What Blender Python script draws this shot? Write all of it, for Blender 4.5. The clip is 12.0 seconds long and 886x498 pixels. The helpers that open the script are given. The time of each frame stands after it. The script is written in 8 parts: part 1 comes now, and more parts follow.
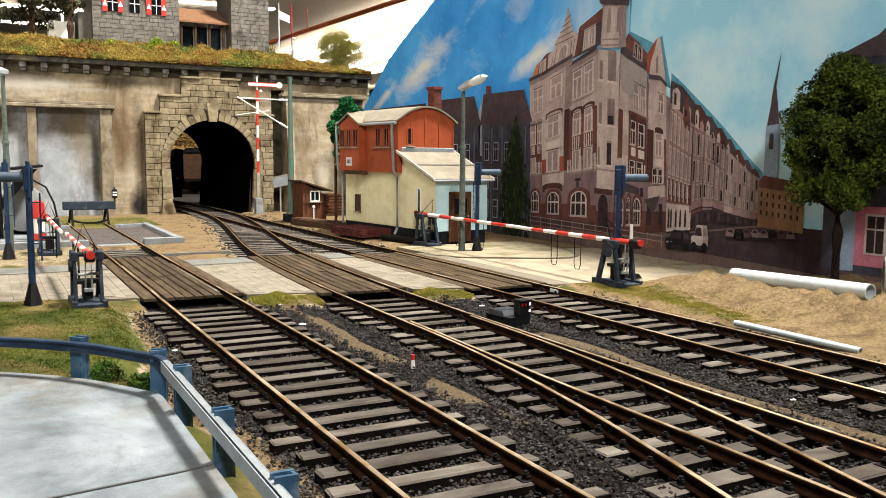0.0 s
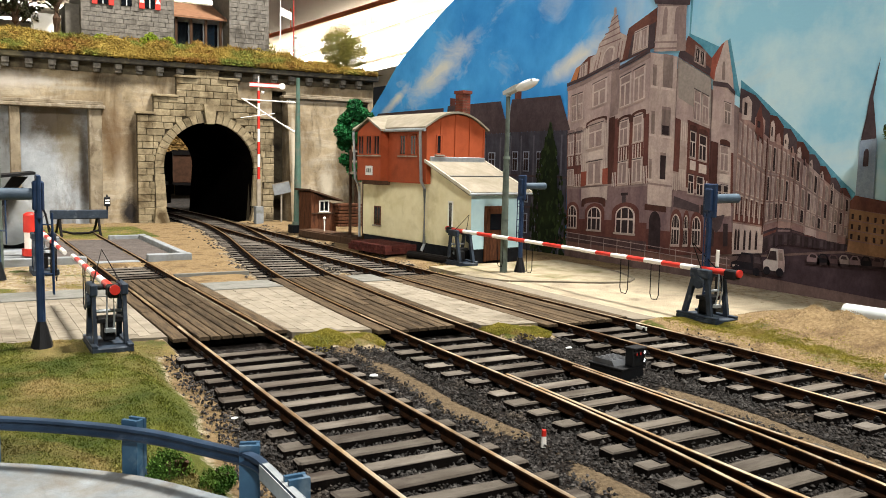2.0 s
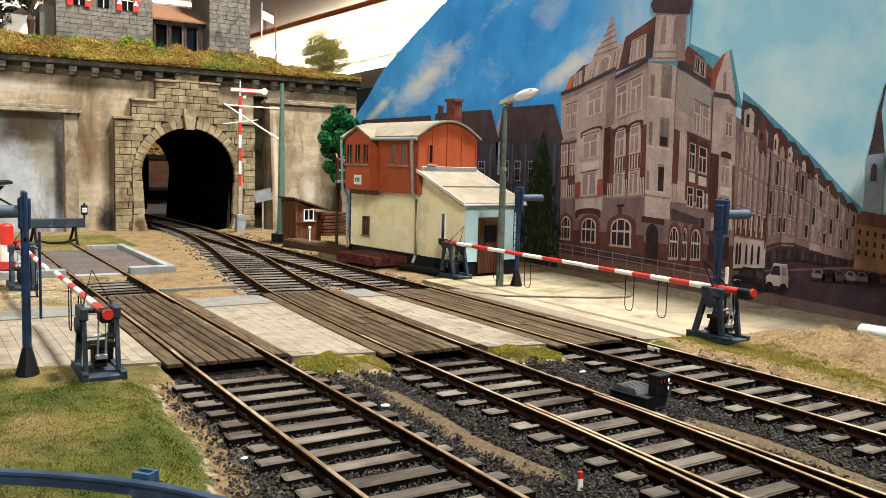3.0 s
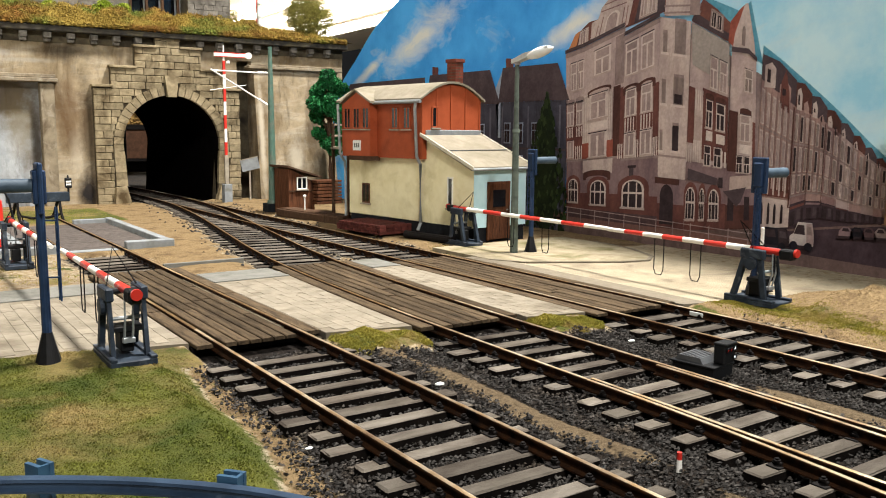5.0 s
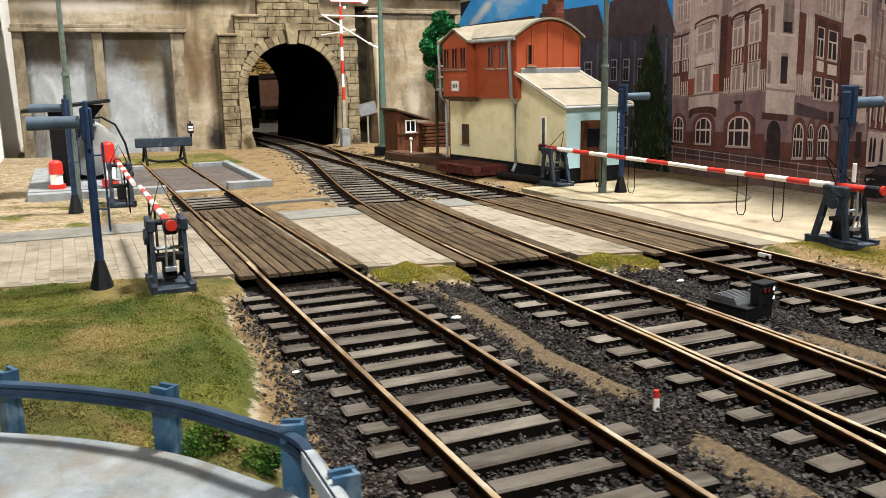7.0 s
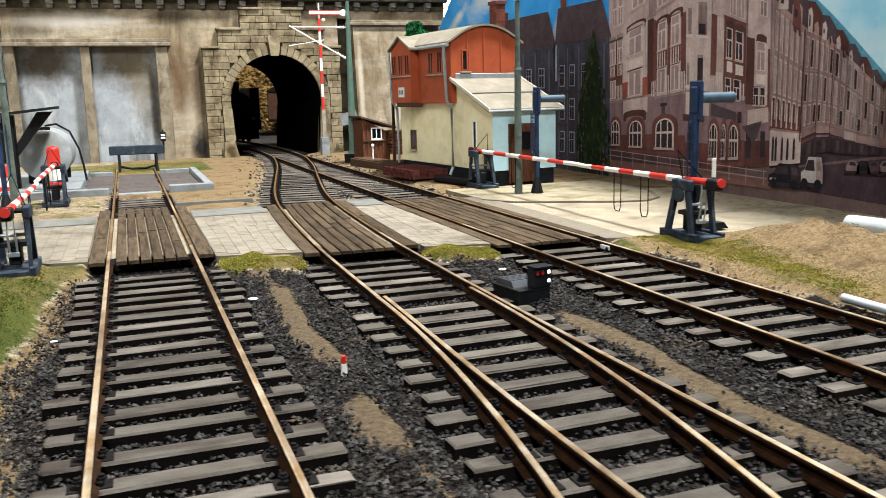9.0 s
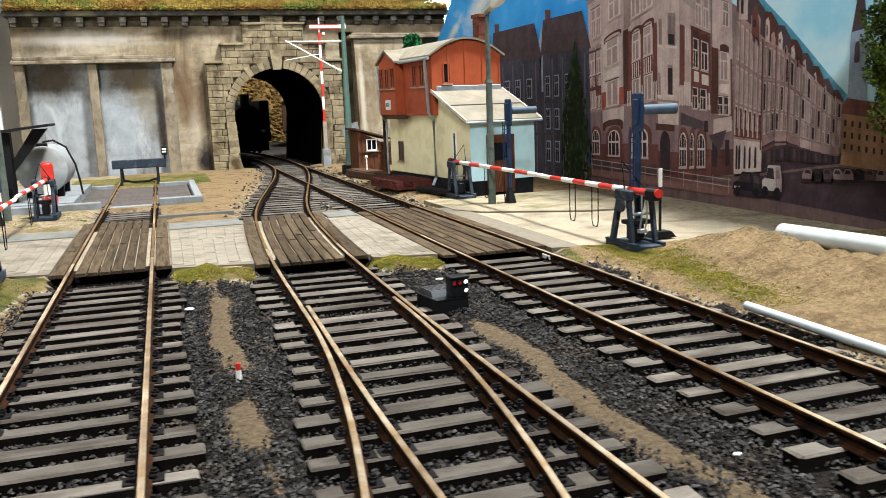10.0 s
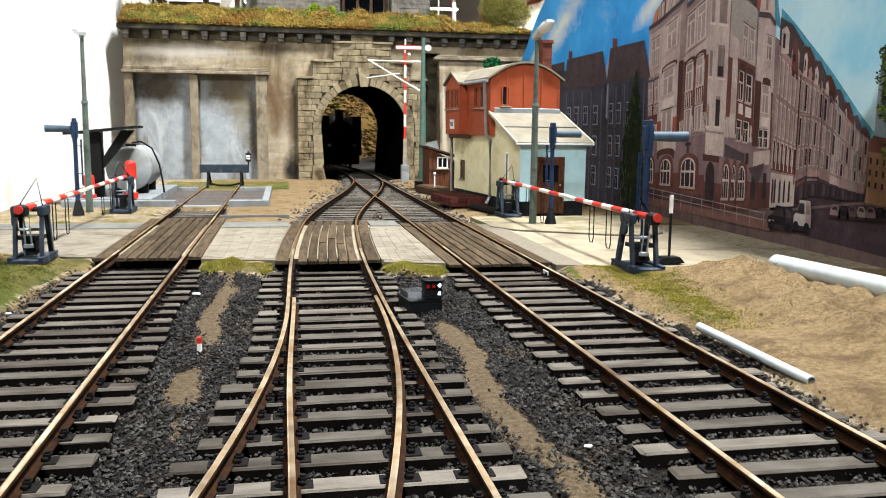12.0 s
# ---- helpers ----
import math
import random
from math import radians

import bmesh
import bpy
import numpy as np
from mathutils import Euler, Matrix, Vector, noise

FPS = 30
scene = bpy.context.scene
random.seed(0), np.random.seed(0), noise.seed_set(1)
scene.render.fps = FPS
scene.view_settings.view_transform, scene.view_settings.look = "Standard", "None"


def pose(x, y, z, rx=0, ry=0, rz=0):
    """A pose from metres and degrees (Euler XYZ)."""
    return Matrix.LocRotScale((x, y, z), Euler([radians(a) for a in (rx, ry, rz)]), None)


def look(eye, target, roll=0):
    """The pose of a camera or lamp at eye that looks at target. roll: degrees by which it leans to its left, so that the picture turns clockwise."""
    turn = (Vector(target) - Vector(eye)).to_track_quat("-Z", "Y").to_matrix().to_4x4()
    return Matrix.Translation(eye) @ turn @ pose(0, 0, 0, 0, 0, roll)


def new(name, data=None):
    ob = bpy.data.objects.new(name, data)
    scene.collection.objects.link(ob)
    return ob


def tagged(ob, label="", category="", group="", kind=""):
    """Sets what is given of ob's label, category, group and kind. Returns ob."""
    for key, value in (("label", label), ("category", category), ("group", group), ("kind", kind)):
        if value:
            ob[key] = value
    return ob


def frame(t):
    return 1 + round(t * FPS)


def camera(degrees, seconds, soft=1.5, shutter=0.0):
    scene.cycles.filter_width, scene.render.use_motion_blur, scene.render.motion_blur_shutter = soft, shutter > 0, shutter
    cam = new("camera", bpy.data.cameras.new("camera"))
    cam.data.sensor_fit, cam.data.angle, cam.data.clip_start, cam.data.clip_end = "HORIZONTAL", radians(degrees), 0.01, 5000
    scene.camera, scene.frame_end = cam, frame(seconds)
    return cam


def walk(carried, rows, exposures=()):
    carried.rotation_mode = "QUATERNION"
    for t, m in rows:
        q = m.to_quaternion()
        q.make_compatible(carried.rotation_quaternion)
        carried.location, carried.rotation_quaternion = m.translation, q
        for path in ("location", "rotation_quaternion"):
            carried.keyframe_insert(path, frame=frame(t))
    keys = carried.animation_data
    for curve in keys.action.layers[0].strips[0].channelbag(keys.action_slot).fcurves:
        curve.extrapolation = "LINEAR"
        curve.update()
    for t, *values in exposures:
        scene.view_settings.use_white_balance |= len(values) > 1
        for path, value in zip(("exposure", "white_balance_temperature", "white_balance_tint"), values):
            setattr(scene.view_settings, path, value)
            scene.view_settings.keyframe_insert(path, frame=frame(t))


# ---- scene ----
# Model railway at 1:45. All lengths below are in full-size metres; K brings them to the model's size.
K = 1 / 45.0
EXPOSURES = [(0, 0.03, 6650, 10), (5, 0.03, 6650, 10), (6.5, 0.0, 6600, 10), (8.5, 0.02, 6100, 9), (11, 0.05, 6050, 8), (12, 0.09, 6050, 8)]  # the clip turns cooler and a little darker
cam = camera(54.9, 12.0, 0.85, 0.4)
PATH = [
    (0, (-4.03, -0.16, 3.073), (-3.089, 1.592, 2.862), 0.5),
    (0.5, (-4.088, 0.705, 2.938), (-3.141, 2.454, 2.724), 1.1),
    (1, (-4.329, 1.817, 3.057), (-3.356, 3.551, 2.84), 1.2),
    (1.5, (-4.41, 2.6, 3.266), (-3.434, 4.333, 3.057), 1.1),
    (2, (-4.553, 3.302, 3.314), (-3.554, 5.023, 3.11), 1.2),
    (2.5, (-4.773, 3.983, 3.437), (-3.725, 5.675, 3.24), 1.5),
    (3, (-4.76, 4.297, 3.524), (-3.705, 5.985, 3.329), 1.5),
    (3.2, (-4.919, 4.468, 3.554), (-3.849, 6.147, 3.365), 1.6),
    (4.8, (-5.34, 5.609, 3.505), (-4.229, 7.254, 3.258), 0.9),
    (5, (-5.325, 5.7, 3.445), (-4.215, 7.341, 3.171), 0.4),
    (5.5, (-5.36, 5.997, 3.467), (-4.282, 7.656, 3.171), 0.1),
    (6, (-4.885, 5.871, 3.398), (-3.911, 7.585, 3.064), 0.9),
    (6.5, (-4.121, 5.35, 3.353), (-3.251, 7.113, 2.987), -0.8),
    (6.7, (-3.929, 5.147, 3.293), (-3.097, 6.922, 2.895), -0.9),
    (8.3, (-1.224, 3.436, 2.898), (-0.558, 5.291, 2.555), -0.6),
    (8.5, (-0.895, 3.245, 2.852), (-0.225, 5.096, 2.502), -1.3),
    (9, (-0.259, 2.789, 2.793), (0.415, 4.638, 2.438), -1.4),
    (9.5, (0.39, 2.303, 2.89), (1.009, 4.173, 2.544), -1.2),
    (10, (1.149, 1.784, 2.882), (1.753, 3.661, 2.547), -2.2),
    (10.5, (1.832, 1.368, 2.806), (2.385, 3.262, 2.477), -2.4),
    (11, (2.243, 0.968, 2.807), (2.733, 2.88, 2.487), -2.2),
    (11.5, (2.607, 0.61, 2.679), (3.038, 2.537, 2.363), 0.1),
    (12, (2.882, 0.423, 2.711), (3.244, 2.37, 2.434), 0.6),
]
walk(cam, [(t, look(Vector(eye) * K, Vector(target) * K, roll)) for t, eye, target, roll in PATH], EXPOSURES)


# ---------------------------------------------------------------- light
world = bpy.data.worlds.new("hall_light")
scene.world = world
world.use_nodes = True
world.node_tree.nodes["Background"].inputs[0].default_value = (0.93, 0.96, 1.0, 1)
world.node_tree.nodes["Background"].inputs[1].default_value = 0.014


def hall_lamp(name, eye, target, size, watts, colour):
    data = bpy.data.lights.new(name, "AREA")
    data.shape, data.size, data.energy, data.color = "DISK", size, watts, colour
    ob = new(name, data)
    ob.matrix_world = look(Vector(eye) * K, Vector(target) * K)
    return ob


hall_lamp("hall_luminaire", (24, 20, 62), (4, 24, 0), 0.22, 73, (1.0, 0.97, 0.925))
hall_lamp("hall_luminaire", (-16, -40, 46), (6, 28, 2), 0.22, 25.5, (1.0, 0.985, 0.96))


# ---------------------------------------------------------------- mesh helpers
class Shape:
    """Collects faces of one mesh, in full-size metres."""

    def __init__(self):
        self.v, self.f, self.mi, self.m = [], [], [], None

    def vert(self, p):
        p = Vector(p)
        self.v.append(tuple(self.m @ p) if self.m is not None else tuple(p))
        return len(self.v) - 1

    def face(self, pts, mi=0):
        self.f.append([self.vert(p) for p in pts])
        self.mi.append(mi)

    def idx(self, ids, mi=0):
        self.f.append(list(ids))
        self.mi.append(mi)

    def box(self, x0, y0, z0, x1, y1, z1, ch=0.0, mi=0):
        if ch <= 0:
            p = [self.vert((x, y, z)) for x in (x0, x1) for y in (y0, y1) for z in (z0, z1)]
            for q in ((0, 1, 3, 2), (4, 6, 7, 5), (0, 4, 5, 1), (2, 3, 7, 6), (0, 2, 6, 4), (1, 5, 7, 3)):
                self.idx([p[i] for i in q], mi)
            return self
        ch = min(ch, 0.45 * min(abs(x1 - x0), abs(y1 - y0), abs(z1 - z0)))
        lo, hi = (x0, y0, z0), (x1, y1, z1)
        ids = {}
        for s in [(a, b, c) for a in (0, 1) for b in (0, 1) for c in (0, 1)]:
            for ax in range(3):
                p = []
                for n in range(3):
                    e = (lo, hi)[s[n]][n]
                    p.append(e if n == ax else e + (ch if s[n] == 0 else -ch))
                ids[s, ax] = self.vert(p)
        for ax in range(3):
            a, b = [n for n in range(3) if n != ax]
            for side in (0, 1):
                ring = []
                for u, w in ((0, 0), (1, 0), (1, 1), (0, 1)):
                    s = [0, 0, 0]
                    s[ax], s[a], s[b] = side, u, w
                    ring.append(ids[tuple(s), ax])
                self.idx(ring if (side == 1) == (ax != 1) else ring[::-1], mi)
            for u in (0, 1):
                for w in (0, 1):
                    s0, s1 = [0, 0, 0], [0, 0, 0]
                    s0[a] = s1[a] = u
                    s0[b] = s1[b] = w
                    s0[ax], s1[ax] = 0, 1
                    s0, s1 = tuple(s0), tuple(s1)
                    self.idx([ids[s0, a], ids[s1, a], ids[s1, b], ids[s0, b]], mi)
        for s in [(a, b, c) for a in (0, 1) for b in (0, 1) for c in (0, 1)]:
            self.idx([ids[s, 0], ids[s, 1], ids[s, 2]], mi)
        return self

    def cyl(self, p0, p1, r0, r1=None, seg=12, mi=0, cap=True):
        p0, p1 = Vector(p0), Vector(p1)
        r1 = r0 if r1 is None else r1
        q = (p1 - p0).to_track_quat("Z", "Y")
        a, b = [], []
        for n in range(seg):
            w = 2 * math.pi * n / seg
            d = q @ Vector((math.cos(w), math.sin(w), 0))
            a.append(self.vert(p0 + d * r0))
            b.append(self.vert(p1 + d * r1))
        for n in range(seg):
            k = (n + 1) % seg
            self.idx([a[n], a[k], b[k], b[n]], mi)
        if cap:
            self.idx(a[::-1], mi)
            self.idx(b, mi)
        return self

    def tube(self, pts, r, seg=8, mi=0):
        pts = [Vector(p) for p in pts]
        rings = []
        for n, p in enumerate(pts):
            d = pts[min(n + 1, len(pts) - 1)] - pts[max(n - 1, 0)]
            q = d.to_track_quat("Z", "Y")
            rings.append([self.vert(p + q @ Vector((r * math.cos(2 * math.pi * k / seg), r * math.sin(2 * math.pi * k / seg), 0))) for k in range(seg)])
        for a, b in zip(rings, rings[1:]):
            for k in range(seg):
                j = (k + 1) % seg
                self.idx([a[k], a[j], b[j], b[k]], mi)
        self.idx(rings[0][::-1], mi)
        self.idx(rings[-1], mi)
        return self

    def ball(self, c, r, seg=12, rings=8, sx=1, sy=1, sz=1, mi=0):
        c = Vector(c)
        rows = []
        for i in range(1, rings):
            w = math.pi * i / rings
            rows.append([self.vert(c + Vector((sx * r * math.sin(w) * math.cos(2 * math.pi * k / seg), sy * r * math.sin(w) * math.sin(2 * math.pi * k / seg), sz * r * math.cos(w)))) for k in range(seg)])
        top, low = self.vert(c + Vector((0, 0, sz * r))), self.vert(c - Vector((0, 0, sz * r)))
        for k in range(seg):
            j = (k + 1) % seg
            self.idx([top, rows[0][k], rows[0][j]], mi)
            self.idx([low, rows[-1][j], rows[-1][k]], mi)
            for a, b in zip(rows, rows[1:]):
                self.idx([a[k], b[k], b[j], a[j]], mi)
        return self

    def prism(self, outline, axis, a0, a1, mi=0):
        """An outline in the other two axes, drawn out along one axis from a0 to a1."""
        def at(p, a):
            return (a, p[0], p[1]) if axis == "x" else (p[0], a, p[1]) if axis == "y" else (p[0], p[1], a)
        lo = [self.vert(at(p, a0)) for p in outline]
        hi = [self.vert(at(p, a1)) for p in outline]
        for n in range(len(outline)):
            k = (n + 1) % len(outline)
            self.idx([lo[n], lo[k], hi[k], hi[n]], mi)
        self.idx(lo[::-1], mi)
        self.idx(hi, mi)
        return self


def mesh_of(name, sh, mats):
    me = bpy.data.meshes.new(name)
    me.from_pydata([(x * K, y * K, z * K) for x, y, z in sh.v], [], sh.f)
    mats = mats if isinstance(mats, (list, tuple)) else [mats]
    for m in mats:
        me.materials.append(m)
    if len(mats) > 1:
        me.polygons.foreach_set("material_index", sh.mi)
    bm = bmesh.new()
    bm.from_mesh(me)
    if len(bm.faces) < 30000:
        bmesh.ops.recalc_face_normals(bm, faces=bm.faces)
    bm.to_mesh(me)
    bm.free()
    return me


def smooth(me):
    me.shade_smooth()
    me.set_sharp_from_angle(angle=radians(38))
    return me


def thing(name, x=0, y=0, z=0, rz=0, label="", category="", group="", kind=""):
    ob = new(name)
    ob.empty_display_size = 0.005
    ob.matrix_basis = pose(x * K, y * K, z * K, 0, 0, rz)
    return tagged(ob, label, category, group, kind)


def part(name, sh, mats, parent, label="", soft=False):
    me = sh if isinstance(sh, bpy.types.Mesh) else mesh_of(name, sh, mats)
    if soft:
        smooth(me)
    ob = new(name, me)
    ob.parent = parent
    if label:
        ob["label"] = label
    return ob


def piece(name, me, parent, x=0, y=0, z=0, rz=0, sx=1, sy=1, sz=1):
    ob = new(name, me)
    ob.parent = parent
    ob.location = (x * K, y * K, z * K)
    ob.rotation_euler = (0, 0, radians(rz))
    ob.scale = (sx, sy, sz)
    return ob


def solid(name, sh, mats, label="", category="", group="", kind="", soft=False):
    me = sh if isinstance(sh, bpy.types.Mesh) else mesh_of(name, sh, mats)
    if soft:
        smooth(me)
    return tagged(new(name, me), label, category, group, kind)


# ---------------------------------------------------------------- materials
def rgb(h):
    c = [int(h[n : n + 2], 16) / 255 for n in (0, 2, 4)]
    return tuple(v / 12.92 if v <= 0.04045 else ((v + 0.055) / 1.055) ** 2.4 for v in c) + (1,)


class Nodes:
    def __init__(self, name):
        self.mat = bpy.data.materials.new(name)
        self.mat.use_nodes = True
        self.t = self.mat.node_tree
        self.bsdf = self.t.nodes["Principled BSDF"]
        geo = self.add("ShaderNodeNewGeometry")
        mul = self.add("ShaderNodeVectorMath")
        mul.operation = "SCALE"
        mul.inputs["Scale"].default_value = 1 / K
        self.link(geo.outputs["Position"], mul.inputs[0])
        self.pos, self.island = mul.outputs[0], geo.outputs["Random Per Island"]

    def add(self, kind):
        return self.t.nodes.new(kind)

    def link(self, a, b):
        self.t.links.new(a, b)

    def noise(self, scale, detail=6, rough=0.6, stretch=None, distort=0.0):
        n = self.add("ShaderNodeTexNoise")
        n.inputs["Scale"].default_value, n.inputs["Detail"].default_value = scale, detail
        n.inputs["Roughness"].default_value, n.inputs["Distortion"].default_value = rough, distort
        src = self.pos
        if stretch:
            mp = self.add("ShaderNodeMapping")
            mp.inputs["Scale"].default_value = stretch
            self.link(src, mp.inputs[0])
            src = mp.outputs[0]
        self.link(src, n.inputs["Vector"])
        return n.outputs["Fac"]

    def ramp(self, fac, lo, hi):
        r = self.add("ShaderNodeMapRange")
        r.inputs["From Min"].default_value, r.inputs["From Max"].default_value = lo, hi
        self.link(fac, r.inputs["Value"])
        return r.outputs["Result"]

    def mix(self, fac, a, b, how="MIX"):
        m = self.add("ShaderNodeMix")
        m.data_type, m.blend_type = "RGBA", how
        for src, sock in ((fac, m.inputs[0]), (a, m.inputs[6]), (b, m.inputs[7])):
            if isinstance(src, (tuple, float, int)):
                sock.default_value = src
            else:
                self.link(src, sock)
        return m.outputs[2]

    def vary(self, colour, rand, amount):
        r = self.add("ShaderNodeMapRange")
        r.inputs["To Min"].default_value, r.inputs["To Max"].default_value = 1 - amount, 1 + amount
        self.link(rand, r.inputs["Value"])
        h = self.add("ShaderNodeHueSaturation")
        self.link(r.outputs["Result"], h.inputs["Value"])
        self.link(colour, h.inputs["Color"])
        return h.outputs["Color"]

    def done(self, colour, rough=0.8, metal=0.0, spec=0.3, bump=None, strength=0.3, dist=0.03):
        if isinstance(colour, tuple):
            self.bsdf.inputs["Base Color"].default_value = colour
        else:
            self.link(colour, self.bsdf.inputs["Base Color"])
        if isinstance(rough, float):
            self.bsdf.inputs["Roughness"].default_value = rough
        else:
            self.link(rough, self.bsdf.inputs["Roughness"])
        self.bsdf.inputs["Metallic"].default_value = metal
        self.bsdf.inputs["Specular IOR Level"].default_value = spec
        if bump is not None:
            b = self.add("ShaderNodeBump")
            b.inputs["Strength"].default_value, b.inputs["Distance"].default_value = strength, dist * K
            self.link(bump, b.inputs["Height"])
            self.link(b.outputs[0], self.bsdf.inputs["Normal"])
        return self.mat


def mat(name, a, b, scale=6.0, rough=0.8, metal=0.0, spec=0.3, fine=40.0, bump=0.3, dist=0.03, stain=None, stain_scale=0.7, stain_lo=0.5, stain_hi=0.68, stretch=None, rnd=0.0, isl=0.0):
    n = Nodes(name)
    col = n.mix(n.ramp(n.noise(scale, 8, 0.62, stretch), 0.34, 0.66), rgb(a), rgb(b))
    if stain:
        col = n.mix(n.ramp(n.noise(stain_scale, 7, 0.6, stretch, 0.5), stain_lo, stain_hi), col, rgb(stain))
    if rnd:
        col = n.vary(col, n.add("ShaderNodeObjectInfo").outputs["Random"], rnd)
    if isl:
        col = n.vary(col, n.island, isl)
    return n.done(col, float(rough), metal, spec, n.noise(fine, 5, 0.6, stretch), bump, dist)


def stained_wall(name, a, b, layers, spec=0.1, spots=()):
    """Old plaster: a mottled base with several layers of streaks and smears, each (colour, scale, stretch, low, high, strength)."""
    n = Nodes(name)
    col = n.mix(n.ramp(n.noise(1.3, 9, 0.65), 0.34, 0.66), rgb(a), rgb(b))
    for colour, scale, stretch, lo, hi, much in layers:
        f = n.ramp(n.noise(scale, 8, 0.65, stretch, 0.6), lo, hi)
        k = n.add("ShaderNodeMath")
        k.operation, k.inputs[1].default_value = "MULTIPLY", much
        n.link(f, k.inputs[0])
        col = n.mix(k.outputs[0], col, rgb(colour))
    for colour, cx, cz, rx, rz, much in spots:  # single ragged smears: colour, centre, half width, half height, strength
        mp = n.add("ShaderNodeMapping")
        mp.inputs["Location"].default_value, mp.inputs["Scale"].default_value = (-cx / rx, 0, -cz / rz), (1 / rx, 0, 1 / rz)
        n.link(n.pos, mp.inputs[0])
        ln = n.add("ShaderNodeVectorMath")
        ln.operation = "LENGTH"
        n.link(mp.outputs[0], ln.inputs[0])
        add = n.add("ShaderNodeMath")
        add.operation = "MULTIPLY_ADD"
        add.inputs[1].default_value = 1.1
        n.link(n.noise(2.2, 8, 0.7), add.inputs[0])
        n.link(ln.outputs["Value"], add.inputs[2])
        f = n.ramp(add.outputs[0], 1.75, 0.95)
        k = n.add("ShaderNodeMath")
        k.operation, k.inputs[1].default_value = "MULTIPLY", much
        n.link(f, k.inputs[0])
        col = n.mix(k.outputs[0], col, rgb(colour))
    return n.done(col, 0.95, 0, spec, n.noise(16, 8, 0.7), 0.5, 0.03)


def flat(name, a, rough=0.6, metal=0.0, spec=0.4):
    return mat(name, a, a, 5.0, rough, metal, spec, 30.0, 0.12, 0.02)


def glow(name, a, power):
    n = Nodes(name)
    n.bsdf.inputs["Emission Color"].default_value = rgb(a)
    n.bsdf.inputs["Emission Strength"].default_value = power
    return n.done(rgb(a), 0.5)


M = {}
M["rail_rust"] = mat("rail_rust", "1c110a", "36200f", 9, 0.85, 0.0, 0.08, 30, 0.3, stain="0d0806", stain_scale=2)
M["rail_head"] = mat("rail_head", "f8e8cb", "d2ad7a", 3, 0.28, 0.7, 0.6, 40, 0.06, stain="6d4a27", stain_scale=0.5, stain_lo=0.42, stain_hi=0.7)
M["rail_worn"] = mat("rail_worn_head", "8c6f49", "5f4529", 2.5, 0.38, 0.5, 0.5, 40, 0.08, stain="d8bc8c", stain_scale=0.3, stain_lo=0.54, stain_hi=0.72)
M["sleeper"] = mat("sleeper_wood", "4f4941", "68625a", 2.2, 0.95, 0, 0.06, 30, 0.7, 0.02, stain="332c27", stain_scale=0.9, stain_lo=0.46, stain_hi=0.7, stretch=(0.6, 1.5, 1.5), rnd=0.35)
# sleeper sides: grime and the shade between sleepers, both put into this colour
M["sleeper_side"] = mat("sleeper_grime_shade", "0b0908", "171310", 5, 0.95, 0, 0.05, 24, 0.6, 0.02, rnd=0.2)
M["iron"] = mat("blackened_iron", "0a0808", "15110f", 8, 0.75, 0.0, 0.12, 40, 0.3)
M["ballast"] = mat("ballast_stone", "1b1a19", "494643", 5, 0.92, 0, 0.06, 50, 0.4, 0.02, stain="4a4137", stain_scale=1.1, stain_lo=0.54, stain_hi=0.74, isl=0.6)
M["plank"] = mat("crossing_plank", "40362a", "594b3a", 3, 0.95, 0, 0.08, 26, 0.7, 0.02, stain="2b241c", stain_scale=2.0, stretch=(5, 0.5, 5), rnd=0.25)
M["sett"] = mat("paving_stone", "776f62", "867e6f", 3, 0.95, 0, 0.1, 40, 0.5, 0.02, stain="61594c", stain_scale=0.8, rnd=0.06)
M["joint"] = mat("joint_dirt", "6c6457", "787062", 5, 0.95, 0, 0.1, 50, 0.5)
M["kerb"] = mat("kerb_stone", "73777a", "868a8b", 4, 0.9, 0, 0.15, 40, 0.4, stain="6a6a64", stain_scale=1.5)
M["flag"] = mat("flag_stone", "63625d", "75746d", 3, 0.9, 0, 0.12, 40, 0.4, stain="55534c", stain_scale=0.9)
M["concrete_road"] = stained_wall("concrete_road", "595f63", "7c8386", [("929a9d", 0.6, (1, 0.6, 1), 0.5, 0.7, 0.7), ("665c4d", 0.5, (0.8, 1, 1), 0.5, 0.68, 0.8), ("45433f", 1.1, (1, 0.5, 1), 0.58, 0.74, 0.7)])
M["footway"] = mat("sandy_footway", "7f745f", "948a74", 2.2, 0.95, 0, 0.1, 40, 0.4, 0.02, stain="5f5a3c", stain_scale=0.8)
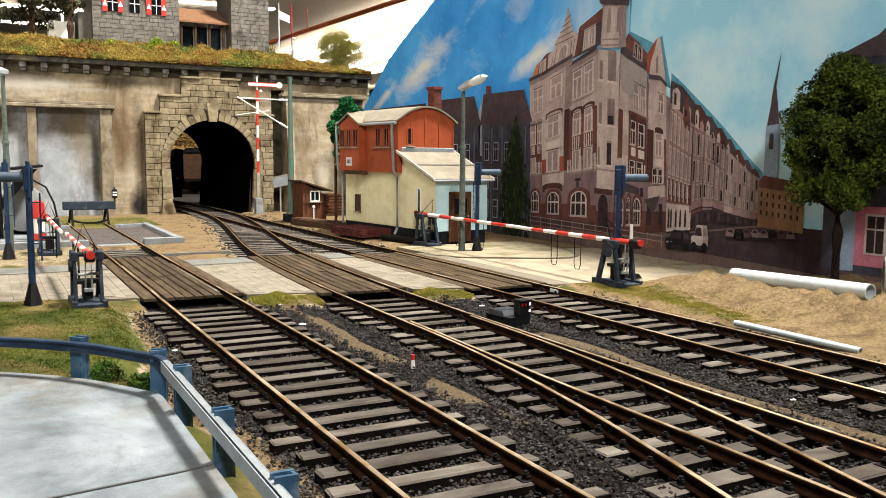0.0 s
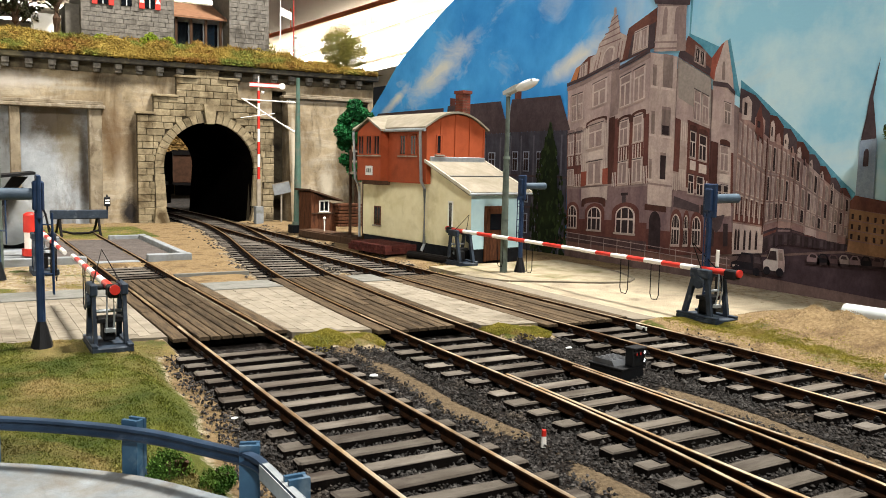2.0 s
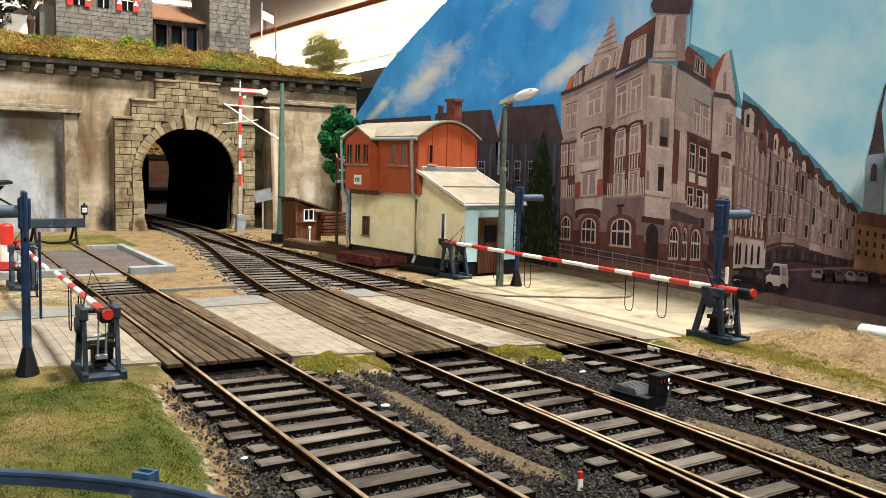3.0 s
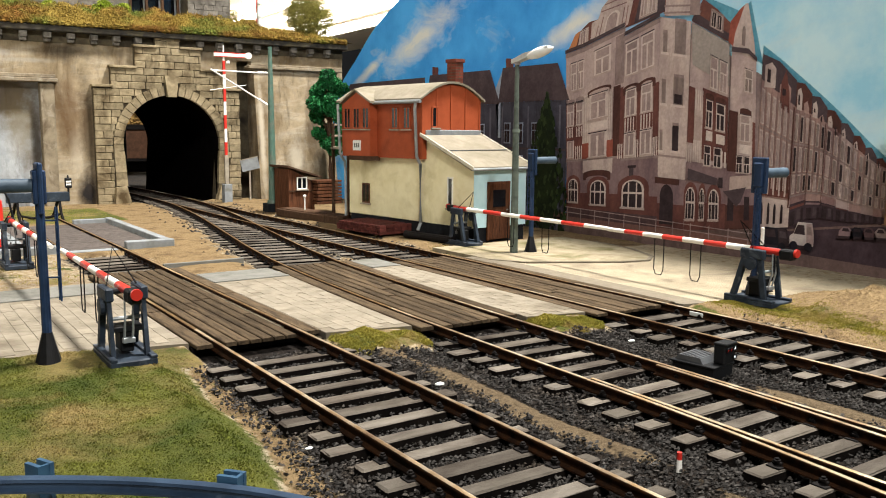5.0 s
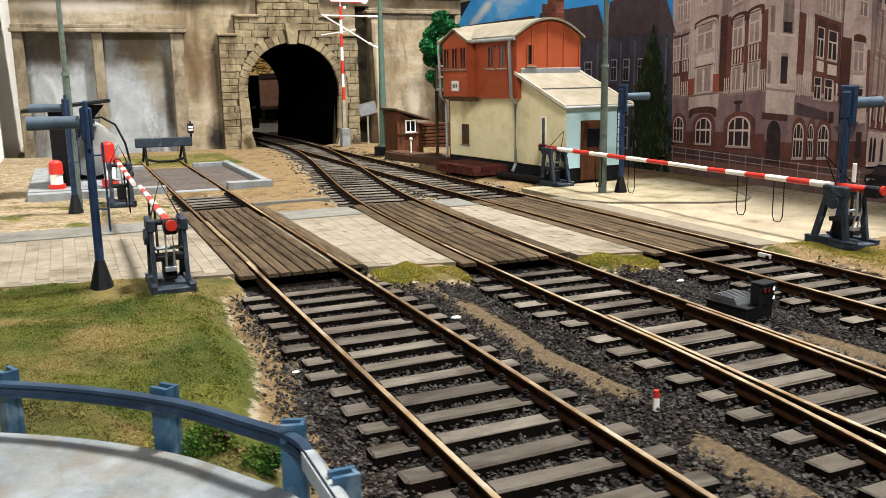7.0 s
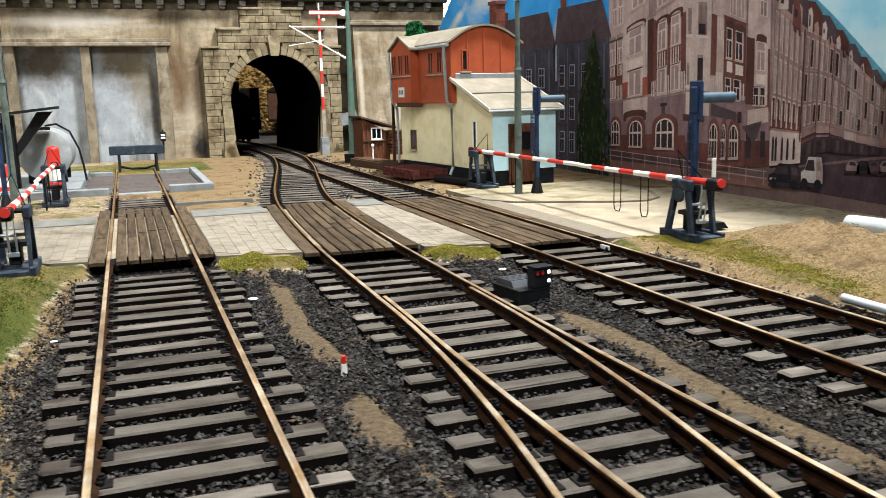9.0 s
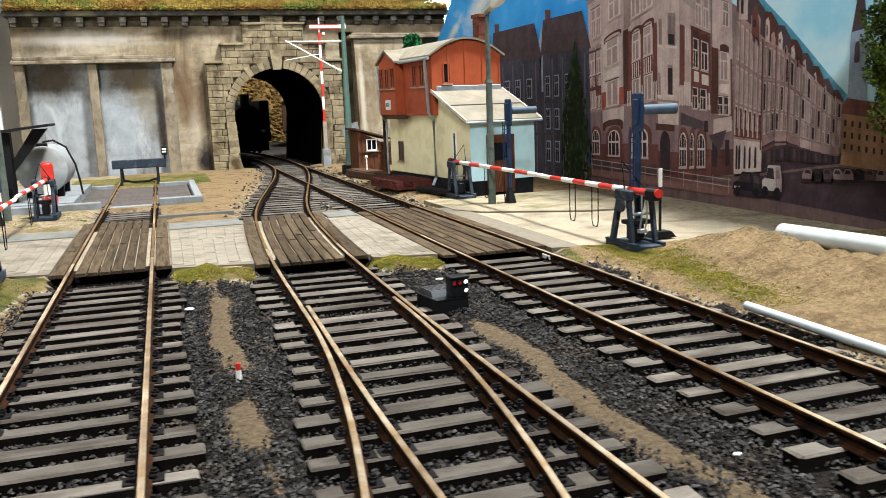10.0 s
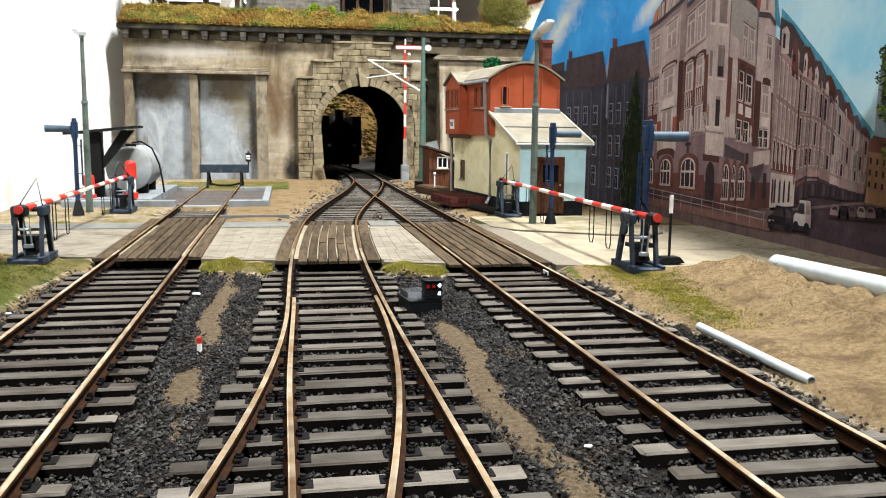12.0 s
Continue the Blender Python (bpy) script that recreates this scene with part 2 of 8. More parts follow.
M["wall"] = stained_wall("rendered_wall", "7b6e58", "998a71", [("a89f8d", 0.55, (0.6, 1, 2.4), 0.5, 0.68, 0.8), ("4d3d27", 0.6, (1.0, 1, 0.4), 0.45, 0.66, 0.85), ("2b231a", 1.1, (1.3, 1, 0.4), 0.57, 0.74, 0.75), ("716a5f", 3.2, (1, 1, 1), 0.5, 0.68, 0.5)], 0.1, [("a09f99", -0.6, 6.72, 0.9, 0.2, 0.5), ("8f8b80", 0.9, 6.45, 1.3, 0.12, 0.5), ("211c16", -3.0, 7.15, 3.0, 0.22, 0.6), ("241e17", 2.5, 6.9, 1.1, 0.5, 0.7), ("2f281e", -4.2, 6.3, 1.0, 0.5, 0.6), ("a59c8a", 2.9, 2.4, 0.35, 1.2, 0.6), ("17171a", 3.3, 0.5, 0.5, 1.1, 0.95), ("3a2f22", 3.4, 3.4, 0.4, 2.6, 0.8), ("a9a39a", -2.5, 6.7, 2.6, 0.4, 0.7), ("5a4530", 2.6, 4.0, 0.7, 2.0, 0.6), ("b3aa97", 11.6, 3.2, 0.16, 2.8, 0.8), ("b0a896", 13.4, 2.0, 0.5, 0.9, 0.6), ("3c3023", 14.6, 4.0, 0.5, 2.6, 0.7)])
M["wall_grey"] = stained_wall("grey_panel", "7f8487", "999da0", [("b4b7b8", 0.9, (1, 1, 0.45), 0.53, 0.7, 0.7), ("574c3d", 0.5, (1, 1, 0.6), 0.52, 0.66, 0.8), ("3a3128", 1.2, (1.6, 1, 0.3), 0.58, 0.74, 0.7)], 0.1, [("43382a", -3.6, 4.9, 1.8, 1.3, 0.9), ("4b3e2c", 0.0, 5.0, 1.7, 1.6, 0.9), ("6b6048", 0.6, 3.6, 0.7, 1.6, 0.6), ("2e2a26", -4.9, 2.5, 0.25, 2.6, 0.7), ("36302a", 1.25, 2.5, 0.25, 2.4, 0.75)])
# dark colour carries the shade under the cornice and in the portal recess
M["frieze"] = mat("shaded_frieze", "3b342a", "57503f", 2.2, 0.95, 0, 0.1, 24, 0.4, stain="27231e", stain_scale=0.8)
M["trim_stone"] = stained_wall("trim_stone", "6c6252", "877c69", [("463a2b", 1.4, (1, 1, 0.5), 0.46, 0.66, 0.8), ("9a9284", 2.2, (1, 1, 1), 0.54, 0.7, 0.6)])
M["corbel"] = mat("corbel_stone", "4c4842", "76726a", 5, 0.95, 0, 0.1, 30, 0.4, rnd=0.2)
M["cornice"] = mat("cornice_stone", "2c2b2a", "454139", 3, 0.95, 0, 0.1, 30, 0.4, stain="57513f", stain_scale=0.8)
M["ashlar"] = mat("portal_ashlar", "746953", "8f8268", 5, 0.95, 0, 0.1, 30, 0.8, 0.04, stain="463a28", stain_scale=0.9, stain_lo=0.48, stain_hi=0.68, rnd=0.2)
M["mortar"] = mat("mortar", "443c30", "564e40", 6, 0.95, 0, 0.1, 40, 0.4)
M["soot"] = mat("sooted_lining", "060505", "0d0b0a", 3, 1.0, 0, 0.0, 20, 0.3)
M["cream"] = mat("cream_render", "d2c89e", "ded6b2", 2, 0.9, 0, 0.15, 30, 0.25, 0.02, stain="b8ac82", stain_scale=0.9, stain_lo=0.5, stain_hi=0.75)
M["paleblue"] = mat("pale_blue_render", "a3c3ca", "b3d0d4", 2, 0.85, 0, 0.25, 30, 0.25, 0.02, stain="9fb6b8", stain_scale=0.9, stain_lo=0.55, stain_hi=0.8)
M["orange"] = mat("orange_cladding", "8c3f20", "9a4827", 2.5, 0.7, 0, 0.25, 26, 0.25, 0.02, stain="773318", stain_scale=1.0, stain_lo=0.55, stain_hi=0.8)
M["creamboard"] = mat("cream_board", "b9b3a0", "c8c2b0", 3, 0.7, 0, 0.25, 30, 0.2, stain="979180", stain_scale=1.2)
M["plinth"] = mat("tarred_plinth", "121316", "1e2023", 4, 0.85, 0, 0.12, 30, 0.3)
M["roofing"] = mat("roofing_felt", "736c5e", "877f70", 2, 0.95, 0, 0.1, 30, 0.4, stain="6e6858", stain_scale=0.9)
M["zinc"] = mat("zinc", "8d9396", "a4a9aa", 5, 0.5, 0.6, 0.4, 30, 0.15)
M["brownwood"] = mat("brown_wood", "45281a", "623f2a", 4, 0.85, 0, 0.12, 26, 0.5, stain="2f1b12", stain_scale=1.6, stretch=(6, 6, 0.8), rnd=0.22)
M["oldwood"] = mat("weathered_boards", "392a20", "543f30", 4, 0.95, 0, 0.1, 26, 0.5, stretch=(6, 6, 0.8), rnd=0.2)
M["greywood"] = mat("grey_timber", "7d7568", "968d7e", 4, 0.9, 0, 0.2, 26, 0.5, rnd=0.15)
M["glass"] = mat("dark_glass", "0b0d10", "14181c", 3, 0.08, 0, 0.5, 10, 0.02)
M["brick"] = mat("red_brick", "562c22", "6d392c", 6, 0.88, 0, 0.2, 36, 0.4, rnd=0.25)
M["darkbrick"] = mat("stacked_brick", "42221e", "5a2f29", 6, 0.92, 0, 0.1, 36, 0.4, rnd=0.3)
M["white"] = mat("white_paint", "dedbd2", "e8e5dd", 3, 0.5, 0, 0.4, 30, 0.1, stain="bdb7a8", stain_scale=1.6, stain_lo=0.6, stain_hi=0.85)
M["red"] = mat("red_paint", "b3241a", "c22e20", 3, 0.45, 0, 0.45, 30, 0.1, stain="8f2018", stain_scale=1.6, stain_lo=0.6, stain_hi=0.85)
M["steelblue"] = mat("blue_grey_paint", "1c232c", "2c3641", 4, 0.6, 0, 0.2, 30, 0.15, stain="62666a", stain_scale=2.4, stain_lo=0.56, stain_hi=0.8)
M["guard"] = mat("guard_rail_steel", "1d2a3a", "2f4054", 3, 0.45, 0.2, 0.3, 30, 0.1, stain="6d7883", stain_scale=1.8, stain_lo=0.58, stain_hi=0.85)
M["guardpost"] = mat("guard_rail_post", "25415a", "34566f", 3, 0.45, 0.2, 0.45, 30, 0.1, stain="6d7f8c", stain_scale=2.4)
M["black"] = mat("black_paint", "0a0a0b", "131416", 5, 0.6, 0, 0.2, 30, 0.15)
M["mastgreen"] = mat("mast_green", "3f5a4e", "4d6a5c", 4, 0.55, 0, 0.4, 30, 0.15, stain="5d6257", stain_scale=2.0)
M["lampgrey"] = mat("lamp_grey_green", "4c564d", "5f685f", 4, 0.7, 0, 0.25, 30, 0.15, stain="3f4641", stain_scale=2)
M["lamphead"] = mat("lamp_head_grey", "a8acab", "bcc0be", 4, 0.5, 0, 0.35, 30, 0.12, stain="7d827e", stain_scale=2)
M["lampglass"] = mat("lamp_cover", "dfe4e4", "eef1f0", 3, 0.25, 0, 0.5, 20, 0.05)
M["tank"] = mat("tank_grey", "808485", "969998", 2, 0.6, 0.0, 0.3, 30, 0.12, stain="7f7d75", stain_scale=0.9)
M["pit"] = mat("pit_grating", "433d3a", "5a534e", 6, 0.9, 0, 0.15, 40, 0.4, rnd=0.12)
M["pipe"] = mat("pipe_white", "aab1b1", "bac0be", 3, 0.5, 0, 0.4, 20, 0.08, stain="b3b4ab", stain_scale=1.1, stain_lo=0.6, stain_hi=0.85)
M["pipeconc"] = mat("concrete_pipe", "8b887c", "a09c8e", 4, 0.9, 0, 0.2, 40, 0.4)
M["grass"] = mat("static_grass", "354419", "64652d", 0.6, 0.95, 0, 0.04, 30, 0.1, stain="86754a", stain_scale=0.5, stain_lo=0.48, stain_hi=0.66, isl=0.28)
M["yellowgrass"] = mat("yellow_grass", "8d823a", "747130", 1.6, 0.95, 0, 0.05, 30, 0.1, stain="94834f", stain_scale=1.1, stain_lo=0.5, stain_hi=0.65, isl=0.3)
M["scrub"] = mat("dry_scrub", "6d5632", "8f7344", 0.9, 0.95, 0, 0.05, 30, 0.2, stain="5b5a2e", stain_scale=0.6, stain_lo=0.55, stain_hi=0.7, isl=0.4)
M["navy"] = mat("navy_paint", "13243c", "203654", 4, 0.6, 0, 0.25, 30, 0.15, stain="4c555e", stain_scale=3.0, stain_lo=0.62, stain_hi=0.85)
def moss_material():
    n = Nodes("moss_flock")
    col = n.mix(n.ramp(n.noise(0.8, 8, 0.65), 0.36, 0.64), rgb("6d5b2a"), rgb("8d783c"))
    col = n.mix(n.ramp(n.noise(0.45, 7, 0.6), 0.48, 0.62), col, rgb("56612c"))
    col = n.mix(n.ramp(n.noise(0.45, 7, 0.65, (1, 1, 1.5)), 0.5, 0.66), col, rgb("6b4a26"))
    col = n.vary(col, n.island, 0.2)
    return n.done(col, 0.95, 0, 0.05, n.noise(12, 6, 0.7), 0.4, 0.05)


M["moss"] = moss_material()
M["bush"] = mat("bush_flock", "6a6a34", "7e763c", 2.5, 0.95, 0, 0.05, 30, 0.1, isl=0.4)
M["bushgreen"] = mat("green_flock", "6f8428", "8b962f", 2.5, 0.95, 0, 0.1, 30, 0.1, isl=0.4)
M["weed"] = mat("weed_leaf", "2c4a1a", "51682a", 3.0, 0.9, 0, 0.08, 30, 0.1, isl=0.4)
M["leaf"] = mat("tree_leaf", "24340f", "5b6a22", 1.6, 0.8, 0, 0.15, 30, 0.1, stain="121c0a", stain_scale=1.2, stain_lo=0.48, stain_hi=0.62, isl=0.55)
M["leafgreen"] = mat("bright_leaf", "0c3f20", "1c6a35", 1.4, 0.7, 0, 0.2, 30, 0.1, isl=0.5)
M["leafdark"] = mat("dark_leaf", "1f2013", "36361f", 2.0, 0.9, 0, 0.1, 30, 0.1, isl=0.5)
M["bark"] = mat("bark", "38291f", "4d3a2c", 6, 0.9, 0, 0.15, 26, 0.6)
M["darkbark"] = mat("dark_bark", "1b1411", "2b201a", 6, 0.9, 0, 0.1, 26, 0.6)
M["castle"] = mat("castle_stone", "5b5751", "77726a", 5, 0.95, 0, 0.1, 30, 0.6, stain="433f39", stain_scale=1.0, rnd=0.15)
M["castle_joint"] = mat("castle_mortar", "57534d", "676259", 6, 0.95, 0, 0.1, 40, 0.4)
M["rooftile"] = mat("roof_tile", "6f4f3a", "866249", 4, 0.85, 0, 0.2, 30, 0.3)
M["hallwhite"] = mat("white_partition", "efece3", "f6f4ec", 0.4, 0.8, 0, 0.25, 4, 0.05)
M["ceil"] = mat("hall_ceiling", "b9ab98", "c6b9a6", 0.06, 0.9, 0, 0.2, 0.5, 0.1)
M["ceilbeam"] = flat("orange_pipe", "e0703c", 0.6)
M["tube"] = glow("luminaire_tube", "fff8ec", 11.0)
M["coach"] = mat("brown_coach", "3a2619", "503626", 3, 0.7, 0, 0.2, 30, 0.15)
M["signred"] = flat("sign_red", "b23a30", 0.5)
M["board"] = flat("sign_white", "c9ccc8", 0.6)
M["inkbar"] = flat("sign_dark", "4a4a48", 0.7)
M["ledwhite"] = glow("signal_white_light", "f4f8ff", 3.0)
M["ledred"] = glow("signal_red_light", "8a1410", 0.35)


# ---------------------------------------------------------------- plan of the tracks
def spline(points):
    xs, ys = np.array([p[0] for p in points], float), np.array([p[1] for p in points], float)
    slope = np.gradient(ys, xs)

    def at(s):
        n = int(np.clip(np.searchsorted(xs, s) - 1, 0, len(xs) - 2))
        h = xs[n + 1] - xs[n]
        u = (s - xs[n]) / h
        return float((2 * u**3 - 3 * u**2 + 1) * ys[n] + (u**3 - 2 * u**2 + u) * h * slope[n] + (3 * u**2 - 2 * u**3) * ys[n + 1] + (u**3 - u**2) * h * slope[n + 1])

    return at


GAUGE = 1.435
line_one = lambda y: 0.0
line_two = spline([(-8, 3.655), (6, 3.655), (14, 3.66), (16.5, 3.70), (19.5, 3.79), (22, 3.92), (24.3, 4.07), (26, 4.22), (29, 4.62), (33.3, 5.36), (40.4, 6.58), (46, 7.24), (50, 7.36), (55, 7.28), (60, 7.0), (66, 6.3), (74, 4.9)])
line_branch = lambda y: 3.655 - 0.0124 * max(0.0, 14.2 - y) ** 2
line_three = lambda y: 7.27


def smoothstep(a, b, v):
    u = min(1.0, max(0.0, (v - a) / (b - a)))
    return u * u * (3 - 2 * u)


def road_near(x):
    return 19.1 - 0.23 * x


def road_far(x):
    return 25.75 - 0.1 * max(0.0, x)


def meadow_edge(y):
    return -1.72 + 0.22 * math.sin(y * 0.9) + 0.5 * smoothstep(16.2, 18.5, y)


def right_edge(y):
    return 8.7 + 0.12 * math.sin(1.3 * y)


def bank(x, y):
    rise = smoothstep(9.5, 11.3, x) * (1 - smoothstep(14.6, 17.0, y + 0.25 * (x - 11))) * 0.42
    return rise * (1 - 0.45 * smoothstep(11.2, 11.8, x))


def path_one(y):
    return 1.76 + 0.05 * math.sin(1.7 * y)


def path_two(y):
    return 5.2 + 0.08 * math.sin(1.1 * y + 1.0)


def off_track(x, y):
    d = min(abs(x), abs(x - line_two(y)), abs(x - 7.27))
    return smoothstep(1.05, 1.2, d)


def ground_z(x, y):
    n = noise.noise(Vector((x * 0.9, y * 0.9, 3.0))) * 0.05 + noise.noise(Vector((x * 3.1, y * 3.1, 7.0))) * 0.02
    if y < road_near(x) + 0.7 * (1 - off_track(x, y)):
        left = 1 - smoothstep(meadow_edge(y) - 0.6, meadow_edge(y), x)
        right = smoothstep(right_edge(y) - 0.45, right_edge(y) + 0.25, x)
        up = max(left, right, smoothstep(road_near(x) - 1.5, road_near(x) - 0.45, y) * 0.76 * off_track(x, y))
        path = 0.09 * max(0, 1 - abs(x - path_one(y)) / 0.32) + 0.09 * max(0, 1 - abs(x - path_two(y)) / 0.34)
        return -0.285 + 0.25 * up + path + n * (0.4 + up) + bank(x, y) + bank(x, y) * 0.6 * noise.noise(Vector((x * 2.2, y * 2.2, 1.0)))
    if y < road_far(x):
        return -0.07 + bank(x, y)
    d = min(abs(x - line_two(y)), abs(x - 7.27), abs(x) + 0.45 if y < 31 else 9)
    return -0.07 - 0.14 * (1 - smoothstep(1.0, 1.9, d)) + n * 0.6


def zones(x, y):
    """Shares of grass, gravel and sand on the ground."""
    w = noise.noise(Vector((x * 1.3, y * 1.3, 11.0))) * 0.35
    if y < road_near(x) + 0.7 * (1 - off_track(x, y)):
        g = 1 - smoothstep(meadow_edge(y) - 0.35, meadow_edge(y) + 0.05, x + w * 0.4)
        strip = smoothstep(road_near(x) - 1.25, road_near(x) - 0.75, y + w * 0.6) * off_track(x, y) if x < 8.6 else 0
        r = smoothstep(right_edge(y) - 0.3, right_edge(y) + 0.1, x)
        rg = r * (1 - smoothstep(0.25, 0.7, abs(x - 9.7 + 0.12 * (16.5 - y)) + w)) * smoothstep(10.5, 12.5, y)
        bare = max(1 - abs(x - path_one(y) + w * 0.35) / 0.26 - 0.5 * smoothstep(10.0, 9.2, y) - 0.6 * smoothstep(0.8, 0.3, abs(y - 11.5)), 1 - abs(x - path_two(y) + w * 0.35) / 0.27 if y < 13.6 else 0, 0) if 5 < y < 17.8 else 0.0
        band = (1 - smoothstep(0.1, 0.4, abs(x - meadow_edge(y) - 0.12 + w * 0.3))) * (1 - strip)
        sand = max(r, strip, band)
        return max(g, strip * 0.7, rg * 0.45), 0.0 if r > 0.5 else (1 - g) * (1 - strip) * (1 - 0.75 * band), sand, min(1, bare * 1.7) * (1 - r) * smoothstep(-0.5, -0.1, noise.noise(Vector((x, y * 0.7, 21.0))))
    if y < road_far(x):
        return 0.0, 0.0, 0.25 if x < 8.4 else 0.15 + 0.25 * smoothstep(12, 14.5, x), 0.0
    d = min(abs(x - line_two(y)), abs(x - 7.27), abs(x) + 0.45 if y < 31 else 9)
    gravel = 0.72 * (1 - smoothstep(1.0, 1.9, d + w))
    grass = 0.8 * smoothstep(0.05, 0.3, w + 0.1) if x < -1.2 and y < 31 else (0.7 if 40 < y < 46 and abs(x) < 3 else 0.0)
    return grass, gravel, 1.0 - gravel if x > -1 else 0.5, 0.0


def ground_material():
    n = Nodes("layout_ground")
    att = n.add("ShaderNodeAttribute")
    att.attribute_name = "zones"
    sep = n.add("ShaderNodeSeparateColor")
    n.link(att.outputs["Color"], sep.inputs[0])
    fine = n.noise(14, 8, 0.7)
    plain = n.mix(n.ramp(n.noise(1.1, 7), 0.35, 0.65), rgb("978b76"), rgb("aca088"))
    plain = n.mix(n.ramp(n.noise(0.5, 6, 0.6, None, 0.8), 0.5, 0.7), plain, rgb("74695a"))
    sand = n.mix(n.ramp(fine, 0.35, 0.65), rgb("68563e"), rgb("927c5a"))
    sand = n.mix(n.ramp(n.noise(1.6, 7, 0.65), 0.48, 0.7), sand, rgb("564530"))
    grass = n.mix(n.ramp(n.noise(0.6, 8, 0.62), 0.34, 0.66), rgb("333f19"), rgb("5e5f2b"))
    grass = n.mix(n.ramp(n.noise(0.5, 7, 0.6, None, 0.5), 0.48, 0.66), grass, rgb("7a6a43"))
    grass = n.vary(grass, n.ramp(fine, 0.35, 0.65), 0.2)
    gravel = n.mix(n.ramp(fine, 0.4, 0.6), rgb("12100f"), rgb("2c2621"))
    def edge(s):
        add = n.add("ShaderNodeMath")
        add.operation = "ADD"
        n.link(s, add.inputs[0])
        sub = n.ramp(n.noise(7, 8, 0.7), 0.25, 0.75)
        m2 = n.add("ShaderNodeMath")
        m2.operation = "MULTIPLY_ADD"
        m2.inputs[1].default_value, m2.inputs[2].default_value = 0.9, -0.45
        n.link(sub, m2.inputs[0])
        n.link(m2.outputs[0], add.inputs[1])
        return n.ramp(add.outputs[0], 0.35, 0.65)
    col = n.mix(edge(sep.outputs[2]), plain, sand)
    col = n.mix(edge(sep.outputs[0]), col, grass)
    col = n.mix(edge(sep.outputs[1]), col, gravel)
    dirt = n.mix(n.ramp(fine, 0.35, 0.65), rgb("4f4232"), rgb("74654f"))
    dirt = n.mix(n.ramp(n.noise(9, 6, 0.7), 0.55, 0.7), dirt, rgb("443828"))
    col = n.mix(edge(att.outputs["Alpha"]), col, dirt)
    return n.done(col, 0.95, 0, 0.1, n.noise(8, 10, 0.78), 0.85, 0.12)


def build_ground():
    xs, ys = np.arange(-12, 15.21, 0.2), np.arange(-6, 48.3, 0.2)
    sh = Shape()
    cols = []
    for y in ys:
        for x in xs:
            sh.v.append((float(x), float(y), ground_z(x, y)))
            cols.append(zones(x, y))
    w = len(xs)
    for j in range(len(ys) - 1):
        for i in range(w - 1):
            a = j * w + i
            sh.f.append((a, a + 1, a + w + 1, a + w))
            sh.mi.append(0)
    me = mesh_of("ground", sh, ground_material())
    att = me.color_attributes.new("zones", "FLOAT_COLOR", "POINT")
    att.data.foreach_set("color", np.array(cols, np.float32).ravel())
    me.shade_smooth()
    solid("ground", me, None, "sandy layout ground with gravel, grass and bare paths", "ground", kind="structure")


build_ground()

# trestle board under the layout and the hall floor
sh = Shape()
sh.box(-12, -6, -1.6, 15.2, 76, -0.9)
solid("layout_board", sh, M["greywood"], "timber board that carries the whole layout", "board", kind="structure")


# ---------------------------------------------------------------- retaining wall and tunnel
WALL = 48.05
CX, CZ, CR = 7.2, 2.72, 2.36


def arch(r, foot, n=22, low=-0.3, x=CX):
    """Outline of the horseshoe opening, from the left foot over the crown to the right foot."""
    pts = [(x - foot, low)]
    for k in range(n + 1):
        w = math.pi * (1.06 - 1.12 * k / n)
        pts.append((x + r * math.cos(w), CZ + r * math.sin(w)))
    pts.append((x + foot, low))
    return pts


def wall_with_arch(sh, y, y1, outline, hole):
    """A slab between y and y1 with that outline and an arched hole that is open at the foot."""
    ring = outline + hole[::-1]
    sh.prism(ring, "y", y, y1)


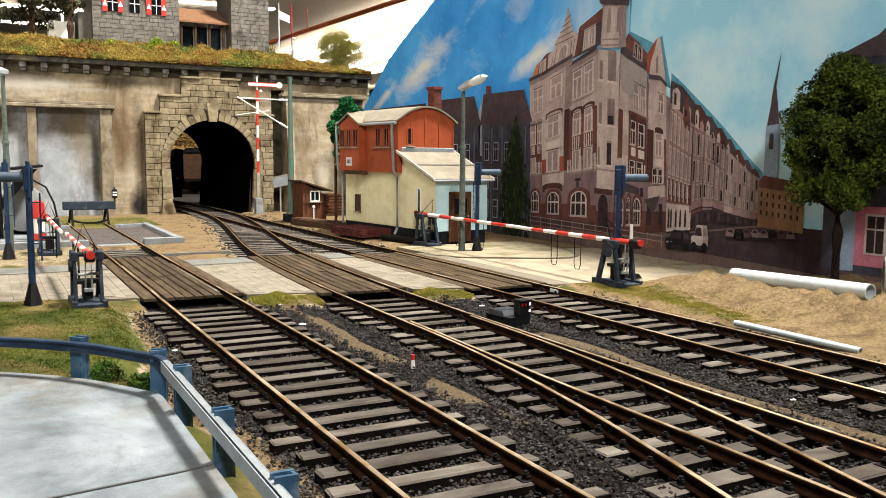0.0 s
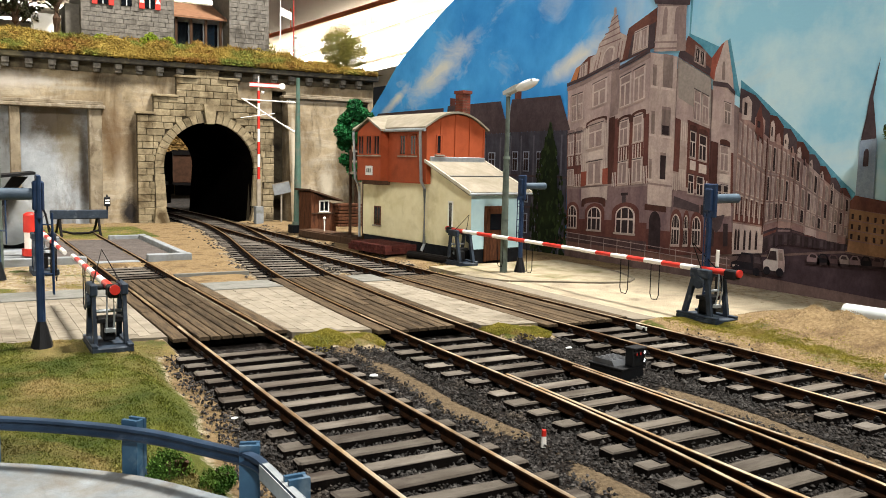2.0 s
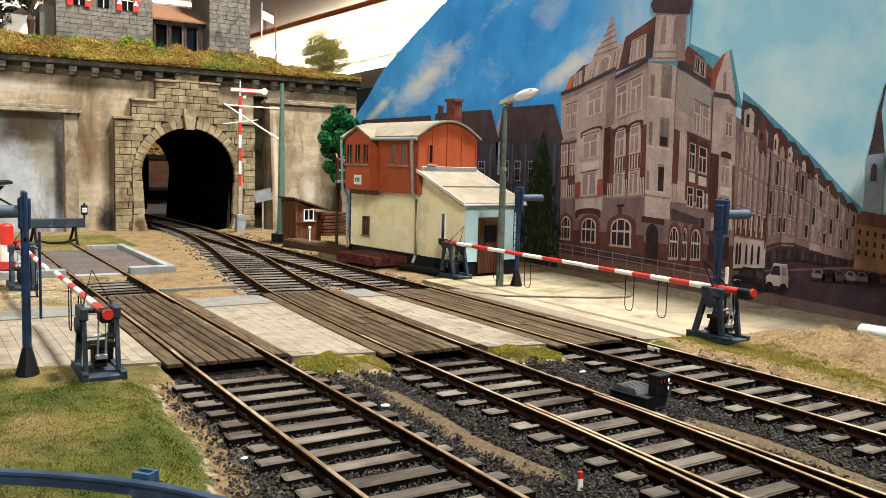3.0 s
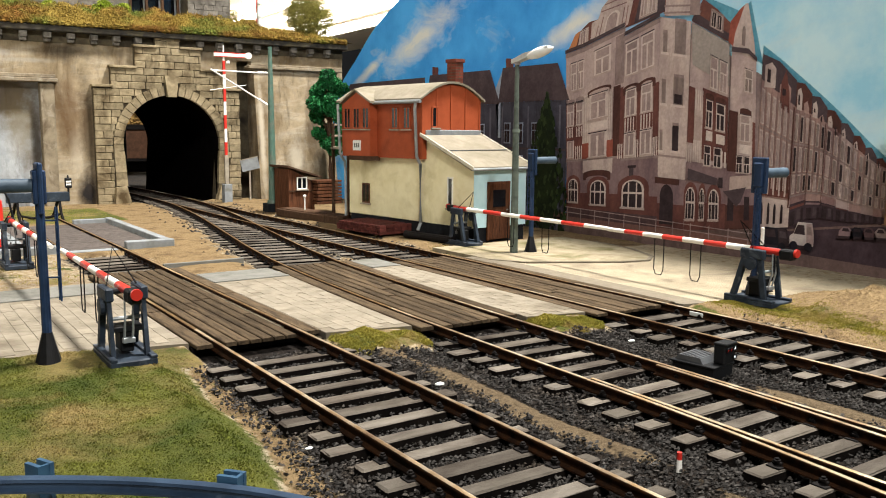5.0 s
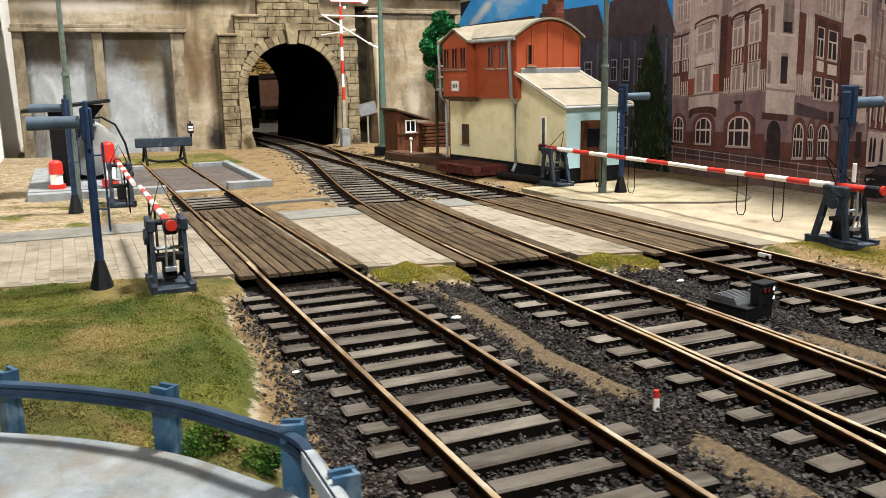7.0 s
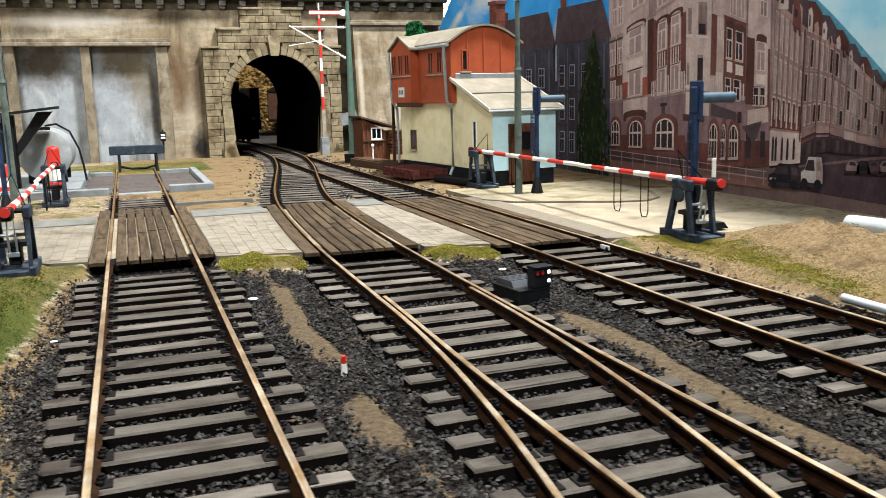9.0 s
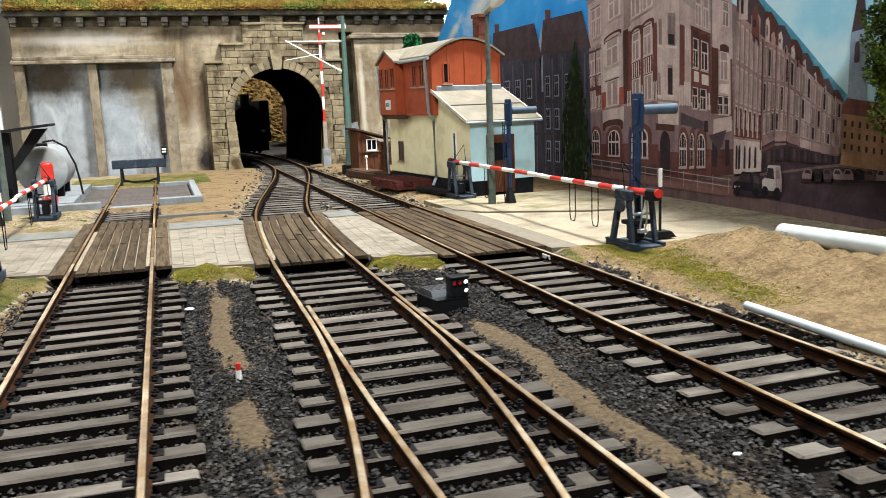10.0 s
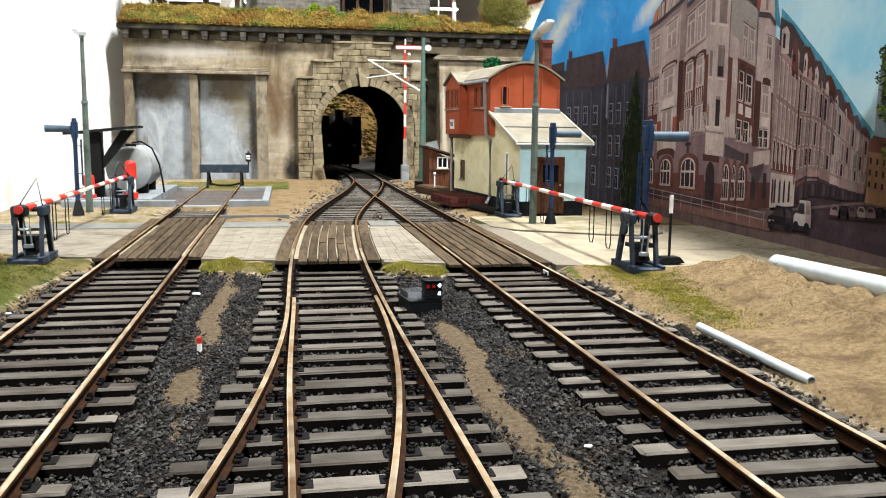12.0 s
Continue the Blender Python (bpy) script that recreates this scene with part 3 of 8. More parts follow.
def build_wall():
    wall = thing("wall_north", label="tall grey-brown rendered retaining wall with a tunnel portal", category="wall", kind="structure")
    sh = Shape()
    sh.box(-5.3, WALL, 5.5, 2.0, WALL + 0.8, 7.75)
    sh.box(2.0, WALL, -0.4, 3.9, WALL + 0.8, 7.75)
    sh.box(3.9, WALL, 5.2, 10.3, WALL + 0.8, 7.75)
    sh.box(10.3, WALL, -0.4, 10.62, WALL + 0.8, 7.75)
    sh.box(10.62, WALL, 6.9, 11.4, WALL + 0.8, 7.75)
    sh.box(11.4, WALL, -0.4, 16.6, WALL + 0.8, 7.75)
    part("wall_face", sh, M["wall"], wall)
    # back of the recess: its shade is painted in along with the grime
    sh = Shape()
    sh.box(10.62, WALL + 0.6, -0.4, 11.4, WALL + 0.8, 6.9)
    part("recess", sh, M["frieze"], wall, "grimy recess beside the portal with its shade painted in")
    sh = Shape()
    sh.box(-5.3, WALL + 0.42, -0.4, 2.0, WALL + 0.8, 5.5)
    part("recessed_panel", sh, M["wall_grey"], wall, "smeared grey concrete panel")
    for x0, x1 in ((-5.32, -4.86), (-2.02, -1.58), (1.42, 2.01)):
        sh = Shape()
        sh.box(x0, WALL - 0.1, -0.2, x1, WALL + 0.45, 5.5, 0.03)
        part("pilaster", sh, M["trim_stone"], wall)
    sh = Shape()
    sh.box(-5.42, WALL - 0.28, 5.5, 2.15, WALL + 0.1, 5.68, 0.03)
    sh.box(-5.34, WALL - 0.16, 5.68, 2.08, WALL + 0.1, 5.86, 0.03)
    part("lintel", sh, M["trim_stone"], wall)
    sh = Shape()
    sh.box(-5.5, WALL - 0.5, 7.72, 16.7, WALL + 1.0, 7.98, 0.04)
    sh.box(-5.44, WALL - 0.42, 7.98, 16.7, WALL + 1.0, 8.12, 0.03)
    part("cornice", sh, M["cornice"], wall)
    # shadow of cornice and corbels, laid on the wall as a dark band
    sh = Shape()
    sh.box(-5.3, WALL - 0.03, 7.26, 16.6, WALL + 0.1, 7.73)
    part("frieze", sh, M["frieze"], wall, "dark band painted as the shade behind the corbels")
    # sloping buttress beside the portal, with a cap
    sh = Shape()
    sh.prism([(WALL + 0.05, 6.5), (WALL - 0.42, 6.5), (WALL - 1.15, -0.3), (WALL + 0.05, -0.3)], "x", 11.35, 15.15)
    part("buttress", sh, M["wall"], wall)
    sh = Shape()
    sh.box(11.05, WALL - 0.62, 6.5, 16.3, WALL + 0.05, 6.66, 0.03)
    sh.box(11.2, WALL - 0.5, 6.66, 16.3, WALL + 0.05, 6.76, 0.02)
    part("buttress_cap", sh, M["trim_stone"], wall)
    me = None
    for n in range(22):
        sh = Shape()
        x = -5.08 + 0.985 * n
        if 6.3 < x < 7.95:
            continue
        if me is None:
            sh.box(-0.18, -0.36, 0.14, 0.18, 0, 0.4, 0.02)
            sh.box(-0.16, -0.24, -0.02, 0.16, 0, 0.14, 0.03)
            me = mesh_of("corbel", sh, M["corbel"])
        piece("corbel", me, wall, x, WALL, 7.3, 0, 0.88)
    # portal: stepped stonework with a horseshoe opening
    steps = [(3.62, -0.4), (3.62, 5.36), (4.42, 5.36), (4.42, 6.26), (5.54, 6.26), (5.54, 7.26), (6.52, 7.26), (6.52, 8.08)]
    out = steps + [(2 * 7.12 - x, z) for x, z in steps[::-1]]
    sh = Shape()
    wall_with_arch(sh, WALL - 0.22, WALL + 0.5, out, arch(CR, 2.12, low=-0.4))
    part("portal_backing", sh, M["mortar"], wall)
    for x0, x1, z in ((3.55, 4.5, 5.36), (4.35, 5.62, 6.26), (5.47, 6.58, 7.26), (6.45, 7.79, 8.08)):
        for a, b in ((x0, x1), (14.24 - x1, 14.24 - x0)):
            if z > 8 and a > 6.46:
                continue
            sh = Shape()
            sh.box(a, WALL - 0.42, z, b, WALL + 0.1, z + 0.12, 0.02)
            part("coping", sh, M["ashlar"], wall)
    # ring of voussoirs and the keystone
    ring = 26
    for k in range(ring):
        a0, a1 = math.pi * (1.04 - 1.08 * k / ring), math.pi * (1.04 - 1.08 * (k + 1) / ring)
        if abs((a0 + a1) / 2 - math.pi / 2) < 0.07:
            continue
        g = 0.006
        sh = Shape()
        pts = [(CX + r * math.cos(a), CZ + r * math.sin(a)) for r, a in ((CR - 0.02, a0 - g), (CR + 0.42, a0 - g), (CR + 0.42, a1 + g), (CR - 0.02, a1 + g))]
        sh.prism(pts, "y", WALL - 0.36, WALL - 0.1)
        part("voussoir", sh, M["ashlar"], wall)
    sh = Shape()
    sh.prism([(CX - 0.2, 4.98), (CX - 0.34, 5.98), (CX + 0.34, 5.98), (CX + 0.2, 4.98)], "y", WALL - 0.5, WALL - 0.1)
    part("keystone", sh, M["ashlar"], wall, "lighter tapered keystone")
    for s in (-1, 1):
        sh = Shape()
        sh.prism([(CX + s * 2.02, -0.35), (CX + s * 2.86, -0.35), (CX + s * 2.78, 0.7), (CX + s * 2.3, 0.75)], "y", WALL - 0.55, WALL - 0.1)
        part("arch_foot", sh, M["ashlar"], wall)
    for s in (-1, 1):
        for k in range(5):
            z0 = 0.75 + k * 0.33
            sh = Shape()
            sh.prism([(CX + s * (2.2 + 0.02 * k), z0), (CX + s * (2.72 + 0.01 * k), z0), (CX + s * (2.73 + 0.01 * k), z0 + 0.32), (CX + s * (2.22 + 0.02 * k), z0 + 0.32)], "y", WALL - 0.36, WALL - 0.1)
            part("jamb_stone", sh, M["ashlar"], wall)
    # ashlar courses
    rng = random.Random(5)
    z, row = -0.3, 0
    while z < 8.0:
        h = 0.318
        half = 3.5 if z + h < 5.4 else 2.7 if z + h < 6.3 else 1.58 if z + h < 7.3 else 0.6
        x = 7.12 - half + (0 if row % 2 else -0.3)
        while x < 7.12 + half:
            w = rng.uniform(0.5, 0.95)
            a, b = max(x, 7.12 - half), min(x + w, 7.12 + half)
            x += w
            if b - a < 0.08 or z + h > 8.07:
                continue
            # leave the arch ring free
            def inside(px, pz):
                return math.hypot(px - CX, pz - CZ) < CR + 0.42 if pz > CZ - 0.4 else abs(px - CX) < 2.76
            corners = [inside(a, z), inside(b, z), inside(a, z + h), inside(b, z + h)]
            if all(corners):
                continue
            if any(corners):
                while inside(a, z + h / 2) and a < b:
                    a += 0.04
                while inside(b, z + h / 2) and b > a:
                    b -= 0.04
                if b - a < 0.1:
                    continue
            sh = Shape()
            d = rng.uniform(0.0, 0.035)
            sh.box(a + 0.008, WALL - 0.3 - d, z + 0.004, b - 0.008, WALL - 0.18, z + h - 0.002, 0.02)
            sh.v = [(px + rng.uniform(-0.008, 0.008), py + rng.uniform(-0.012, 0.0), pz + rng.uniform(-0.008, 0.008)) for px, py, pz in sh.v]
            part("stone", sh, M["ashlar"], wall)
        z += 0.33
        row += 1
    return wall


build_wall()


def build_tunnel():
    sh = Shape()
    rings = []
    for k in range(9):
        y = WALL - 0.2 + k * 1.5
        dx = line_two(y) - line_two(WALL)
        rings.append([(x + dx, y, z) for x, z in arch(CR - 0.01, 2.12, low=-0.5)])
    for a, b in zip(rings, rings[1:]):
        for n in range(len(a) - 1):
            sh.face([a[n], a[n + 1], b[n + 1], b[n]])
    outer = [[(CX + (x - CX) * 1.12 + (r[0][0] - rings[0][0][0]), y, z * 1.1) for (x, _, z), (_, y, _) in zip(rings[0], r)] for r in rings]
    for a, b in zip(outer, outer[1:]):
        for n in range(len(a) - 1):
            sh.face([a[n + 1], a[n], b[n], b[n + 1]])
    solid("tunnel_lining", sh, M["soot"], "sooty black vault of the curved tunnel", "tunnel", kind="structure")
    sh = Shape()
    sh.box(-2, WALL, -0.5, 16, 90, -0.26)
    solid("tunnel_floor", sh, M["ballast"], "dark gravel bed behind the portal", "ground", kind="structure")


build_tunnel()

# plateau over the tunnel
def plateau_z(x, y):
    d = y - WALL + 0.5
    lift = 0.95 * smoothstep(0, 1.9, d) - 0.55 * smoothstep(10, 16, x) * smoothstep(0, 1.5, d)
    lump = 0.34 * noise.noise(Vector((x * 0.9, y * 0.9, 2))) + 0.16 * noise.noise(Vector((x * 2.3, y * 2.3, 5)))
    return 8.1 + lift + lump * smoothstep(-0.1, 0.9, d)


sh = Shape()
nx, ny = 58, 16
for j in range(ny + 1):
    for i in range(nx + 1):
        x, y = -5.45 + 22.45 * i / nx, WALL - 0.5 + 10.0 * j / ny
        sh.v.append((x, y, plateau_z(x, y)))
for j in range(ny):
    for i in range(nx):
        a = j * (nx + 1) + i
        sh.idx((a, a + 1, a + nx + 2, a + nx + 1))
plateau = solid("plateau", sh, M["moss"], "mossy yellow-brown ground on top of the wall", "ground", kind="structure", soft=True)


def scatter(name, count, place, size, material, label, category, seed):
    """Many small uneven lumps as one mesh."""
    rng = np.random.default_rng(seed)
    base = np.array([(1, 0, 0), (-1, 0, 0), (0, 1, 0), (0, -1, 0), (0, 0, 1), (0, 0, -1)], float)
    tri = [(0, 2, 4), (2, 1, 4), (1, 3, 4), (3, 0, 4), (2, 0, 5), (1, 2, 5), (3, 1, 5), (0, 3, 5)]
    verts, faces = [], []
    while len(verts) < count * 6:
        p = place(rng)
        if p is None:
            continue
        s = rng.uniform(*size)
        q = base * s * rng.uniform(0.55, 1.15, (6, 1)) + rng.normal(0, 0.18 * s, (6, 3))
        w = rng.uniform(0, 6.28)
        c, sn = math.cos(w), math.sin(w)
        q = np.stack([q[:, 0] * c - q[:, 1] * sn, q[:, 0] * sn + q[:, 1] * c, q[:, 2] * 0.8], 1) + p
        o = len(verts)
        verts.extend(map(tuple, q))
        faces.extend([(a + o, b + o, d + o) for a, b, d in tri])
    sh = Shape()
    sh.v, sh.f, sh.mi = verts, faces, [0] * len(faces)
    return solid(name, sh, material, label, category, kind="stuff")


def tufts(name, count, place, height, material, label, seed, width=0.016):
    """Single standing fibres as one mesh."""
    rng = np.random.default_rng(seed)
    sh = Shape()
    while len(sh.f) < count:
        p = place(rng)
        if p is None:
            continue
        h, w = rng.uniform(*height), rng.uniform(0, 6.28)
        lean = rng.normal(0, 0.45 * h, 2)
        dx, dy = width * math.cos(w), width * math.sin(w)
        o = len(sh.v)
        sh.v += [(p[0] - dx, p[1] - dy, p[2]), (p[0] + dx, p[1] + dy, p[2]), (p[0] + lean[0], p[1] + lean[1], p[2] + h)]
        sh.f.append((o, o + 1, o + 2))
        sh.mi.append(0)
    return solid(name, sh, material, label, "grass", kind="stuff")


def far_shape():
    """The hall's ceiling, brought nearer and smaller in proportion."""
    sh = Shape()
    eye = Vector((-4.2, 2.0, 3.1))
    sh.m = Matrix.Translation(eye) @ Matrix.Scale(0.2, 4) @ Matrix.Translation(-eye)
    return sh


def hall():
    sh = Shape()
    sh.box(-6.5, 26.5, -0.9, -6.2, 75, 17)
    solid("wall_west", sh, M["hallwhite"], "plain white partition beside the layout", "wall", kind="structure")
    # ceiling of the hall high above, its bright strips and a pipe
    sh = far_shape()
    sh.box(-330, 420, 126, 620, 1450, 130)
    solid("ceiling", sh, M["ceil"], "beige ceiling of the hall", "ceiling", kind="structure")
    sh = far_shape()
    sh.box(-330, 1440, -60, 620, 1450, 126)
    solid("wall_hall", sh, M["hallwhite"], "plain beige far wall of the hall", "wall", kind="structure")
    for n, (x0, w) in enumerate(((302, 10), (334, 9), (372, 16), (404, 30))):  # strips beside the sky board; the last, widest one is added to brighten the gap
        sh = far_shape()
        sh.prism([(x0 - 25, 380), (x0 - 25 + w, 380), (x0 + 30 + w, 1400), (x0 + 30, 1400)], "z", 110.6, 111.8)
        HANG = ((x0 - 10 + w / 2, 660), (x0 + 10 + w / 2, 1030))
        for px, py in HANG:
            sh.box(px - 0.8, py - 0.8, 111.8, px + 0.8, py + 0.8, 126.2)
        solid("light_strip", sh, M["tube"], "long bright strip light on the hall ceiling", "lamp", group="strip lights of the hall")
    # extra strip with no known counterpart, added to light the dim far wall
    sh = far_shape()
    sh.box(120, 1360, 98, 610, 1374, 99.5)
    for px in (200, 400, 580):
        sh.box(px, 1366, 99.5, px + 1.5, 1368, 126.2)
    solid("light_strip", sh, M["tube"], "long strip light added to brighten the far wall", "lamp", group="strip lights of the hall")
    # further rows added to light the ceiling and give the rails a gleam
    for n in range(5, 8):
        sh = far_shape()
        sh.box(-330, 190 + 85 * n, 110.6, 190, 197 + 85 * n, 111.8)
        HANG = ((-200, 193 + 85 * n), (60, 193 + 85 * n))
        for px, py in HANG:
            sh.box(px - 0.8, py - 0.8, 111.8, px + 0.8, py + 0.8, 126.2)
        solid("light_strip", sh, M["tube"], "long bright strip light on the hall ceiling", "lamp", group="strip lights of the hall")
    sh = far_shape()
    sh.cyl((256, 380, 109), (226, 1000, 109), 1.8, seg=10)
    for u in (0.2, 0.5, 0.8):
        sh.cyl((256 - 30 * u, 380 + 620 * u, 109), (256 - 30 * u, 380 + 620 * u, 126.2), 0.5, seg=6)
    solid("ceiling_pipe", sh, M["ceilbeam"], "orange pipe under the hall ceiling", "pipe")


hall()


# ---------------------------------------------------------------- printed backdrop
BX = 15.2


def sky_material():
    n = Nodes("painted_sky")
    blue = n.mix(n.ramp(n.noise(0.35, 5), 0.35, 0.65), rgb("2a88d6"), rgb("4aa9ee"))
    sep = n.add("ShaderNodeSeparateXYZ")
    n.link(n.pos, sep.inputs[0])
    pale = n.mix(n.ramp(n.noise(0.5, 6, 0.6), 0.4, 0.65), rgb("96cfe8"), rgb("c2e3ee"))
    col = n.mix(n.ramp(sep.outputs[1], 27.5, 22.0), blue, pale)
    cloud = n.noise(0.26, 8, 0.6, (1, 0.6, 1.0), 1.1)
    col = n.mix(n.ramp(cloud, 0.54, 0.78), col, rgb("d6dcdc"))
    for cy, cz, long, high, slope in ((38.0, 7.45, 4.0, 0.95, -21.5), (28.0, 7.1, 2.2, 0.5, -20.0), (42.5, 6.3, 2.4, 0.35, -24.0)):  # single brushed clouds
        mp = n.add("ShaderNodeMapping")
        mp.vector_type = "TEXTURE"
        mp.inputs["Location"].default_value, mp.inputs["Rotation"].default_value, mp.inputs["Scale"].default_value = (BX, cy, cz), (radians(slope), 0, 0), (1, long, high)
        n.link(n.pos, mp.inputs[0])
        ln = n.add("ShaderNodeVectorMath")
        ln.operation = "LENGTH"
        n.link(mp.outputs[0], ln.inputs[0])
        add = n.add("ShaderNodeMath")
        add.operation = "MULTIPLY_ADD"
        add.inputs[1].default_value = 1.5
        n.link(n.noise(0.8, 9, 0.68, (1, 0.7, 1.5), 0.8), add.inputs[0])
        n.link(ln.outputs["Value"], add.inputs[2])
        col = n.mix(n.ramp(add.outputs[0], 1.75, 0.85), col, rgb("d9dcda"))
    return n.done(col, 0.75, 0, 0.25, n.noise(9, 6, 0.7), 0.25, 0.03)


def print_mat(name, a, b, stain=None):
    """Coarse printed photograph: mottled ink with soft vertical streaks and fine grain."""
    n = Nodes(name)
    col = n.mix(n.ramp(n.noise(2.2, 8, 0.7), 0.36, 0.64), rgb(a), rgb(b))
    if stain:
        col = n.mix(n.ramp(n.noise(1.0, 7, 0.65, (1, 1.6, 0.5), 0.4), 0.46, 0.72), col, rgb(stain))
    col = n.vary(col, n.ramp(n.noise(11, 5, 0.7), 0.3, 0.7), 0.16)
    return n.done(col, 0.8, 0, 0.12, n.noise(16, 4, 0.6), 0.12, 0.012)


P_ROSE = print_mat("print_rose_plaster", "a5918f", "b5a29d", "8f7b7c")
P_PALEROSE = print_mat("print_pale_rose", "ae9c97", "bdaca5", "988683")
P_ROSELOW = print_mat("print_dusky_rose", "776265", "867071", "624f54")
P_ROSE2 = print_mat("print_rose_shade", "85736f", "958280", "6f5e60")
P_WARM = print_mat("print_warm_plaster", "7f6462", "8f7370", "6a5154")
P_PALEWARM = print_mat("print_pale_warm", "917672", "a2867f", "796061")
P_GREY = print_mat("print_grey_plaster", "8d8480", "9a908b")
P_RED = print_mat("print_red_brick", "5f3b37", "6e4740", "4b2e2d")
P_BRICK = print_mat("print_bright_brick", "8b4a3c", "99574a", "743c32")
P_OXBLOOD = print_mat("print_dark_brick", "4a2f2b", "573833", "3a2523")
P_PLINTH = print_mat("print_plinth", "4c3a3d", "594544", "3b2c30")
P_ORANGEROOF = print_mat("print_orange_roof", "b0714a", "bb7f58")
P_PANE = print_mat("print_pane", "927f7d", "a4918d", "7c6b6b")
P_GREYPANE = print_mat("print_grey_pane", "7a6b68", "8a7b76", "635553")
P_PALE = print_mat("print_pale_frame", "a08d88", "b09d96")
P_DARK = print_mat("print_dark_window", "281f22", "3a2f32")
P_WHITE = print_mat("print_white_frame", "baaaa5", "c8b9b2")
P_ROOF = print_mat("print_roof", "643f39", "754d44", "4a3332")
P_SLATE = print_mat("print_slate", "41363a", "504448")
P_RIM = print_mat("print_sky_rim", "47879f", "62a0b6")
P_NIGHT = print_mat("print_dark_house", "3c3b46", "4b4a55", "302f38")
P_PILASTER = print_mat("print_dark_pilaster", "55545f", "62616c")
P_NIGHTWIN = print_mat("print_dusk_window", "848da0", "98a1b2")
P_ROAD = print_mat("print_road", "5f4d4a", "6f5b56", "4b3c3b")
P_ROADDARK = print_mat("print_dark_road", "382b30", "483a40", "2b2226")
P_FOOT = print_mat("print_footway", "6d4f49", "7b5b53")
P_YELLOW = print_mat("print_yellow_house", "8c6a50", "9b785a", "755743")
P_TREE = print_mat("print_cypress", "121a12", "243019")
P_SPRAY = print_mat("print_cypress_light", "26331d", "364427")
P_SPIRE = print_mat("print_church", "7d8fa6", "93a3b5")
P_PINK = print_mat("print_pink_house", "b0697a", "bd7787")
P_CARDARK = print_mat("print_dark_car", "17151a", "232027")
P_CARWHITE = print_mat("print_white_van", "a89d9b", "b8aeaa")


def build_backdrop():
    back = thing("backdrop", label="curved blue sky board with a printed street of pinkish town houses", category="backdrop", kind="structure")
    edge = spline([(0, 45.9), (5.4, 45.75), (6.0, 45.2), (6.8, 44.0), (8.3, 41.9), (9.4, 39.5), (10.6, 36.6), (12.6, 31.5), (14, 27)])
    out = [(3.0, -0.9), (45.9, -0.9)] + [(edge(z), z) for z in np.linspace(0, 14, 36)] + [(3.0, 14.6)]
    sh = Shape()
    sh.prism(out, "x", BX, BX + 0.25)
    part("sky_board", sh, sky_material(), back, "painted blue sky with pale streaky clouds")
    layers = {}

    def lay(name, material, quad, level):
        """A flat printed patch: four or more (y, z) corners."""
        sh = layers.setdefault((name, material), Shape())
        sh.face([(BX - 0.012 * level, y, z) for y, z in quad])

    def at(q, u, v):
        (ay, az), (by, bz), (cy, cz), (dy, dz) = q
        low = (ay + (by - ay) * u, az + (bz - az) * u)
        top = (dy + (cy - dy) * u, dz + (cz - dz) * u)
        return (low[0] + (top[0] - low[0]) * v, low[1] + (top[1] - low[1]) * v)

    def patch(name, material, q, u0, v0, u1, v1, level):
        lay(name, material, [at(q, u0, v0), at(q, u1, v0), at(q, u1, v1), at(q, u0, v1)], level)

    def arched(name, material, q, u0, v0, u1, v1, level):
        um, ur, vr = (u0 + u1) / 2, (u1 - u0) / 2, (v1 - v0) * 0.32
        pts = [at(q, u0, v0), at(q, u1, v0)]
        pts += [at(q, um + ur * math.cos(a), v1 - vr + vr * math.sin(a)) for a in np.linspace(0, math.pi, 9)]
        lay(name, material, pts, level)

    def window(q, u, v, w, h, level, dark=False, bars=2, frame_mat=None):
        patch("window_surround", frame_mat or P_WHITE, q, u - w * 0.62, v - h * 0.06, u + w * 0.62, v + h * 1.06, level)
        for k in range(bars):
            a = u - w / 2 + w * (k + 0.06) / bars
            b = u - w / 2 + w * (k + 0.94) / bars
            patch("window_pane", P_DARK if dark else P_PANE, q, a, v, b, v + h * 0.62, level + 1)
            patch("window_pane", P_DARK if dark else P_PANE, q, a, v + h * 0.67, b, v + h, level + 1)

    # street in front of the houses
    lay("street_base", P_ROSE2, [(24.6, 0.2), (20.3, 0.2), (20.3, 4.9), (22.8, 6.3), (24.6, 6.6)], 0.5)
    lay("street_base", P_ROADDARK, [(20.5, 0.5), (20.5, 1.6), (16.9, 1.6), (15.2, 1.3), (14.2, 1.3), (14.2, 0.2)], 0.5)
    lay("printed_road", P_ROAD, [(29.2, -0.9), (29.2, 0.5), (24, 0.62), (20.4, 0.75), (17, 1.25), (16.0, 1.2), (14.3, 0.35), (11, 0.2), (11, -0.9)], 1)
    lay("road_shade", P_ROADDARK, [(20.2, 0.3), (20.2, 0.72), (16.9, 1.2), (15.4, 1.1), (14.4, 0.5), (14.3, 0.1), (17.0, 0.2)], 1.5)
    # darker rim of the sky along the roofs
    roofline = spline([(16.6, 2.6), (17.05, 2.95), (17.9, 3.7), (18.6, 4.3), (19.3, 4.85), (20.0, 5.4), (20.5, 5.75)])
    ys = np.linspace(16.7, 20.5, 14)
    for k in range(3):
        lay("sky_rim", P_RIM, [(y, roofline(y) - 0.4) for y in ys] + [(y + 0.02, roofline(y) + 0.07 - 0.03 * k) for y in ys[::-1]], 0.6 + 0.1 * k)
    lay("sky_rim", P_RIM, [(22.6, 6.6), (20.5, 5.3), (21.0, 7.05), (21.3, 6.8), (22.55, 7.35), (22.5, 8.45), (22.6, 8.9)], 0.6)

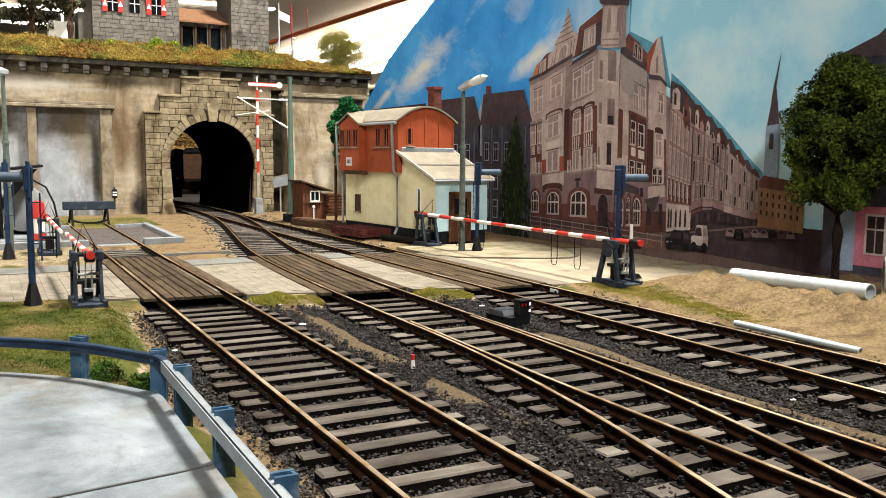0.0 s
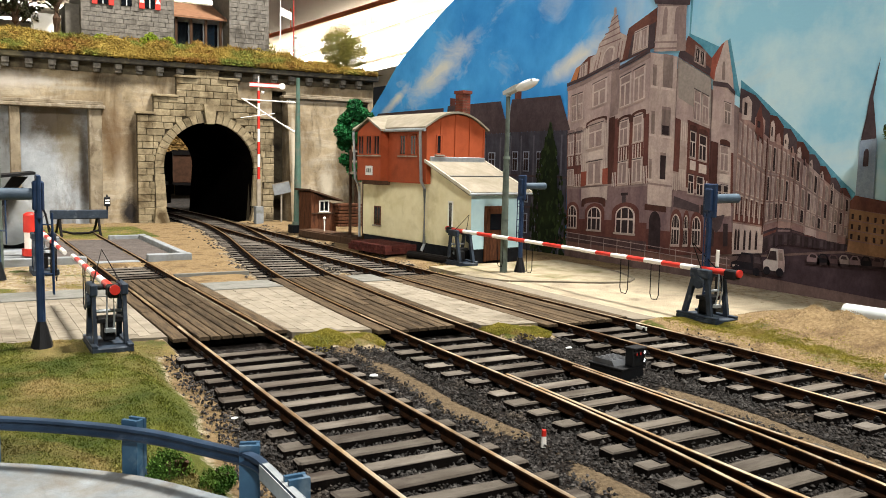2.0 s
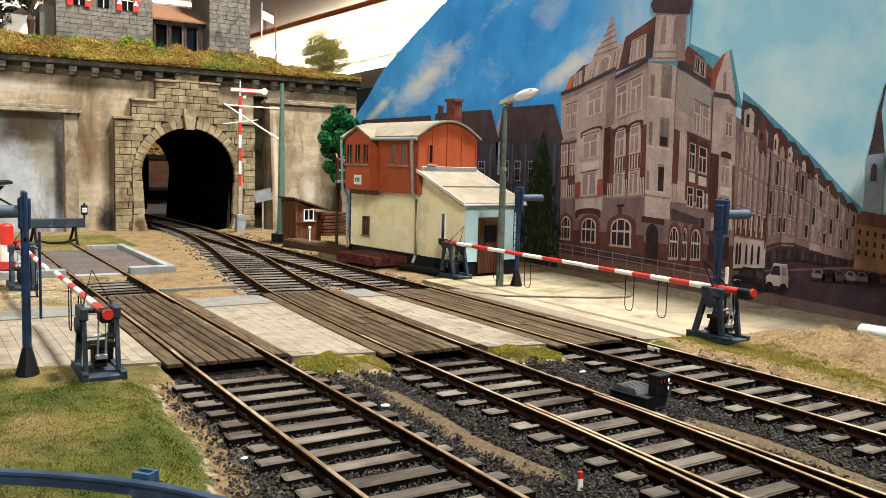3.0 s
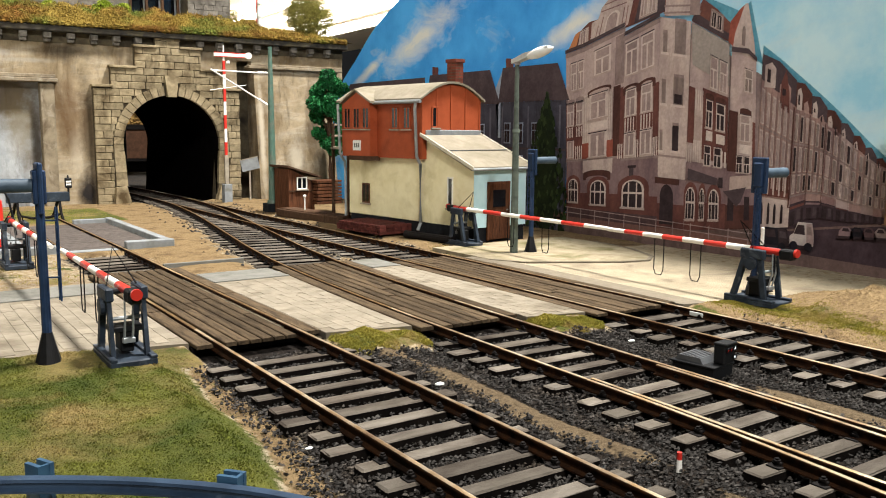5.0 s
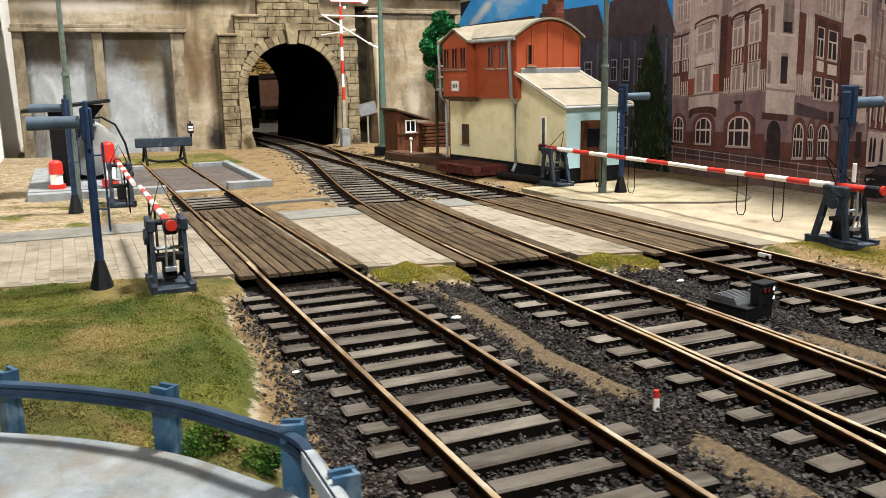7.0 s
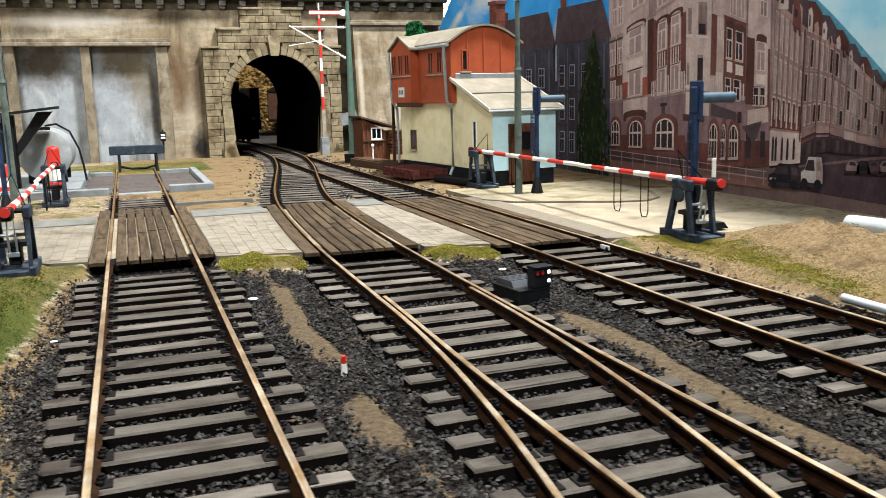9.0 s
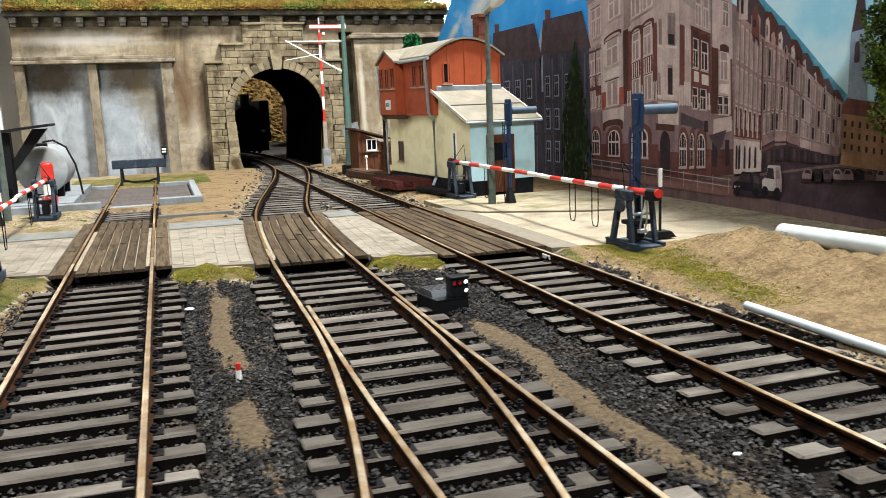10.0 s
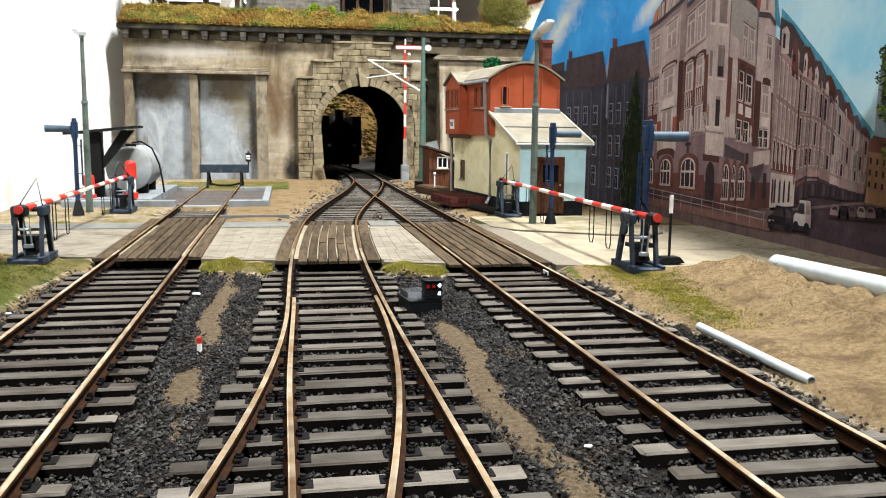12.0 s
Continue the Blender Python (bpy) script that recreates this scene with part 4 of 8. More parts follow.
    def tall_windows(q, spans, v0, v1, level, pane=P_PANE, frame_mat=P_WHITE, cross=0.62, arch=False):
        """A row of framed windows, each span a (from, to) share of the width."""
        for a, b in spans:
            w = b - a
            h = v1 - v0
            put = arched if arch else patch
            put("window_frame", frame_mat, q, a - w * 0.12, v0 - h * 0.04, b + w * 0.12, v1 + h * 0.05, level)
            put("window_pane", pane, q, a + w * 0.03, v0, b - w * 0.03, v1, level + 0.8)
            if cross:
                patch("glazing_bar", frame_mat, q, a, v0 + h * cross - h * 0.03, b, v0 + h * cross + h * 0.03, level + 1.6)
            patch("glazing_bar", frame_mat, q, (a + b) / 2 - w * 0.07, v0, (a + b) / 2 + w * 0.07, v0 + h * (cross or 0.9), level + 1.6)
            patch("window_shade", P_SLATE, q, a - w * 0.14, v1 + h * 0.045, b + w * 0.14, v1 + h * 0.085, level + 1.7)
            patch("window_sill", P_PALE, q, a - w * 0.2, v0 - h * 0.09, b + w * 0.2, v0 - h * 0.04, level + 1.7)

    def stripes(q, u0, v0, u1, v1, n, level, material=None, share=0.5):
        for k in range(n):
            a = u0 + (u1 - u0) * k / n
            patch("white_stripe", material or P_WHITE, q, a, v0, a + (u1 - u0) * share / n, v1, level)

    def street_arch(q, a, b, v0, v1, level):
        """Arched ground floor window with a brick surround, a white frame and two mullions."""
        w, h = b - a, v1 - v0
        arched("brick_arch", P_RED, q, a - w * 0.2, v0 - h * 0.05, b + w * 0.2, v1 + h * 0.15, level)
        arched("window_frame", P_WHITE, q, a, v0, b, v1, level + 0.8)
        arched("window_pane", P_DARK, q, a + w * 0.08, v0 + h * 0.04, b - w * 0.08, v1 - h * 0.05, level + 1.6)
        for u in (0.3, 0.66):
            patch("glazing_bar", P_WHITE, q, a + w * u, v0, a + w * (u + 0.06), v1 - h * 0.1, level + 2.2)
        patch("glazing_bar", P_WHITE, q, a + w * 0.04, v0 + h * 0.5, b - w * 0.04, v0 + h * 0.57, level + 2.2)
        patch("window_sill", P_PALE, q, a - w * 0.05, v0 - h * 0.04, b + w * 0.05, v0 + h * 0.03, level + 2.2)

    # corner house: three bays to the street
    A1 = ((28.2, 0.49), (27.4, 0.49), (27.5, 6.3), (28.44, 6.12))
    A2 = ((27.4, 0.49), (25.62, 0.49), (25.66, 6.8), (27.5, 6.3))
    A3 = ((25.64, 0.49), (24.0, 0.49), (24.2, 6.95), (25.66, 6.5))
    for q in (A1, A2, A3):
        lay("street_front", P_ROSE, q, 2)
        patch("lower_front", P_ROSELOW, q, 0, 0, 1, 0.345, 2.5)
        patch("ground_floor", P_RED, q, 0, 0, 1, 0.15, 3)
        patch("plinth", P_PLINTH, q, 0, 0, 1, 0.055, 3.4)
        patch("string_course", P_ROSE2, q, 0, 0.338, 1, 0.35, 3.4)
    # first bay
    patch("brick_field", P_RED, A1, 0, 0.355, 1, 0.69, 3)
    tall_windows(A1, ((0.32, 0.58), (0.7, 0.96)), 0.77, 0.92, 4)
    tall_windows(A1, ((0.1, 0.44), (0.62, 0.94)), 0.56, 0.685, 4)
    stripes(A1, 0.08, 0.485, 0.46, 0.545, 4, 4)
    stripes(A1, 0.6, 0.485, 0.96, 0.545, 4, 4)
    tall_windows(A1, ((0.1, 0.44),), 0.365, 0.46, 4, cross=0)
    stripes(A1, 0.55, 0.35, 1.0, 0.43, 4, 4.4)
    arched("window_hood", P_ROSE2, A1, 0.05, 0.685, 0.5, 0.715, 4)
    arched("window_hood", P_ROSE2, A1, 0.56, 0.685, 1.0, 0.72, 4)
    street_arch(A1, 0.14, 0.76, 0.09, 0.235, 4)
    # oriel bay with its dark return
    patch("oriel_face", P_PALEROSE, A2, 0.0, 0.35, 0.74, 0.72, 2.8)
    patch("oriel_return", P_OXBLOOD, A2, 0.76, 0.35, 0.93, 0.715, 3.2)
    patch("oriel_return", P_RED, A2, 0.9, 0.35, 1.0, 0.7, 3.1)
    patch("bay_shade", P_ROSE2, A2, 0.78, 0.72, 1.0, 0.97, 3)
    tall_windows(A2, ((0.3, 0.64),), 0.815, 0.94, 4)
    arched("window_hood", P_OXBLOOD, A2, 0.1, 0.695, 0.7, 0.742, 3.6)
    arched("window_hood", P_PALE, A2, 0.14, 0.69, 0.66, 0.73, 4)
    tall_windows(A2, ((0.2, 0.58),), 0.575, 0.70, 4.4, cross=0.7)
    patch("parapet_panel", P_WHITE, A2, 0.16, 0.5, 0.62, 0.55, 4)
    tall_windows(A2, ((0.2, 0.58),), 0.36, 0.485, 4.4, cross=0)
    stripes(A2, -0.02, 0.44, 0.16, 0.70, 3, 4)
    stripes(A2, 0.62, 0.44, 0.76, 0.71, 3, 4)
    patch("brick_field", P_BRICK, A2, -0.02, 0.35, 0.17, 0.44, 4)
    patch("brick_field", P_BRICK, A2, 0.61, 0.35, 0.78, 0.44, 4)
    patch("oriel_foot", P_PALEROSE, A2, 0.0, 0.262, 0.78, 0.34, 3.6)
    arched("oriel_shade", P_OXBLOOD, A2, 0.02, 0.225, 0.74, 0.282, 3.9)
    arched("oriel_soffit", P_ROSELOW, A2, 0.1, 0.2, 0.66, 0.25, 4.0)
    street_arch(A2, 0.22, 0.64, 0.085, 0.225, 4.4)
    # third bay
    patch("brick_field", P_RED, A3, 0.0, 0.35, 1.0, 0.70, 3)
    for a, b in ((0.06, 0.4), (0.5, 0.84)):
        tall_windows(A3, ((a + 0.02, b - 0.02),), 0.79, 0.945, 4, cross=0.75)
        patch("brick_reveal", P_PALEROSE, A3, a, 0.35, b, 0.7, 3.4)
        arched("window_hood", P_OXBLOOD, A3, a - 0.06, 0.685, b + 0.06, 0.735, 3.6)
        arched("window_hood", P_PALE, A3, a + 0.02, 0.68, b - 0.02, 0.722, 4)
        tall_windows(A3, ((a + 0.05, b - 0.05),), 0.575, 0.70, 4.4, cross=0.7)
        patch("baluster_field", P_RED, A3, a, 0.49, b, 0.565, 4)
        stripes(A3, a + 0.02, 0.49, b - 0.01, 0.56, 4, 4.6, share=0.42)
        tall_windows(A3, ((a + 0.05, b - 0.05),), 0.365, 0.475, 4.4, cross=0)
    stripes(A3, -0.1, 0.35, 0.06, 0.43, 3, 4.6)
    stripes(A3, 0.4, 0.35, 0.5, 0.44, 2, 4.6)
    stripes(A3, 0.86, 0.35, 1.0, 0.44, 3, 4.6)
    patch("wall_lantern", P_SLATE, A3, 0.24, 0.245, 0.36, 0.3, 4)
    patch("wall_lantern", P_DARK, A3, 0.2, 0.295, 0.42, 0.31, 4.2)
    street_arch(A3, 0.06, 0.66, 0.085, 0.235, 4.4)
    # eaves, roof and gable over the street front
    for a, b in ((A1[3], A1[2]), (A2[3], A2[2]), (A3[3], A3[2])):
        lay("eaves", P_SLATE, [a, b, (b[0], b[1] + 0.13), (a[0], a[1] + 0.13)], 5.5)
        lay("eaves_shade", P_ROSE2, [(a[0], a[1] - 0.16), (b[0], b[1] - 0.16), b, a], 3.6)
    lay("roof", P_ROOF, [(28.4, 6.2), (26.9, 6.5), (26.9, 7.15), (27.35, 7.1), (27.9, 6.75)], 2)
    lay("dormer", P_ORANGEROOF, [(28.35, 6.2), (27.95, 6.3), (27.75, 6.85), (28.0, 6.75)], 2.6)
    lay("dormer", P_PALEROSE, [(27.85, 6.3), (27.35, 6.42), (27.35, 6.95), (27.75, 6.85)], 2.8)
    tall_windows(((27.8, 6.3), (27.4, 6.4), (27.4, 6.95), (27.75, 6.85)), ((0.2, 0.8),), 0.1, 0.85, 3.4, cross=0)
    lay("roof", P_ROOF, [(25.7, 6.75), (24.0, 7.1), (24.0, 8.35), (24.5, 8.15), (25.3, 7.85)], 2)
    lay("roof", P_SLATE, [(25.3, 6.85), (24.05, 7.12), (24.05, 7.9), (25.1, 7.6)], 2.4)
    D = ((25.1, 6.95), (24.35, 7.12), (24.35, 7.85), (25.0, 7.7))
    lay("dormer", P_PALEROSE, D, 2.8)
    tall_windows(D, ((0.1, 0.42), (0.56, 0.9)), 0.1, 0.86, 3.4, cross=0)
    lay("gable", P_PALEROSE, [(27.25, 6.42), (25.55, 6.85), (25.35, 7.6), (25.7, 7.75), (25.85, 8.3), (26.0, 8.4), (26.15, 8.3), (26.3, 7.85), (26.75, 7.5), (26.9, 7.15), (27.2, 7.05)], 3)
    lay("gable_finial", P_PALEROSE, [(26.08, 8.35), (25.92, 8.4), (25.95, 8.62), (26.05, 8.62)], 3)
    G = ((27.2, 6.45), (25.55, 6.85), (25.45, 7.55), (26.95, 7.2))
    arched("gable_window", P_WHITE, G, 0.33, 0.06, 0.72, 0.95, 4)
    arched("gable_pane", P_PANE, G, 0.38, 0.1, 0.67, 0.86, 5)
    for u in (0.1, 0.2, 0.82, 0.92):
        patch("gable_strip", P_WARM, G, u, 0.02, u + 0.03, 0.9 if u > 0.15 else 0.6, 4)
    for k in range(5):
        z = 7.35 + 0.2 * k
        lay("gable_strip", P_WARM, [(26.75 - 0.14 * k, z), (25.62 + 0.05 * k, z + 0.18), (25.62 + 0.05 * k, z + 0.22), (26.75 - 0.14 * k, z + 0.04)], 4)
    # rounded corner with the turret
    C = ((24.0, 0.49), (22.95, 0.52), (23.0, 6.7), (24.2, 6.95))
    lay("turret", P_PALEROSE, C, 4)
    patch("lower_front", P_ROSELOW, C, 0, 0, 1, 0.25, 4.3)
    patch("turret_foot", P_PALEROSE, C, 0.02, 0.245, 0.98, 0.345, 4.6)
    patch("string_course", P_ROSE2, C, 0, 0.345, 1, 0.355, 4.8)
    patch("canopy_shade", P_OXBLOOD, C, -0.1, 0.215, 0.8, 0.245, 4.8)
    patch("ground_floor", P_RED, C, 0, 0, 1, 0.12, 4.6)
    arched("door_arch", P_DARK, C, 0.1, 0.02, 0.6, 0.215, 5)
    for a, b, v0, v1, m in ((0.5, 0.86, 0.84, 0.99, P_GREYPANE), (0.5, 0.84, 0.6, 0.73, P_GREYPANE), (0.5, 0.72, 0.38, 0.5, P_DARK), (0.12, 0.26, 0.84, 0.93, P_GREYPANE), (0.1, 0.24, 0.6, 0.7, P_GREYPANE), (0.06, 0.16, 0.375, 0.46, P_GREYPANE)):
        patch("turret_window", m, C, a, v0, b, v1, 5)
        patch("window_sill", P_WHITE, C, a - 0.06, v0 - 0.012, b + 0.06, v0, 5.4)
        patch("window_shade", P_ROSE2, C, a, v1, b, v1 + 0.014, 5.4)
    patch("turret_pane", P_DARK, C, 0.54, 0.605, 0.8, 0.65, 5.6)
    T = ((24.02, 6.95), (22.68, 6.85), (22.72, 8.4), (23.92, 8.6))
    lay("turret_drum", P_PALEROSE, T, 5)
    patch("turret_shade", P_ROSE2, T, 0.72, 0, 1, 1, 5.4)
    patch("turret_shade", P_ROSE, T, 0.0, 0, 0.1, 1, 5.4)
    for v in (0.04, 0.16, 0.86):
        patch("turret_band", P_ROSE2, T, -0.03, v, 1.03, v + 0.035, 5.8)
    for a in (0.22, 0.62):
        arched("turret_niche", P_ROSE2, T, a, 0.32, a + 0.15, 0.85, 5.8)
    stripes(T, 0.02, 0.9, 1.0, 0.97, 6, 5.8, P_SLATE, 0.35)
    lay("turret_roof", P_SLATE, [(24.05, 8.45), (22.58, 8.2), (22.5, 8.6), (22.75, 9.0), (23.4, 9.4), (23.95, 9.1), (24.2, 8.7)], 6.4)
    # side front
    B1 = ((22.95, 0.52), (21.42, 0.68), (21.62, 5.95), (23.0, 6.68))
    lay("side_front", P_ROSE, B1, 2)
    patch("lower_front", P_ROSELOW, B1, 0, 0, 1, 0.34, 2.5)
    patch("ground_floor", P_RED, B1, 0, 0, 1, 0.14, 3)
    lay("grey_panel", P_GREY, [(22.9, 5.45), (21.55, 4.75), (21.62, 5.95), (22.98, 6.66)], 3)
    tall_windows(B1, ((0.56, 0.72), (0.8, 0.96)), 0.735, 0.885, 4)
    patch("brick_field", P_RED, B1, 0.0, 0.43, 0.2, 0.70, 3)
    patch("brick_field", P_RED, B1, 0.36, 0.36, 1.0, 0.715, 3)
    patch("medallion_panel", P_PALEROSE, B1, 0.17, 0.36, 0.38, 0.70, 3.4)
    stripes(B1, 0.19, 0.6, 0.36, 0.695, 3, 4)
    arched("medallion", P_PALE, B1, 0.18, 0.45, 0.37, 0.58, 4.2)
    stripes(B1, 0.17, 0.34, 0.38, 0.45, 4, 4.4)
    stripes(B1, 0.0, 0.335, 0.16, 0.42, 3, 4.4)
    tall_windows(B1, ((0.48, 0.62), (0.74, 0.92)), 0.53, 0.66, 4.2, P_DARK)
    arched("window_hood", P_OXBLOOD, B1, 0.44, 0.66, 0.66, 0.70, 4.1)
    arched("window_hood", P_OXBLOOD, B1, 0.7, 0.65, 0.97, 0.70, 4.1)
    patch("parapet_panel", P_WHITE, B1, 0.48, 0.46, 0.64, 0.51, 4)
    patch("parapet_panel", P_WHITE, B1, 0.73, 0.455, 0.94, 0.505, 4)
    tall_windows(B1, ((0.46, 0.6), (0.7, 0.86)), 0.335, 0.43, 4.2, P_DARK)
    stripes(B1, 0.86, 0.335, 1.02, 0.42, 2, 4.4)
    lay("shop_sign", P_SLATE, [at(B1, 0.06, 0.25), at(B1, 0.78, 0.235), at(B1, 0.78, 0.275), at(B1, 0.06, 0.305)], 5)
    patch("shop_emblem", P_DARK, B1, 0.82, 0.225, 0.92, 0.28, 5)
    for a, b in ((0.03, 0.27), (0.37, 0.5), (0.6, 0.84)):
        street_arch(B1, a, b, 0.05, 0.215, 4.4)
    lay("side_roof", P_ROOF, [(23.0, 6.7), (21.6, 5.97), (21.55, 6.45), (22.1, 6.95), (22.62, 7.3)], 2)
    lay("side_roof", P_SLATE, [(23.0, 6.72), (21.6, 6.0), (21.6, 6.2), (22.9, 6.95)], 2.6)
    S = ((22.35, 6.5), (21.85, 6.25), (21.85, 6.75), (22.3, 7.0))
    lay("dormer", P_ROSE2, S, 3)
    tall_windows(S, ((0.15, 0.45), (0.58, 0.86)), 0.1, 0.85, 3.6, P_DARK, cross=0)
    # wing with its own gable
    B2 = ((21.46, 0.68), (20.48, 0.8), (20.7, 5.45), (21.52, 5.78))
    lay("wing_front", P_ROSE, B2, 3)
    patch("lower_front", P_ROSELOW, B2, 0, 0, 1, 0.36, 3.2)
    patch("ground_floor", P_OXBLOOD, B2, 0, 0, 1, 0.14, 3.4)
    patch("wing_return", P_OXBLOOD, B2, 0.0, 0.33, 0.34, 0.67, 3.6)
    patch("wing_bay", P_PALEROSE, B2, 0.36, 0.33, 0.9, 0.69, 3.6)
    patch("brick_field", P_RED, B2, 0.9, 0.3, 1.0, 0.63, 3.6)
    tall_windows(B2, ((0.6, 0.86),), 0.80, 0.92, 4.4, P_GREYPANE)
    tall_windows(B2, ((0.48, 0.8),), 0.515, 0.655, 4.4, cross=0.7)
    arched("window_hood", P_OXBLOOD, B2, 0.42, 0.655, 0.86, 0.70, 4.2)
    patch("parapet_panel", P_WHITE, B2, 0.44, 0.44, 0.86, 0.49, 4.2)
    tall_windows(B2, ((0.36, 0.56), (0.64, 0.82)), 0.33, 0.42, 4.4, P_DARK, cross=0.55)
    lay("bay_foot", P_PALE, [at(B2, 0.12, 0.22), at(B2, 0.95, 0.24), at(B2, 0.95, 0.32), at(B2, 0.12, 0.3)], 4)
    lay("awning", P_SLATE, [at(B2, -0.1, 0.215), at(B2, 0.72, 0.245), at(B2, 0.55, 0.16), at(B2, 0.4, 0.13)], 5)
    for a, b in ((0.08, 0.3), (0.66, 0.84)):
        patch("window_pane", P_DARK, B2, a, 0.05, b, 0.19, 4.4)
    lay("wing_gable", P_PALEROSE, [(21.5, 5.75), (20.72, 5.45), (20.8, 5.95), (21.06, 7.0), (21.16, 6.98), (21.45, 6.2)], 3.4)
    lay("wing_roof", P_BRICK, [(21.66, 6.0), (21.44, 5.8), (21.16, 6.96), (21.28, 6.9), (21.62, 6.55)], 3)
    arched("gable_window", P_GREYPANE, ((21.3, 5.9), (20.95, 5.8), (20.95, 6.4), (21.3, 6.5)), 0.3, 0.0, 0.62, 0.9, 4.4)
    lay("wing_eaves", P_SLATE, [(21.52, 5.72), (20.95, 5.62), (20.66, 5.38), (20.66, 5.5), (20.95, 5.76), (21.52, 5.86)], 5)
    # the row of houses that runs off down the street
    low = spline([(16.8, 1.27), (17.8, 1.24), (19.0, 1.18), (19.4, 0.95), (20.5, 0.8)])
    cuts = [20.5, 19.42, 18.95, 18.5, 18.1, 17.75, 17.42, 17.12, 16.82]
    tints = (P_PALEWARM, P_WARM, P_PALEWARM, P_WARM, P_ROSE, P_PALEWARM, P_ROSE2, P_WARM)
    eaves = spline([(16.8, 2.62), (17.2, 2.8), (17.75, 3.2), (18.5, 3.75), (19.0, 4.0), (19.45, 4.2), (20.5, 4.95)])
    for n, (a, b) in enumerate(zip(cuts, cuts[1:])):
        H = ((a, low(a)), (b, low(b)), (b, eaves(b)), (a, eaves(a)))
        lay("row_house", tints[n], H, 2)
        lay("row_roof", P_OXBLOOD if n % 2 else P_SLATE, [(a, eaves(a) - 0.03), (b, eaves(b) - 0.03), (b, roofline(b) - 0.12), ((a + b) / 2, roofline((a + b) / 2) - 0.02), (a, roofline(a) - 0.16)], 2.6)
        for k in range(2 if n < 4 else 1):  # dormers and little gables
            y = a + (b - a) * (0.25 + 0.45 * k)
            w, e, top = (a - b) * 0.16, eaves(y), roofline(y) - (0.3 if k else 0.12)
            lay("dormer", (P_PALEROSE, P_PALEWARM)[k], [(y + w, e - 0.05), (y - w, e - 0.1), (y - w, top - 0.28), (y - w * 0.2, top - 0.1), (y + w, top - 0.16)], 3)
            lay("window_pane", P_DARK, [(y + w * 0.5, e + 0.08), (y - w * 0.1, e + 0.05), (y - w * 0.1, top - 0.3), (y + w * 0.5, top - 0.26)], 3.6)
        cols = (6, 3, 3, 2, 2, 2, 2, 2)[n]
        for r, (v0, v1) in enumerate(((0.28, 0.42), (0.46, 0.66), (0.72, 0.93))):
            patch("string_course", P_ROSE2, H, 0, v0 - 0.035, 1, v0 - 0.02, 3)
            for k in range(cols):
                u = (k + 0.5) / cols
                w = 0.2 / cols
                pane = (P_GREYPANE, P_PANE, P_DARK)[(k * 2 + r + n) % 3] if n else (P_OXBLOOD if r == 0 else P_PANE)
                patch("window_frame", P_PALE if n % 2 else P_PALEROSE, H, u - w * 1.5, v0 - 0.01, u + w * 1.5, v1 + 0.012, 3.4)
                patch("window_pane", pane, H, u - w, v0, u + w, v1, 4)
                patch("bay_shade", P_WARM if n in (0, 2, 5) else P_ROSE2, H, u + w * 1.9, v0 - 0.02, u + w * 2.35, v1 + 0.03, 3.2)
        if n == 0:
            patch("brick_parapet", P_RED, H, 0, 0.235, 1, 0.29, 3.6)
            stripes(H, 0.02, 0.245, 1.0, 0.4, 6, 4.4, P_PALEROSE, 0.28)
            patch("shop_floor", P_PALEROSE, H, 0, 0, 1, 0.22, 3)
            for u in (0.12, 0.22, 0.42, 0.6, 0.8):
                arched("window_pane", P_DARK, H, u - 0.035, 0.03, u + 0.035, 0.185, 4)
            lay("gable_front", P_RED, [at(H, 0.56, 0.9), at(H, 0.84, 0.9), at(H, 0.82, 1.05), at(H, 0.7, 1.2), at(H, 0.58, 1.08)], 3.4)
        else:
            patch("shop_floor", P_ROADDARK, H, 0.0, 0.0, 1.0, 0.2 - 0.012 * n, 3)
            patch("shop_window", P_DARK, H, 0.08, 0.0, 0.4, 0.13 - 0.01 * (n % 3), 3.6)
            patch("shop_window", P_SLATE, H, 0.5, 0.03, 0.72, 0.12, 3.6)
            patch("shop_window", P_DARK, H, 0.76, 0.0, 0.9, 0.11 + 0.012 * (n % 2), 3.6)
            patch("awning", (P_PLINTH, P_RED, P_ROSELOW)[n % 3], H, 0.04, 0.14, 0.94, 0.17 - 0.005 * n, 4)
        patch("party_wall", P_OXBLOOD if n < 3 else P_ROSE2, H, 0.96, 0.16, 1.0, 0.98, 4.6)
    # house at the end, church, and the pink house under the tree
    E = ((16.88, 1.25), (15.3, 1.15), (15.3, 2.25), (16.88, 2.4))
    lay("end_house", P_YELLOW, E, 2)
    lay("end_roof", P_ROOF, [(16.95, 2.36), (15.2, 2.2), (15.3, 2.5), (16.7, 2.68)], 3)
    for v in (0.3, 0.52, 0.74):
        for k in range(7):
            patch("window_pane", P_DARK, E, 0.08 + k * 0.13, v, 0.12 + k * 0.13, v + 0.11, 3)
    for v in (0.26, 0.48, 0.7, 0.95):
        patch("string_course", P_WARM, E, 0, v, 1, v + 0.02, 2.6)
    lay("church_tower", P_SPIRE, [(16.7, 2.6), (16.2, 2.6), (16.22, 4.1), (16.68, 4.05)], 2)
    lay("church_helm", P_SLATE, [(16.66, 4.05), (16.24, 4.1), (16.33, 4.7), (16.4, 5.1), (16.27, 6.1), (16.5, 5.1), (16.56, 4.6)], 2)
    arched("belfry", P_SLATE, ((16.7, 2.6), (16.2, 2.6), (16.22, 4.1), (16.68, 4.05)), 0.3, 0.55, 0.6, 0.85, 3)
    R = ((14.7, 0.3), (10.5, 0.3), (10.5, 5.6), (14.7, 5.65))
    lay("corner_house", P_NIGHT, R, 2)
